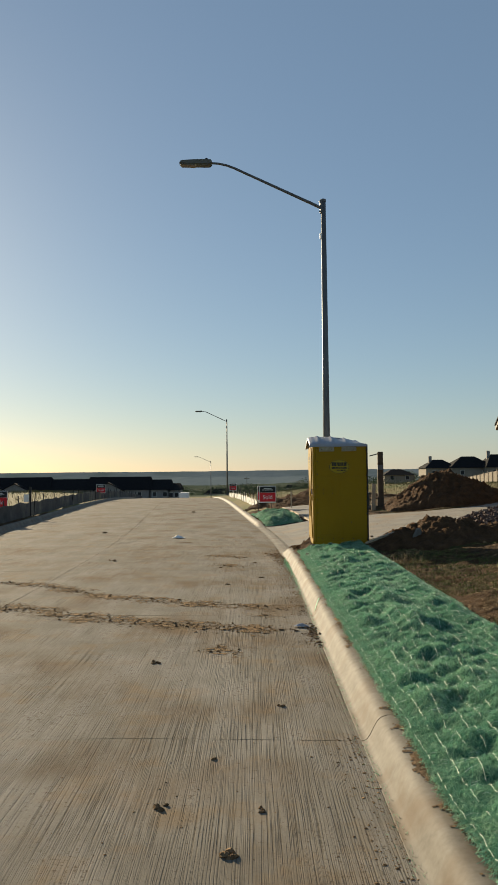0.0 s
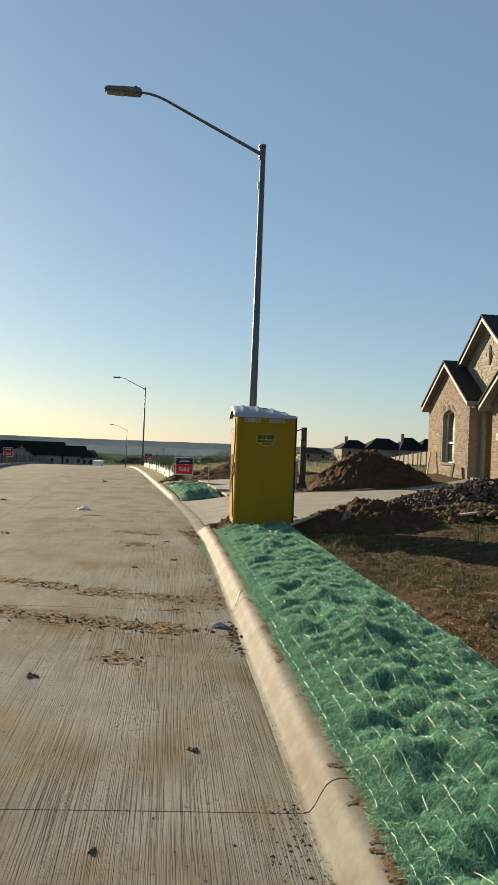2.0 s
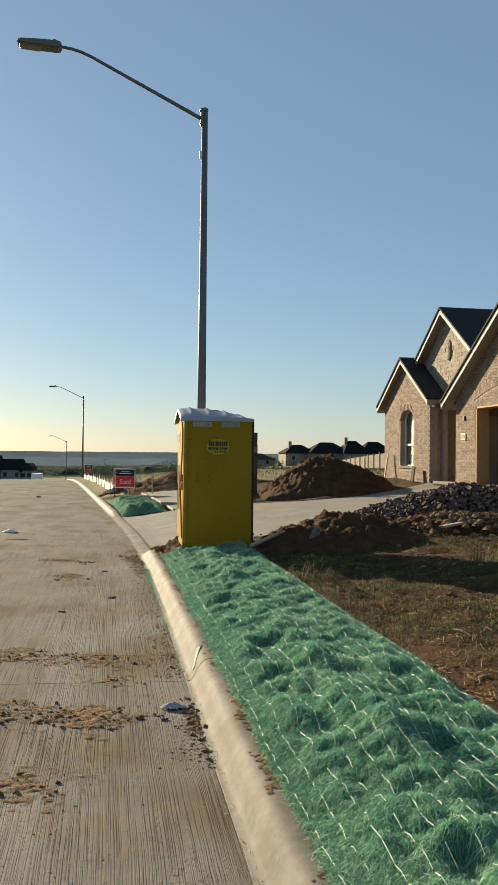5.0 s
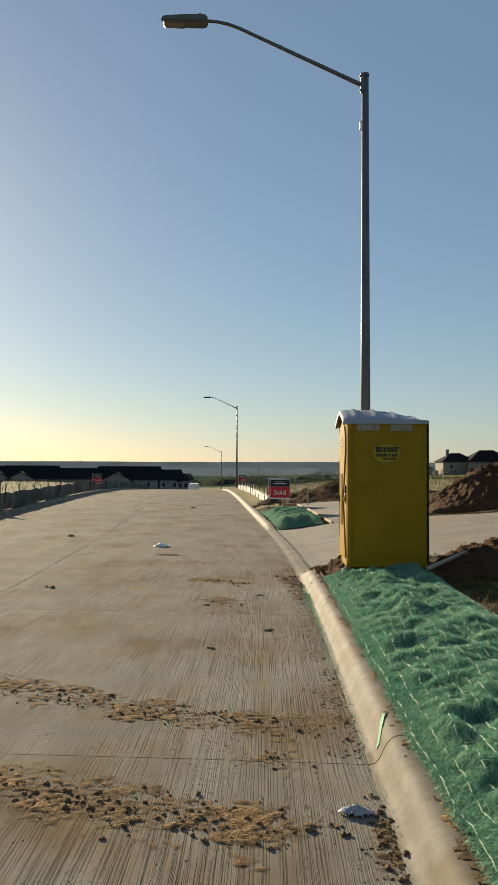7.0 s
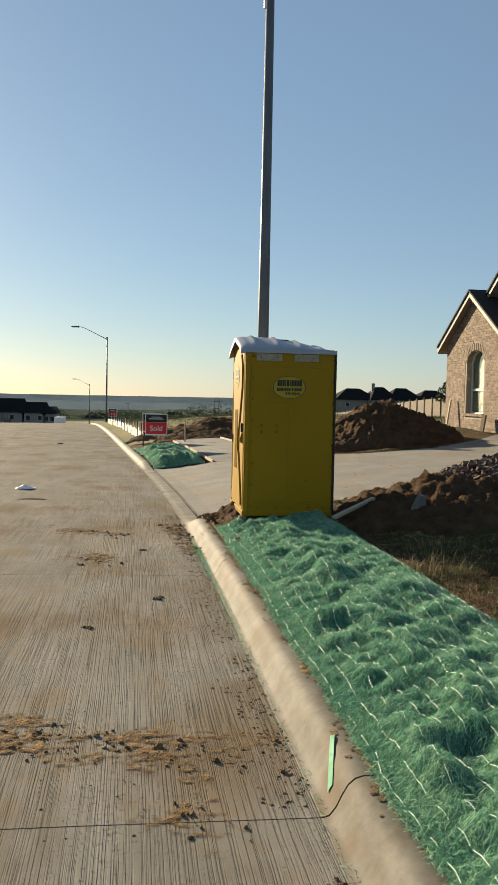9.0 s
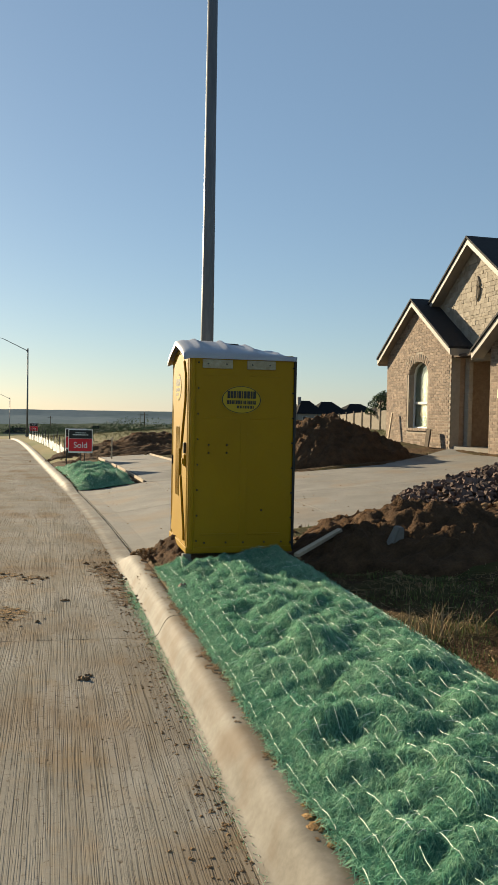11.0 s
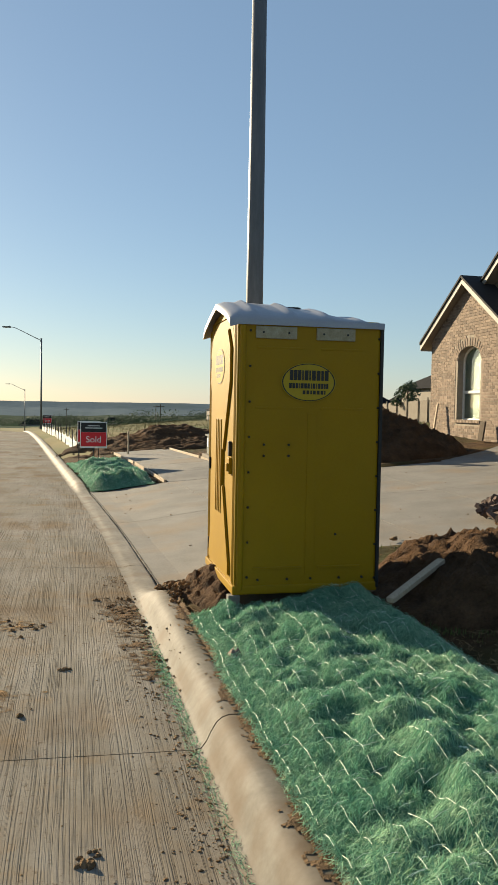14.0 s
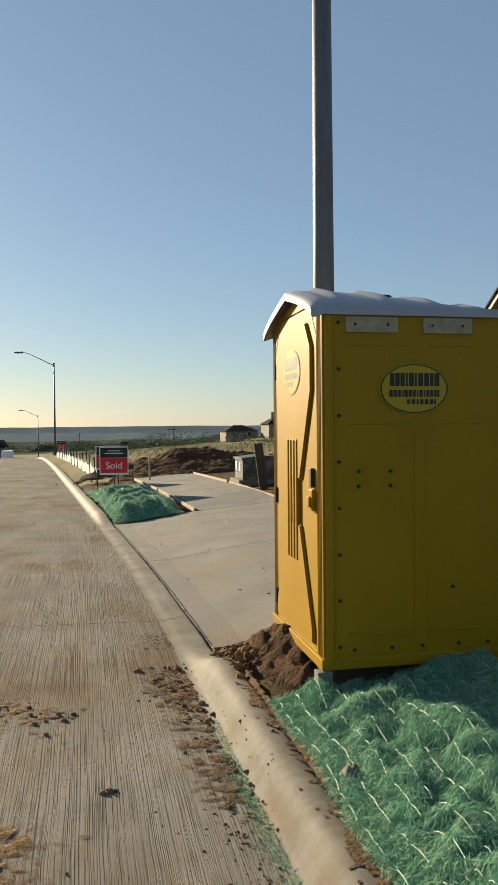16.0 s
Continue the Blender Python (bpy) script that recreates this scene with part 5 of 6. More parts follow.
        tf += [(k, k + 1, k + 4, k + 3), (k + 1, k + 2, k + 5, k + 4), (k + 3, k + 4, k + 7, k + 6), (k + 4, k + 5, k + 8, k + 7)]
    data_part("netting", tv, tf, M_THREAD, t, "white plastic netting threads")
    return t


blanket(1.035, 2.36, -2.5, 16.72, blanket_z, 0.030, 330000, "green straw erosion blanket under white netting along the kerb", 4, near=2.6)


def bundle_z(x, y):
    u = x - kerb_x(y)
    e = ease(0.20, 0.55, u) * (1 - ease(1.10, 1.58, u)) * ease(26.2, 27.0, y) * (1 - ease(30.0, 32.5, y))
    k = ease(26.3, 27.2, y)
    return slab_z(x, y) * (1 - k) + ground_z(x, y) * k + 0.015 + e * (0.22 + 0.16 * rough(x, y, 1.6, 51.0) + 0.12 * rough(x, y, 4.0, 55.0) + 0.04 * rough(x, y, 10.0, 57.0))


blanket(kerb_x(29.0) + 0.27, kerb_x(29.0) + 1.42, 26.3, 32.6, bundle_z, 0.05, 40000, "crumpled green straw blanket heaped on the verge", 9, right_wob=0.15, follow=29.0, wide=1.6)


# ---- mud on the road ----
def lump(verts, faces, rnd, x, y, z, r, flat, seg=7):
    """A small ragged clod: a squashed, dented cap that sits on the surface."""
    k = len(verts)
    turn = rnd.uniform(0, 6.28)
    el = rnd.uniform(0.6, 1.0)
    ca, sa = math.cos(turn), math.sin(turn)
    for ring, hh in ((1.0, -0.05), (0.86, 0.5), (0.45, 0.92)):
        for s in range(seg):
            a = 2 * math.pi * s / seg
            q = r * ring * rnd.uniform(0.65, 1.25)
            px, py = q * math.cos(a), q * math.sin(a) * el
            verts.append((x + px * ca - py * sa, y + px * sa + py * ca, z + r * flat * hh * rnd.uniform(0.7, 1.25)))
    verts.append((x, y, z + r * flat * rnd.uniform(0.8, 1.15)))
    for q in (0, 1):
        for s in range(seg):
            t = (s + 1) % seg
            faces.append((k + q * seg + s, k + q * seg + t, k + (q + 1) * seg + t, k + (q + 1) * seg + s))
    for s in range(seg):
        faces.append((k + 2 * seg + s, k + 2 * seg + (s + 1) % seg, k + 3 * seg))


def top_z(x, y):
    """The road's or kerb's surface under a point."""
    u = x - kerb_x(y)
    if u <= 0:
        return road_z(y) + 0.05 * (1 - ((u + ROAD_WIDE / 2) / (ROAD_WIDE / 2)) ** 2)
    if u < 0.28:
        for (a, za), (b, zb) in zip(KERB, KERB[1:11]):
            if a <= u <= b:
                return road_z(y) + (za + (zb - za) * (u - a) / (b - a)) * kerb_low(y)
    return ground_z(x, y)


def mud_streak(points, width, dens, label, seed, material=None):
    """Clay trodden into a ragged film along a line, with crumbs on it."""
    rnd = random.Random(seed)
    (mx, my) = points[len(points) // 2]
    t = base("mud_streak", (mx, my, top_z(mx, my)), label, "mud")
    verts, faces, cv, cf, thick = [], [], [], [], []

    def film(x, y, v):
        e = 1 - (v / (width * 1.5)) ** 2
        ends = min(math.dist((x, y), points[0]), math.dist((x, y), points[-1]))
        e -= 1.2 * (1 - ease(0.0, 0.45, ends))
        return 0.85 * e - 0.40 + 0.7 * rough(x, y, 2.3, seed) + 0.75 * rough(x * 0.6, y, 8.0, seed + 3) + 1.15 * rough(x * 0.7, y, 26.0, seed + 5)
    step = 0.013
    for a, b in zip(points, points[1:]):
        d = math.dist(a, b)
        nu, nv = int(d / step) + 1, int(width * 3.0 / step)
        ox, oy = -(b[1] - a[1]) / d, (b[0] - a[0]) / d
        grid = {}
        for i in range(nu + 1):
            for j in range(nv + 1):
                f, v = i / nu, (j / nv - 0.5) * width * 3.0
                x, y = a[0] + (b[0] - a[0]) * f + ox * v, a[1] + (b[1] - a[1]) * f + oy * v
                h = film(x, y, v)
                if h > -0.45 and x < kerb_x(y) - 0.012:
                    grid[i, j] = len(verts)
                    verts.append((x, y, top_z(x, y) + 0.0015 + (min(0.008, 0.006 * h * h + 0.003 * max(0, rough(x, y, 30.0, seed))) if h > 0 else 0.0)))
                    thick.append(h)
        for i, j in list(grid):
            q = [grid.get(k) for k in ((i, j), (i + 1, j), (i + 1, j + 1), (i, j + 1))]
            if None not in q:
                faces.append(q)
        for _ in range(int(dens * d * 260)):
            f, v = rnd.random(), rnd.gauss(0, width * 0.55)
            x, y = a[0] + (b[0] - a[0]) * f + ox * v, a[1] + (b[1] - a[1]) * f + oy * v
            if film(x, y, v) > rnd.uniform(-0.35, 0.25):
                r = rnd.choice((0.003, 0.004, 0.004, 0.005, 0.006, 0.008, 0.011, 0.017)) * rnd.uniform(0.7, 1.3)
                lump(cv, cf, rnd, x, y, top_z(x, y) + 0.002, r, rnd.uniform(0.4, 0.8), 6)
    ob = tagged(data_part("smear", verts, faces, material or M_CLAYF, t, "dry clay film", smooth=True), kind="stuff")
    ob.data.attributes.new("thickness", "FLOAT", "POINT").data.foreach_set("value", thick)
    tagged(data_part("crumb", cv, cf, M_CLOD, t, "dark crumbs of mud"), kind="stuff")


mud_streak([(-4.0, 13.6), (-3.0, 13.0), (-1.9, 11.95), (-0.9, 11.45), (0.0, 11.2), (0.76, 11.0)], 0.20, 0.9, "ochre clay streak dropped across the road", 1)
mud_streak([(-4.4, 12.0), (-2.9, 11.0), (-1.7, 10.25), (-0.9, 9.95), (-0.2, 9.75), (0.55, 9.5)], 0.24, 1.3, "thick clay and straw streak across the road", 2)
mud_streak([(-0.1, 10.75), (0.25, 10.6), (0.5, 10.3)], 0.14, 0.5, "thin patch of clay crumbs on the road joint", 3)
mud_streak([(0.74, 15.7), (0.70, 16.8), (0.60, 17.6), (0.55, 18.4)], 0.15, 0.6, "mud and straw trampled along the gutter", 4, M_DUSTF)
mud_streak([(-1.2, 17.6), (-0.3, 17.3), (0.1, 17.0)], 0.20, 0.4, "thin clay patch on the road", 5)
mud_streak([(0.74, 8.9), (0.76, 9.6), (0.74, 10.15)], 0.06, 1.0, "mud clump in the gutter by the kerb joint", 6, M_DUSTF)
mud_streak([(-2.0, 20.4), (-1.5, 20.5), (-1.1, 20.3)], 0.10, 0.9, "dark leafy mud patch on the road", 7, M_DUSTF)


mud_streak([(-0.75, 15.9), (-0.35, 15.7), (-0.05, 15.5)], 0.22, 0.35, "scattered clay stain on the road", 9)
mud_streak([(-0.55, 8.75), (-0.1, 8.6), (0.25, 8.55)], 0.18, 0.5, "clay patch on the road joint", 11)


def gutter_litter():
    rnd = random.Random(12)
    v, f = [], []
    for _ in range(4500):
        y = 2.0 + 17.0 * rnd.random() ** 0.75
        x = kerb_x(y) - abs(rnd.gauss(0, 0.12))
        if rough(0.5, y, 0.9, 4.0) < -0.15:
            continue
        lump(v, f, rnd, x, y, top_z(x, y), rnd.choice((0.002, 0.003, 0.003, 0.004, 0.005, 0.007, 0.011)), 0.4, 6)
    for _ in range(4200):
        y = rnd.uniform(2.0, 45.0)
        x = kerb_x(y) - rnd.uniform(0, 6.5) * rnd.random() ** 0.5
        if rough(x, y, 0.7, 14.0) < -0.05:
            continue
        lump(v, f, rnd, x, y, top_z(x, y), rnd.choice((0.002, 0.002, 0.003, 0.003, 0.004, 0.005, 0.006, 0.008)), 0.4, 6)
    for _ in range(450):
        x, y = 0.9 + 8.5 * rnd.random() ** 1.5, rnd.uniform(18.7, 26.5)
        if rough(x, y, 0.8, 24.0) > -0.05:
            lump(v, f, rnd, x, y, slab_z(x, y), rnd.choice((0.004, 0.005, 0.007, 0.010, 0.018)), 0.45, 5)
    tagged(data_part("mud_crumbs", v, f, M_CLOD), "loose crumbs of mud strewn over the road", "mud", kind="stuff")
    v, f = [], []
    for _ in range(2600):
        y = rnd.choice((rnd.gauss(14.4, 1.2), rnd.gauss(15.9, 0.5), rnd.uniform(4, 17)))
        x = kerb_x(y) - abs(rnd.gauss(0, 0.035)) + 0.012
        a, ln = rnd.uniform(0, 6.28), rnd.uniform(0.01, 0.04)
        k = len(v)
        z = top_z(x, y) + 0.004
        dx, dy = math.cos(a) * ln, math.sin(a) * ln
        v += [(x, y, z), (x + 0.003, y + 0.002, z), (x + dx, y + dy, z + rnd.uniform(0.0, 0.02))]
        f.append((k, k + 1, k + 2))
    tagged(data_part("straw_litter", v, f, M_FIBRE), "green straw shed in the gutter", "straw", kind="stuff")


gutter_litter()
RND = random.Random(77)
for cx, cy, cr in ((-0.42, 5.0, 0.035), (0.12, 4.95, 0.03), (-0.15, 5.7, 0.025), (-0.02, 4.45, 0.045), (0.22, 14.05, 0.04), (0.27, 14.12, 0.02), (-0.5, 15.4, 0.03), (0.15, 16.2, 0.035), (-0.3, 13.2, 0.03), (0.30, 6.8, 0.03), (-0.8, 8.1, 0.035), (0.78, 9.05, 0.03), (-2.6, 16.5, 0.06), (-4.2, 24.0, 0.08), (0.15, 31.5, 0.06), (-2.5, 36.0, 0.09)):
    vv, fc = [], []
    for _ in range(5):
        lump(vv, fc, RND, cx + RND.gauss(0, cr * 0.6), cy + RND.gauss(0, cr * 0.6), top_z(cx, cy), cr * 0.7 * RND.uniform(0.5, 1.0), 0.7, 7)
    tagged(data_part("mud_clod", vv, fc, M_CLOD), "dark lump of dried mud on the concrete", "mud clod", "mud clods on the road")
for cx, cy, cr in ((1.03, 9.35, 0.05), (1.04, 9.6, 0.04), (1.03, 11.75, 0.04), (1.05, 13.05, 0.04), (1.04, 15.3, 0.04), (1.05, 16.0, 0.04), (1.04, 7.2, 0.04)):
    vv, fc = [], []
    for _ in range(14):
        lx, ly = cx + RND.gauss(0, 0.02), cy + RND.gauss(0, 0.09)
        lump(vv, fc, RND, lx, ly, top_z(lx, ly) + 0.001, cr * RND.uniform(0.4, 0.9), 0.16, 8)
    tagged(data_part("clay_smear", vv, fc, M_CLAY, smooth=True), "ochre clay smeared over the kerb top", "mud", kind="stuff")


def kerb_dirt():
    """Soil washed over the back of the kerb, in ragged patches."""
    v, f, grid = [], [], {}
    step = 0.014
    for j in range(int(15.5 / step)):
        y = 1.9 + j * step
        for i in range(12):
            u = 0.125 + i * 0.0135
            x = kerb_x(y) + u
            h = 0.75 * ease(0.14, 0.28, u) - 0.27 + 0.55 * rough(x, y, 1.3, 61.0) + 0.5 * rough(x * 1.4, y, 7.0, 63.0) + 0.5 * rough(x, y, 26.0, 65.0)
            if h > 0:
                grid[i, j] = len(v)
                v.append((x, y, top_z(x, y) + 0.003 + min(0.012, 0.02 * h * h)))
    for i, j in list(grid):
        q = [grid.get(k) for k in ((i, j), (i + 1, j), (i + 1, j + 1), (i, j + 1))]
        if None not in q:
            f.append(q)
    tagged(data_part("kerb_dirt", v, f, M_DUST, smooth=True), "thin brown soil washed over the kerb back", "dirt", kind="stuff")


kerb_dirt()


def kerb_ribbon(name, pts, wide, material, label, cat, lift=0.003):
    """A thin ribbon that follows the kerb's face."""
    v, f = [], []
    for i, (x, y) in enumerate(pts):
        a, b = pts[max(0, i - 1)], pts[min(len(pts) - 1, i + 1)]
        l = math.dist(a, b) or 1
        ox, oy = -(b[1] - a[1]) / l * wide, (b[0] - a[0]) / l * wide
        v += [(x - ox, y - oy, top_z(x - ox, y - oy) + lift), (x + ox, y + oy, top_z(x + ox, y + oy) + lift)]
        if i:
            k = 2 * i
            f.append((k - 2, k, k + 1, k - 1))
    return tagged(data_part(name, v, f, material), label, cat)


kerb_ribbon("paint_mark", [(0.855 + 0.01 * i, 10.62 + 0.035 * i) for i in range(9)], 0.010, M_PAINT, "green spray-paint mark on the kerb face", "paint mark", 0.010)

# crumpled film bag in the gutter, and paper scraps
def scrap(name, x, y, r, material, label, cat, seed):
    rnd = random.Random(seed)
    n = 12
    v = [(x + r * (2 * i / n - 1), y + 0.6 * r * (2 * j / n - 1), top_z(x, y) + 0.012 + r * 0.42 * max(0, 1 - math.hypot(2 * i / n - 1, 2 * j / n - 1)) + 0.16 * r * (rnd.random() - 0.5)) for j in range(n + 1) for i in range(n + 1)]
    f = [(j * (n + 1) + i, j * (n + 1) + i + 1, (j + 1) * (n + 1) + i + 1, (j + 1) * (n + 1) + i) for j in range(n) for i in range(n) if math.hypot(2 * i / n - 1, 2 * j / n - 1) < 1.05]
    return tagged(data_part(name, v, f, material, smooth=True), label, cat)


scrap("plastic_bag", 0.64, 9.85, 0.085, M_PLASTIC, "crumpled clear plastic bag in the gutter", "litter", 1)
scrap("paper_scrap", -1.86, 21.9, 0.17, M_WHITE, "crumpled white paper lying on the road", "litter", 2)


# ---- brick pile ----
def build_brick_pile():
    rnd = random.Random(31)
    t = base("brick_pile", (7.0, 19.2, 0.7), "pile of broken bricks and mortar beside the driveway", "brick pile")
    shapes = []
    for k in range(6):
        b = bm_new()
        ln, hh, ww = rnd.uniform(0.08, 0.20), 0.057, 0.09
        vs = block(b, -ln / 2, ln / 2, -ww / 2, ww / 2, -hh / 2, hh / 2)
        for q in vs:
            q.co += Vector((rnd.uniform(-0.02, 0.02), rnd.uniform(-0.012, 0.012), rnd.uniform(-0.008, 0.008)))
        me = bpy.data.meshes.new("broken_brick")
        b.to_mesh(me)
        b.free()
        me.materials.append(M_RUBBLE1)
        shapes.append(me)
    verts, faces = [], []
    n = 0
    for k in range(2400):
        a, r = rnd.uniform(0, 6.28), math.sqrt(rnd.random()) * 1.02
        x, y = 7.0 + 2.25 * r * math.cos(a), 19.2 + 1.35 * r * math.sin(a)
        z = ground_z(x, y) + 0.02 + 0.50 * max(0, 1 - r) ** 0.8 + 0.06 * rough(x, y, 1.8, 3) + rnd.uniform(0, 0.05)
        m = Matrix.Translation((x, y, z)) @ Euler((rnd.uniform(-0.9, 0.9), rnd.uniform(-0.9, 0.9), rnd.uniform(0, 6.28))).to_matrix().to_4x4() @ Matrix.Scale(rnd.uniform(0.45, 0.90), 4)
        me = rnd.choice(shapes)
        if n < 290 and (y < 19.6 and x < 7.6):
            ob = new("broken_brick", me)
            ob.parent = t
            ob.matrix_parent_inverse = t.matrix_world.inverted()
            ob.matrix_basis = m
            n += 1
        else:
            q = len(verts)
            verts += [tuple(m @ v.co) for v in me.vertices]
            faces += [tuple(q + i for i in p.vertices) for p in me.polygons]
    tagged(data_part("brick_rubble", verts, faces, M_RUBBLE, t), kind="stuff")


build_brick_pile()


# ---- signs ----
def lot_sign(x, y, turn, label, back=False, lift=0.0):
    z = max(ground_z(x, y), bundle_z(x, y) - 0.19 if 27.3 < y < 32.0 and 0 < x < 2.2 else -9) + lift
    t = base("sold_sign", (x, y, z), label, "sign", "lot signs along the verge")
    for a in (-0.27, 0.27) if back else (0.0,):
        bm = bm_new()
        tube(bm, [(x + a, y + 0.012, z - 0.35), (x + a, y + 0.012, z + 0.62)], 0.012, 8)
        part("post", bm, M_BLACK, t)
    bm = bm_new()
    block(bm, x - 0.312, x + 0.312, y - 0.008, y + 0.008, z + 0.42, z + 1.04, 0.004)
    board = part("board", bm, M_WHITE, t, "white-edged sign board")
    bm = bm_new()
    block(bm, x - 0.295, x + 0.295, y - 0.012, y - 0.007, z + 0.80, z + 1.02)
    part("header", bm, M_BLACK, board, "black header band")
    bm = bm_new()
    block(bm, x - 0.295, x + 0.295, y - 0.012, y - 0.007, z + 0.46, z + 0.795)
    part("field", bm, M_RED, board, "red field")
    bm = bm_new()
    block(bm, x - 0.20, x + 0.20, y - 0.015, y - 0.012, z + 0.885, z + 0.905)
    block(bm, x - 0.14, x + 0.14, y - 0.015, y - 0.012, z + 0.94, z + 0.955)
    part("header_bars", bm, M_WHITE, board)
    cu = bpy.data.curves.new("lettering", "FONT")
    cu.body = "Sold"
    cu.size, cu.align_x, cu.extrude = 0.21, "CENTER", 0.001
    cu.materials.append(M_WHITE)
    txt = new("lettering", cu)
    txt.matrix_world = Matrix.Translation((x, y - 0.0135, z + 0.555)) @ Matrix.Rotation(math.pi / 2, 4, "X")
    txt.parent = board
    txt.matrix_parent_inverse = board.matrix_world.inverted()
    t.rotation_euler = (0, 0, turn)
    return t


lot_sign(0.68, 30.3, -0.05, "red and black sold sign on a thin stake")
lot_sign(0.64, 33.6, 0.1, "red and black sold sign turned aside behind another", True, 0.06)
lot_sign(-1.55, 70.0, 0.0, "small far red and black sold sign on the verge", True)
lot_sign(-10.6, 57.0, 0.1, "red and black sold sign beyond the silt fence", True)
lot_sign(-9.1, 29.6, 0.1, "red and black sold sign on the far verge", True)


# ---- silt fences ----
def silt_fence(ys, xf, tall, material, pmat, label, sag, seed, wood=True):
    rnd = random.Random(seed)
    t = base("silt_fence", (xf(ys[0]), ys[0], ground_z(xf(ys[0]), ys[0])), label, "silt fence")
    for i, y in enumerate(ys):
        x = xf(y)
        z = ground_z(x, y)
        bm = bm_new()
        lean = rnd.uniform(-0.08, 0.08)
        tube(bm, [(x, y, z - 0.15), (x + lean, y + lean, z + tall + rnd.uniform(0.05, 0.25))], 0.022 if wood else 0.016, 6)
        part("post", bm, pmat, t)
        if i + 1 < len(ys):
            y2 = ys[i + 1]
            v, f = [], []
            n = 8
            for k in range(n + 1):
                s = k / n
                yy = y + (y2 - y) * s
                xx = xf(yy) + 0.03 * math.sin(6.28 * s) + 0.02
                zz = ground_z(xx, yy)
                top = tall * (1 - sag * 4 * s * (1 - s)) * (0.92 + 0.08 * rnd.random())
                for q in range(4):
                    bulge = 0.05 * math.sin(math.pi * q / 3) * rough(yy, q, 1.5, seed)
                    v.append((xx + bulge, yy, zz - 0.02 + top * q / 3))
            for k in range(n):
                for q in range(3):
                    f.append((k * 4 + q, k * 4 + q + 1, (k + 1) * 4 + q + 1, (k + 1) * 4 + q))
            k = len(v)
            v += [(a + 0.004, b, c) for a, b, c in v]
            f += [tuple(k + i2 for i2 in reversed(q)) for q in f]
            data_part("fabric", v, f, material, t)


silt_fence([18 + 2.6 * i for i in range(34)], lambda y: kerb_x(y) - ROAD_WIDE - 0.75, 0.62, M_FABRIC, M_BLACK, "grey silt fence on dark posts along the far verge", 0.10, 3)
silt_fence([37.5 + 2.0 * i for i in range(15)], lambda y: kerb_x(y) + 0.95, 0.60, M_WFABRIC, M_BLACK, "slumped white silt fence on dark posts beside the kerb", 0.45, 4, False)
PB = base("marker_post", (-8.9, 33.0, ground_z(-8.9, 33.0)), "dark wooden marker post with a white tag on the far verge", "post")
bm = bm_new()
block(bm, -8.94, -8.86, 32.96, 33.04, ground_z(-8.9, 33) - 0.2, ground_z(-8.9, 33) + 1.15, 0.005)
part("stake", bm, M_BLACK, PB)
bm = bm_new()
block(bm, -9.16, -8.95, 32.97, 32.99, ground_z(-8.9, 33) + 0.55, ground_z(-8.9, 33) + 0.85, 0.004)
part("tag", bm, M_WHITE, PB, "white tag")


# ---- utility box, power pole, boards ----
def build_utilities():
    gz = ground_z(4.0, 30.0)
    t = base("transformer_box", (4.0, 30.0, gz), "dark green steel transformer box on a concrete pad", "utility box")
    bm = bm_new()
    block(bm, 3.32, 4.45, 29.45, 30.55, gz - 0.1, gz + 0.06, 0.01)
    part("pad", bm, M_SLAB, t, "concrete pad")
    bm = bm_new()
    block(bm, 3.42, 4.35, 29.55, 30.45, gz + 0.06, gz + 0.50, 0.015)
    body = part("body", bm, M_BOXG, t)
    bm = bm_new()
    prism(bm, [(3.39, gz + 0.50), (4.38, gz + 0.50), (4.38, gz + 0.54), (3.88, gz + 0.59), (3.39, gz + 0.54)], 1, 29.52, 30.48)
    part("lid", bm, M_BOXG, t)
    for y in (29.75, 30.15):
        bm = bm_new()
        block(bm, 3.408, 3.42, y, y + 0.16, gz + 0.24, gz + 0.44, 0.003)
        part("notice", bm, M_WHITE, body, "pale warning notice")
    px, py = 4.75, 29.5
    gz = ground_z(px, py)
    t = base("temporary_power_pole", (px, py, gz), "dark timber temporary power pole with a meter box", "power pole")
    bm = bm_new()
    block(bm, px - 0.10, px + 0.10, py - 0.07, py + 0.07, gz - 0.3, gz + 1.55, 0.008)
    part("post", bm, M_BARK, t)
    bm = bm_new()
    block(bm, px - 0.13, px + 0.06, py - 0.22, py - 0.07, gz + 1.30, gz + 1.48, 0.01)
    part("breaker_box", bm, M_STEEL, t, "grey breaker box")
    bm = bm_new()
    block(bm, px - 0.11, px + 0.07, py - 0.20, py - 0.05, gz + 1.52, gz + 1.95, 0.01)
    part("meter_box", bm, M_BARK, t, "dark meter box")
    bm = bm_new()
    tube(bm, [(px - 0.10, py - 0.12, gz + 1.88), (px - 0.40, py - 0.12, gz + 1.80)], 0.018, 8)
    part("conduit_arm", bm, M_BLACK, t)
    for bx, by, w, z1, lean, lab in ((4.25, 28.0, 0.13, 0.88, 0.03, "pale upright stake board beside the driveway"), (3.66, 28.55, 0.18, 0.92, -0.12, "dark weathered board leaning by the utility box")):
        gz = ground_z(bx, by)
        bm = bm_new()
        block(bm, bx - w / 2, bx + w / 2, by - 0.018, by + 0.018, gz - 0.1, gz + z1, 0.004, Matrix.Translation((bx, by, gz)) @ Matrix.Rotation(lean, 4, "Y") @ Matrix.Translation((-bx, -by, -gz)))
        tagged(link_mesh("board", bm, M_WOOD if lean > 0 else M_BARK), lab, "board")


build_utilities()


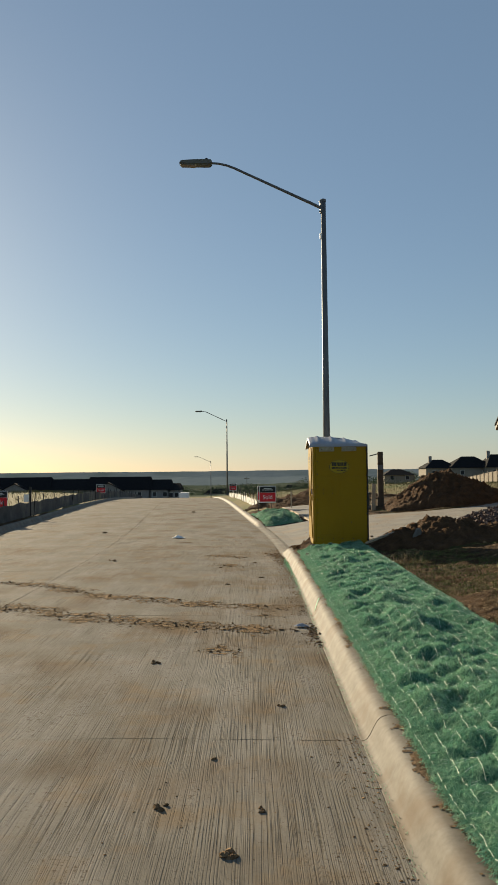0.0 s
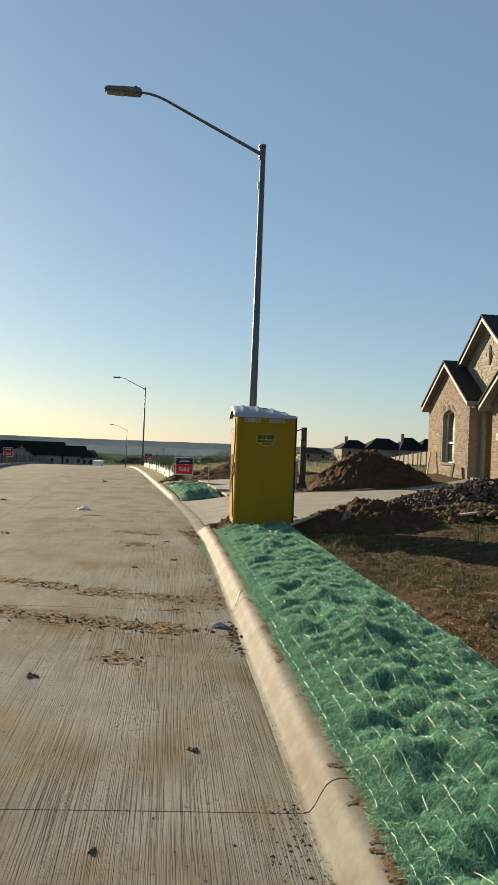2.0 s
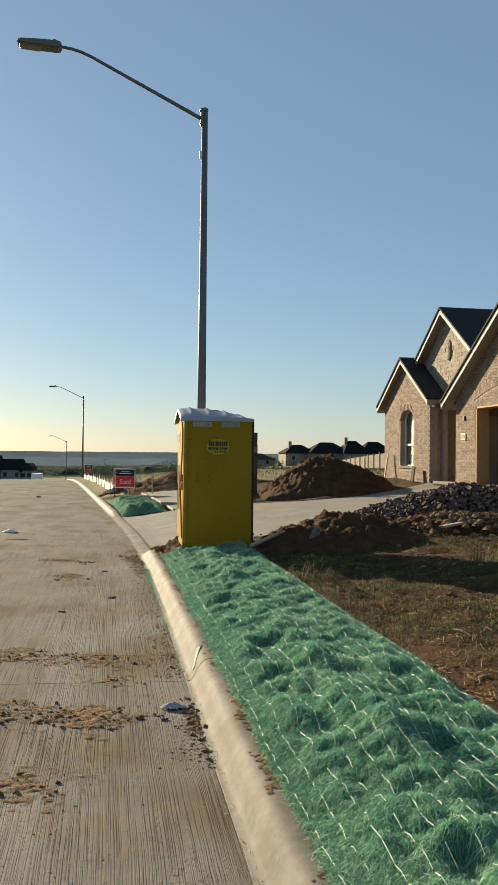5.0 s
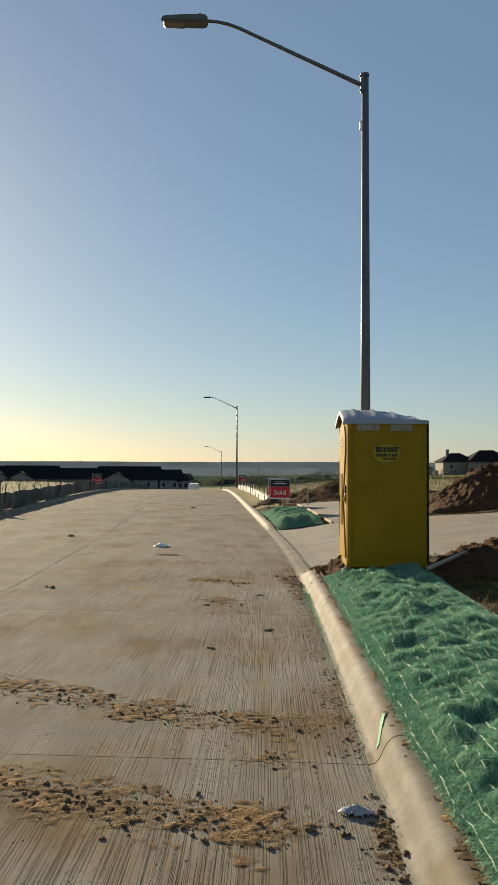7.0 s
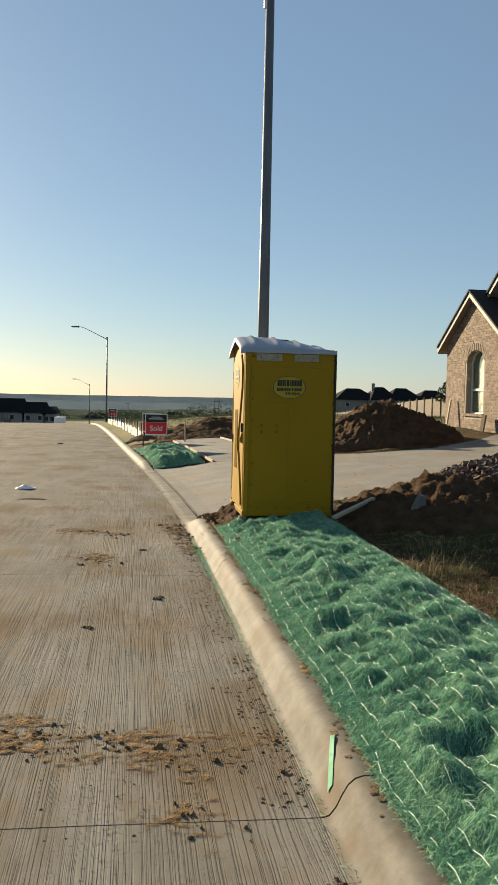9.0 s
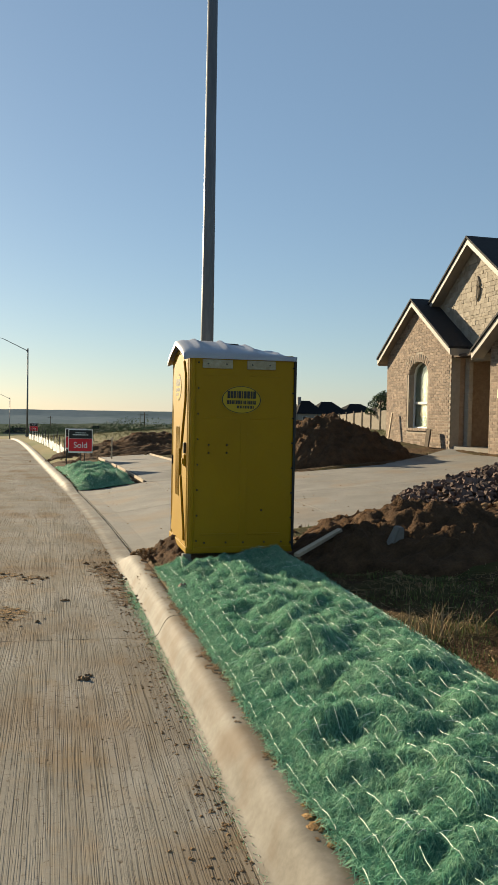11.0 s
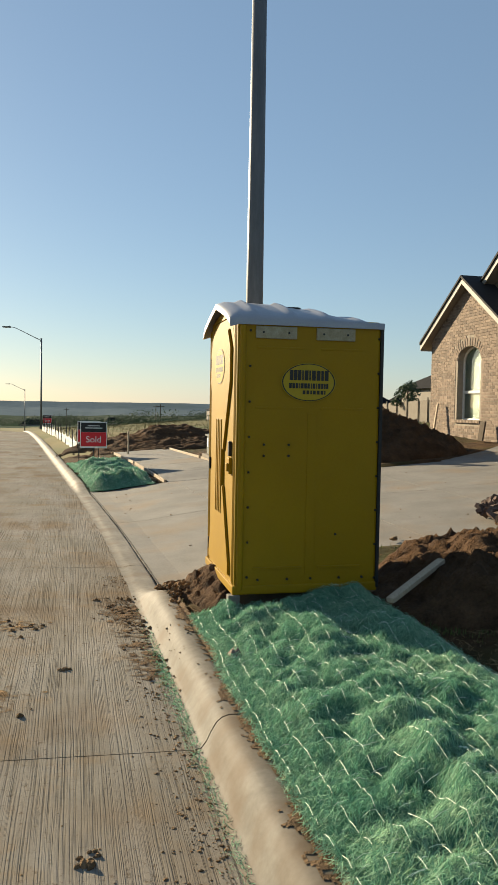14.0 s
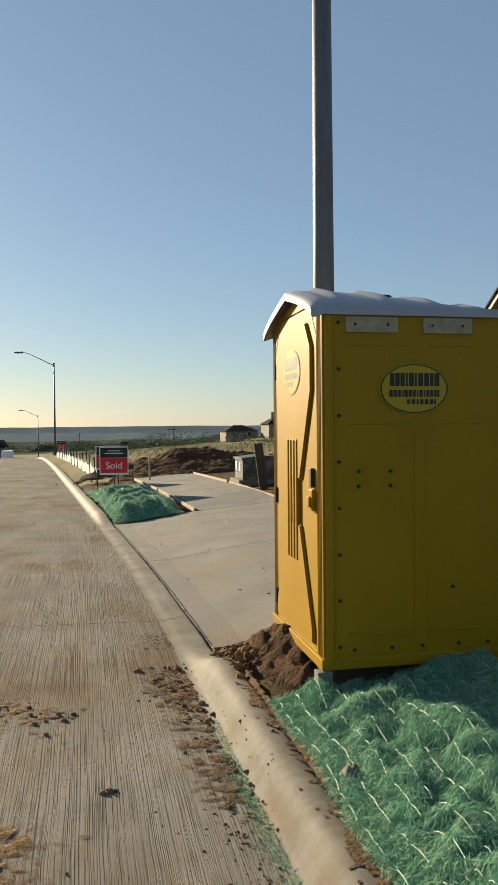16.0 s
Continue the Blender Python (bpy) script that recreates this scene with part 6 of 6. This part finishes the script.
def plank(name, a, b, w, h, label, cat="plank", material=None):
    """A board from a to b."""
    a, b = Vector(a), Vector(b)
    ln = (b - a).length
    bm = bm_new()
    block(bm, 0, ln, -w / 2, w / 2, 0, h, min(w, h) * 0.12)
    ob = link_mesh(name, bm, material or M_WOOD)
    d = (b - a).normalized()
    ob.matrix_world = Matrix.Translation(a) @ d.to_track_quat("X", "Z").to_matrix().to_4x4()
    return tagged(ob, label, cat)


for y0, y1 in ((26.5, 30.3), (30.5, 34.2)):
    for uu in (1.70, 3.30):
        xa, xb = kerb_x(y0) + uu, kerb_x(y1) + uu
        plank("form_board", (xa, y0, slab_z(xa + 0.05, y0) - 0.03), (xb, y1, slab_z(xb + 0.05, y1) - 0.03), 0.032, 0.065, "weathered form board along the new footpath", "form board")
plank("timber_stake", (1.72, 33.6, 0.2), (1.72, 33.62, 0.95), 0.045, 0.045, "pale timber stake at the footpath's end", "stake")
plank("plank", (2.30, 16.20, 0.36), (2.92, 16.70, 0.52), 0.06, 0.035, "grey plank lying on the soil beside the toilet")
plank("plank", (5.4, 16.3, 0.62), (6.3, 16.9, 0.68), 0.10, 0.035, "pale offcut lying on the soil heap")
plank("pale_stick", (5.65, 27.2, 1.02), (6.15, 27.5, 1.30), 0.05, 0.03, "pale stick stuck in the dirt mound", "stick")
plank("pale_stick", (5.0, 11.0, 0.50), (6.1, 11.3, 0.58), 0.05, 0.04, "thin pale pole lying on the grass", "stick")

bm = bm_new()
vs = block(bm, -0.20, 0.16, -0.10, 0.12, -0.1, 0.27)
for q in vs[4:]:
    q.co.x *= 0.35
    q.co.y *= 0.6
bmesh.ops.bevel(bm, geom=bm.edges[:], offset=0.015, segments=2, affect="EDGES")
CB = link_mesh("concrete_lump", bm, M_SLAB)
CB.location, CB.rotation_euler, CB.scale = (3.25, 16.08, 0.42), (0.2, 0.1, 0.4), (0.6, 0.6, 0.9)
tagged(CB, "grey lump of set concrete half buried in soil", "concrete lump")
vv, fc = [], []
lump(vv, fc, RND, 1.13, 15.75, blanket_z(1.16, 15.75) - 0.03, 0.06, 1.2, 16)
tagged(data_part("round_stone", vv, fc, M_SLAB, smooth=True), "rounded stone at the blanket's edge", "stone")


def drive_joint():
    """The ragged dark line between kerb and driveway."""
    v, f = [], []
    for i in range(156):
        y = 18.5 + 0.05 * i
        x, half = kerb_x(y) + 0.262 + 0.005 * rough(i, 0, 0.3, 2.0), 0.009 + 0.006 * rough(i, 0, 0.6, 6.0)
        v += [(x - half, y, slab_z(x, y) + 0.005), (x + half, y, slab_z(x + half, y) + 0.005)]
        if i:
            f.append((2 * i - 2, 2 * i - 1, 2 * i + 1, 2 * i))
    tagged(data_part("joint_filler", v, f, M_WIRE), "dark filler and dirt in the joint along the driveway", "joint filler")


drive_joint()


# ---- weeds, grass and straw on the lot ----
def blades(name, count, spot, hmin, hmax, wide, material, label, cat, seed, lean=0.5):
    rnd = random.Random(seed)
    v, f = [], []
    made = 0
    while made < count:
        p = spot(rnd)
        made += 1
        if p is None:
            continue
        x, y = p
        z = ground_z(x, y) + (lot_bump(x, y) if y < 36 and x > 0 else 0.0) - 0.03
        h = rnd.uniform(hmin, hmax)
        a = rnd.uniform(0, 6.28)
        l = rnd.uniform(0, lean) * h
        k = len(v)
        ox, oy = wide * math.cos(a + 1.57), wide * math.sin(a + 1.57)
        v += [(x - ox, y - oy, z), (x + ox, y + oy, z), (x + ox * 0.7 + 0.4 * l * math.cos(a), y + oy * 0.7 + 0.4 * l * math.sin(a), z + h * 0.6), (x - ox * 0.7 + 0.4 * l * math.cos(a), y - oy * 0.7 + 0.4 * l * math.sin(a), z + h * 0.6), (x + l * math.cos(a), y + l * math.sin(a), z + h)]
        f += [(k, k + 1, k + 2, k + 3), (k + 3, k + 2, k + 4)]
    return tagged(data_part(name, v, f, material), label, cat, kind="stuff")


def lot_spot(low, high, s, seed):
    def pick(rnd):
        x, y = 2.3 + 7.8 * rnd.random() ** 1.2, rnd.uniform(4.0, 18.5)
        q = rough(x, y, s, seed) + 0.4 * rough(x, y, s * 4, seed)
        return (x, y) if low < q < high else None
    return pick


blades("grass", 120000, lot_spot(-0.06, 9, 0.55, 3.0), 0.015, 0.06, 0.0025, M_GRASS, "patches of short green grass on the lot", "grass", 6)
blades("dry_grass", 60000, lot_spot(-0.5, 0.3, 0.8, 9.0), 0.008, 0.03, 0.0025, M_STRAW, "dead straw-coloured grass on the lot", "grass", 7, 3.5)


def lying_stems():
    """Dead grass stems trodden flat among the clods."""
    rnd = random.Random(44)
    v, f = [], []
    for _ in range(26000):
        x, y = 2.35 + 7.0 * rnd.random() ** 1.5, rnd.uniform(4.0, 17.5)
        if rough(x, y, 0.5, 71.0) + 0.9 * rough(x, y, 2.6, 73.0) < rnd.uniform(-0.5, 0.5):
            continue
        a, ln, wd = rnd.gauss(0.6, 1.0), rnd.uniform(0.03, 0.13), rnd.uniform(0.0008, 0.0017)
        dx, dy = math.cos(a), math.sin(a)
        k = len(v)
        for q in (-0.5, 0.5):
            px, py = x + q * ln * dx, y + q * ln * dy
            z = ground_z(px, py) + lot_bump(px, py) - 0.016 + rnd.uniform(0, 0.014)
            v += [(px - wd * dy, py + wd * dx, z), (px + wd * dy, py - wd * dx, z + 0.002)]
        f.append((k, k + 1, k + 3, k + 2))
    tagged(data_part("straw_stems", v, f, M_STRAW), "dead straw stems lying on the lot", "straw", kind="stuff")


lying_stems()


def weed_spot(cx, cy, r):
    return lambda rnd: (cx + rnd.gauss(0, r), cy + rnd.gauss(0, r * 0.6))


blades("dry_weed", 60, weed_spot(2.95, 14.9, 0.16), 0.05, 0.13, 0.003, M_STRAW, "tuft of dry brown weeds beside the blanket", "weeds", 8, 1.2)
blades("dry_weed", 170, weed_spot(2.52, 13.85, 0.20), 0.07, 0.24, 0.003, M_STRAW, "tuft of dry weeds beside the blanket", "weeds", 9, 1.3)
blades("dry_weed", 60, weed_spot(4.75, 13.6, 0.10), 0.12, 0.34, 0.003, M_GRASS, "lone green weed on the lot", "weeds", 10, 0.8)
blades("tall_meadow_grass", 45000, lambda rnd: ((lambda x, y: (x, y) if x > kerb_x(y) + 1.6 else None)(rnd.uniform(-3, 30), rnd.uniform(37, 95))), 0.05, 0.20, 0.007, M_MGRASS, "dry olive meadow grass beyond the lots", "grass", 11, 0.9)
blades("tall_meadow_grass", 16000, lambda rnd: ((lambda x, y: (x, y) if x < kerb_x(y) - ROAD_WIDE - 1.0 else None)(rnd.uniform(-45, -8), rnd.uniform(24, 100))), 0.08, 0.3, 0.012, M_MGRASS, "dry grass on the far lots", "grass", 12, 0.9)

# soil clods and stones strewn on the lot
vv, fc = [], []
for _ in range(2600):
    lx, ly = 2.5 + 7 * RND.random(), RND.uniform(4.5, 19.0)
    if rough(lx, ly, 0.8, 33.0) < -0.05:
        continue
    lump(vv, fc, RND, lx, ly, ground_z(lx, ly) + lot_bump(lx, ly) - 0.03, RND.choice((0.008, 0.012, 0.015, 0.02, 0.03, 0.05)), 0.7, 6)
tagged(data_part("soil_clods", vv, fc, M_CLOD), "crumbled soil strewn over the lot", "soil", kind="stuff")
vv, fc = [], []
for hx, hy, hr, hn in ((3.75, 16.75, 1.1, 260), (5.9, 17.3, 1.4, 260), (1.30, 17.75, 0.55, 420), (3.2, 36.6, 2.6, 300)):
    for _ in range(hn):
        lx, ly = hx + RND.gauss(0, hr * 0.5), hy + RND.gauss(0, hr * 0.4)
        d = math.hypot(lx - hx, ly - hy) / hr
        lump(vv, fc, RND, lx, ly, ground_z(lx, ly) + (0.22 if hr > 0.6 else 0.10) * max(0, 1 - d), RND.uniform(0.02, 0.09) * (1.0 if hr > 0.6 else 0.45), 0.8, 6)
tagged(data_part("heap_clods", vv, fc, M_CLOD), "dark clods on the soil heaps", "soil", kind="stuff")


# ---- wooden fence, far houses, trees ----
def build_fence():
    pts = [(21.5, 44.0), (22.6, 60.0), (24.5, 78.0), (29.5, 125.0), (34.5, 178.0)]
    t = base("wooden_fence", (22.6, 60.0, ground_z(22.6, 60)), "long weathered cedar privacy fence behind the lots", "fence")
    verts, faces = [], []
    n = 0
    board = bm_new()
    block(board, -0.01, 0.01, -0.066, 0.066, 0.0, 1.8)
    me = bpy.data.meshes.new("picket")
    board.to_mesh(me)
    board.free()
    me.materials.append(M_FENCE)
    rnd = random.Random(2)
    for (ax, ay), (bx, by) in zip(pts, pts[1:]):
        ln = math.dist((ax, ay), (bx, by))
        turn = math.atan2(by - ay, bx - ax) - math.pi / 2
        k = int(ln / 0.14)
        for i in range(k):
            s = i / k
            x, y = ax + (bx - ax) * s, ay + (by - ay) * s
            z = ground_z(x, y) + rnd.uniform(-0.02, 0.02) - 0.32
            if 58 < y < 78 and n < 300:
                ob = new("picket", me)
                ob.parent = t
                ob.matrix_parent_inverse = t.matrix_world.inverted()
                ob.matrix_basis = pose(x, y, z, 0, 0, math.degrees(turn))
                n += 1
            else:
                q = len(verts)
                dx, dy = 0.066 * (bx - ax) / ln, 0.066 * (by - ay) / ln
                h = 1.8 + rnd.uniform(-0.02, 0.02)
                verts += [(x + sx * dx + o * 0.02, y + sx * dy, z + hz) for o in (0, 1) for hz in (0, h) for sx in (-1, 1)]
                faces += [tuple(q + c for c in fc2) for fc2 in ((0, 1, 3, 2), (5, 4, 6, 7), (2, 3, 7, 6), (0, 2, 6, 4), (1, 5, 7, 3))]
            if i % 17 == 0:
                bm = bm_new()
                block(bm, x - 0.10, x - 0.03, y - 0.035, y + 0.035, z - 0.3, z + 1.95)
                part("fence_post", bm, M_FENCE, t)
    tagged(data_part("pickets", verts, faces, M_FENCE, t), kind="stuff")


build_fence()


def far_house(x, y, w, d, wall, rise, material, label, hip=0.35, chimney=False, front_gable=None, group="far houses", sink=0.0, along="x"):
    z = ground_z(x, y) - sink
    t = base("house", (x, y, z), label, "house", group)
    bm = bm_new()
    block(bm, x - w / 2, x + w / 2, y - d / 2, y + d / 2, z - 0.6, z + wall)
    part("wall", bm, material, t)
    o = 0.4
    bm = bm_new()
    e = [bm.verts.new(p) for p in ((x - w / 2 - o, y - d / 2 - o, z + wall), (x + w / 2 + o, y - d / 2 - o, z + wall), (x + w / 2 + o, y + d / 2 + o, z + wall), (x - w / 2 - o, y + d / 2 + o, z + wall))]
    if along == "x":
        a, b = bm.verts.new((x - w / 2 + hip * w / 2, y, z + wall + rise)), bm.verts.new((x + w / 2 - hip * w / 2, y, z + wall + rise))
        fl = ((e[0], e[1], b, a), (e[1], e[2], b), (e[2], e[3], a, b), (e[3], e[0], a))
    else:
        a, b = bm.verts.new((x, y - d / 2 + hip * d / 2, z + wall + rise)), bm.verts.new((x, y + d / 2 - hip * d / 2, z + wall + rise))
        fl = ((e[0], e[1], a), (e[1], e[2], b, a), (e[2], e[3], b), (e[3], e[0], a, b))
    for q in fl:
        bm.faces.new(q)
    bm.faces.new(e[::-1])
    roof = part("roof", bm, M_ROOFD, t, "dark shingle roof")
    if front_gable:
        gx, gw, gr = front_gable
        bm = bm_new()
        prism(bm, [(gx - gw / 2, z), (gx + gw / 2, z), (gx + gw / 2, z + wall), (gx, z + wall + gr), (gx - gw / 2, z + wall)], 1, y - d / 2 - 1.2, y - d / 2)
        part("front_gable", bm, material, t)
        for sgn in (-1, 1):
            bm = bm_new()
            prism(bm, [(gx, z + wall + gr + 0.12), (gx + sgn * (gw / 2 + 0.3), z + wall - 0.05), (gx + sgn * (gw / 2 + 0.3), z + wall - 0.2), (gx, z + wall + gr - 0.05)], 1, y - d / 2 - 1.5, y)
            part("gable_roof", bm, M_ROOFD, t)
    if chimney:
        bm = bm_new()
        block(bm, x - w * 0.3, x - w * 0.3 + 0.8, y - 0.4, y + 0.4, z + wall, z + wall + rise + 0.9, 0.03)
        part("chimney", bm, M_GWALL, roof)
    k = max(2, int(w / 4.5))
    for i in range(k):
        wx = x - w / 2 + w * (i + 0.5) / k
        bm = bm_new()
        yf = y - d / 2
        block(bm, wx - 0.5, wx + 0.5, yf - 0.04, yf + 0.02, z + 0.95, z + 2.1, 0.01)
        wdw = part("window", bm, M_FRAME, t, "white-framed window")
        bm = bm_new()
        block(bm, wx - 0.43, wx + 0.43, yf - 0.05, yf - 0.04, z + 1.02, z + 2.03)
        part("pane", bm, M_BLACK, wdw, "dark pane")
    return t


# the row at the foot of the hill, beyond the cross street
for hx, hw, hr, fg in ((-68, 17, 3.0, (-61, 6.5, 1.7)), (-54.5, 13.5, 3.1, (-55.5, 6.5, 1.6)), (-44, 10.0, 2.6, None), (-31.5, 15.5, 3.1, (-33.5, 6.5, 1.7)), (-21.6, 5.0, 2.4, None), (-18.3, 2.6, 1.6, None)):
    far_house(hx, 192.0, hw, 9.0, 2.6, hr, M_GWALL, "low grey house with a dark roof below the hill", 0.05, False, fg, "houses at the foot of the hill", sink=0.3)
# the street behind the fence
for hx, hy, hw, hd, wl, hr, ch in ((39.0, 214, 8, 9, 2.2, 1.6, False), (48.0, 205, 8, 9, 2.7, 2.2, True), (55.2, 203, 11, 10, 2.7, 2.9, False), (61.2, 200, 7, 10, 2.7, 3.3, True), (67.5, 202, 9, 10, 2.7, 3.2, False), (75.0, 201, 10, 10, 2.7, 2.8, False), (84.0, 203, 10, 10, 2.7, 3.0, False)):
    far_house(hx, hy, hw, hd, wl, hr, M_CWALL, "cream house with a dark hip roof behind the fence", 0.7, ch, None, "houses behind the fence", sink=0.1)
far_house(31.3, 68.0, 9.0, 9.0, 2.7, 2.3, M_CWALL, "cream house with a brown hip roof behind the fence", 0.8, False, None, "houses behind the fence")
# scattered roofs in the valley
HR = random.Random(15)
for i in range(24):
    hx, hy = HR.uniform(-30, 240), HR.uniform(430, 820)
    far_house(hx, hy, HR.uniform(11, 18), HR.uniform(9, 13), 2.8, HR.uniform(2.2, 3.2), HR.choice((M_CWALL, M_GWALL, M_GWALL)), "small house down in the valley", 0.4, False, None, "houses in the valley")

# white trailer parked at the foot of the hill
TR = base("white_trailer", (-12.6, 150.0, road_z(150)), "white box trailer parked at the foot of the hill", "trailer")
bm = bm_new()
block(bm, -13.4, -11.8, 148.0, 152.0, road_z(150) + 0.6, road_z(150) + 1.9, 0.06)
part("body", bm, M_WHITE, TR)
for wy in (149.2, 150.8):
    for wx in (-13.35, -11.95):
        bm = bm_new()
        tube(bm, [(wx, wy, road_z(150) + 0.35), (wx + 0.12, wy, road_z(150) + 0.35)], 0.34, 14)
        part("wheel", bm, M_BLACK, TR)


def leaf_cloud(verts, faces, rnd, x, y, z, rx, rz, count, size):
    for _ in range(count):
        a, b = rnd.uniform(0, 6.28), math.acos(rnd.uniform(-0.6, 1))
        r = rnd.uniform(0.55, 1.08)
        p = Vector((x + rx * r * math.sin(b) * math.cos(a), y + rx * r * math.sin(b) * math.sin(a), z + rz * r * math.cos(b)))
        d = Vector((rnd.gauss(0, 1), rnd.gauss(0, 1), rnd.gauss(0, 1))).normalized()
        e = d.orthogonal().normalized() * size * rnd.uniform(0.5, 1.2)
        k = len(verts)
        verts += [tuple(p - e), tuple(p + d * size * rnd.uniform(0.5, 1.3)), tuple(p + e)]
        faces.append((k, k + 1, k + 2))


def tree(x, y, tall, label, seed, leaves=1400):
    rnd = random.Random(seed)
    z = ground_z(x, y)
    t = base("tree", (x, y, z), label, "tree")
    bm = bm_new()
    tube(bm, [(x, y, z - 0.2), (x + 0.05, y, z + tall * 0.3), (x, y + 0.05, z + tall * 0.75)], [0.12, 0.08, 0.03], 8)
    part("trunk", bm, M_BARK, t)
    v, f = [], []
    for i in range(9):
        a = i * 2.4
        zz = z + tall * (0.35 + 0.06 * i)
        r = tall * (0.30 - 0.022 * i)
        ex, ey = x + r * math.cos(a), y + r * math.sin(a)
        bm = bm_new()
        tube(bm, [(x, y, zz - 0.15 * tall), (ex, ey, zz + 0.05 * tall)], [0.04, 0.012], 6)
        part("limb", bm, M_BARK, t)
        leaf_cloud(v, f, rnd, ex, ey, zz + 0.05 * tall, tall * 0.13, tall * 0.12, leaves // 9, tall * 0.035)
    data_part("crown", v, f, M_LEAF, t)


tree(23.3, 63.5, 3.0, "small dark evergreen tree behind the fence", 3)


def far_woods():
    rnd = random.Random(9)
    v, f = [], []
    for i in range(900):
        y = rnd.choice((rnd.uniform(225, 300), rnd.uniform(300, 700), rnd.uniform(500, 860)))
        x = rnd.uniform(-0.42, 0.55) * y
        if rough(x, y, 0.012, 5.0) < -0.05:
            continue
        r = rnd.uniform(1.1, 2.2) * (0.6 + y / 450)
        leaf_cloud(v, f, rnd, x, y, ground_z(x, y) + r * 0.55, r * 1.25, r * 0.85, 150, r * 0.11)
    tagged(data_part("far_woods", v, f, M_LEAF), "scattered dark scrub and trees across the valley", "woods", kind="stuff")
    v, f = [], []
    for i in range(70):
        y = rnd.uniform(60, 180)
        x = rnd.uniform(0.02, 0.26) * y
        if x - kerb_x(y) < 3:
            continue
        r = rnd.uniform(0.4, 1.0)
        leaf_cloud(v, f, rnd, x, y, ground_z(x, y) + r * 0.4, r * 1.4, r * 0.7, 160, r * 0.09)
    tagged(data_part("scrub", v, f, M_LEAF), "low green scrub on the meadow", "scrub", kind="stuff")


far_woods()


def utility_pole(x, y, tall):
    z = ground_z(x, y)
    t = base("utility_pole", (x, y, z), "thin dark utility pole in the valley", "utility pole", "utility poles in the valley")
    bm = bm_new()
    tube(bm, [(x, y, z - 0.3), (x, y, z + tall)], [0.16, 0.10], 8)
    part("post", bm, M_BARK, t)
    bm = bm_new()
    block(bm, x - 1.1, x + 1.1, y - 0.06, y + 0.06, z + tall - 0.8, z + tall - 0.65)
    part("crossarm", bm, M_BARK, t)


for ux, uy, uh in ((24.0, 230, 6.0), (30.0, 300, 8.0), (60.0, 340, 8.0), (-2.0, 340, 8.0)):
    utility_pole(ux, uy, uh)

build_bricks()
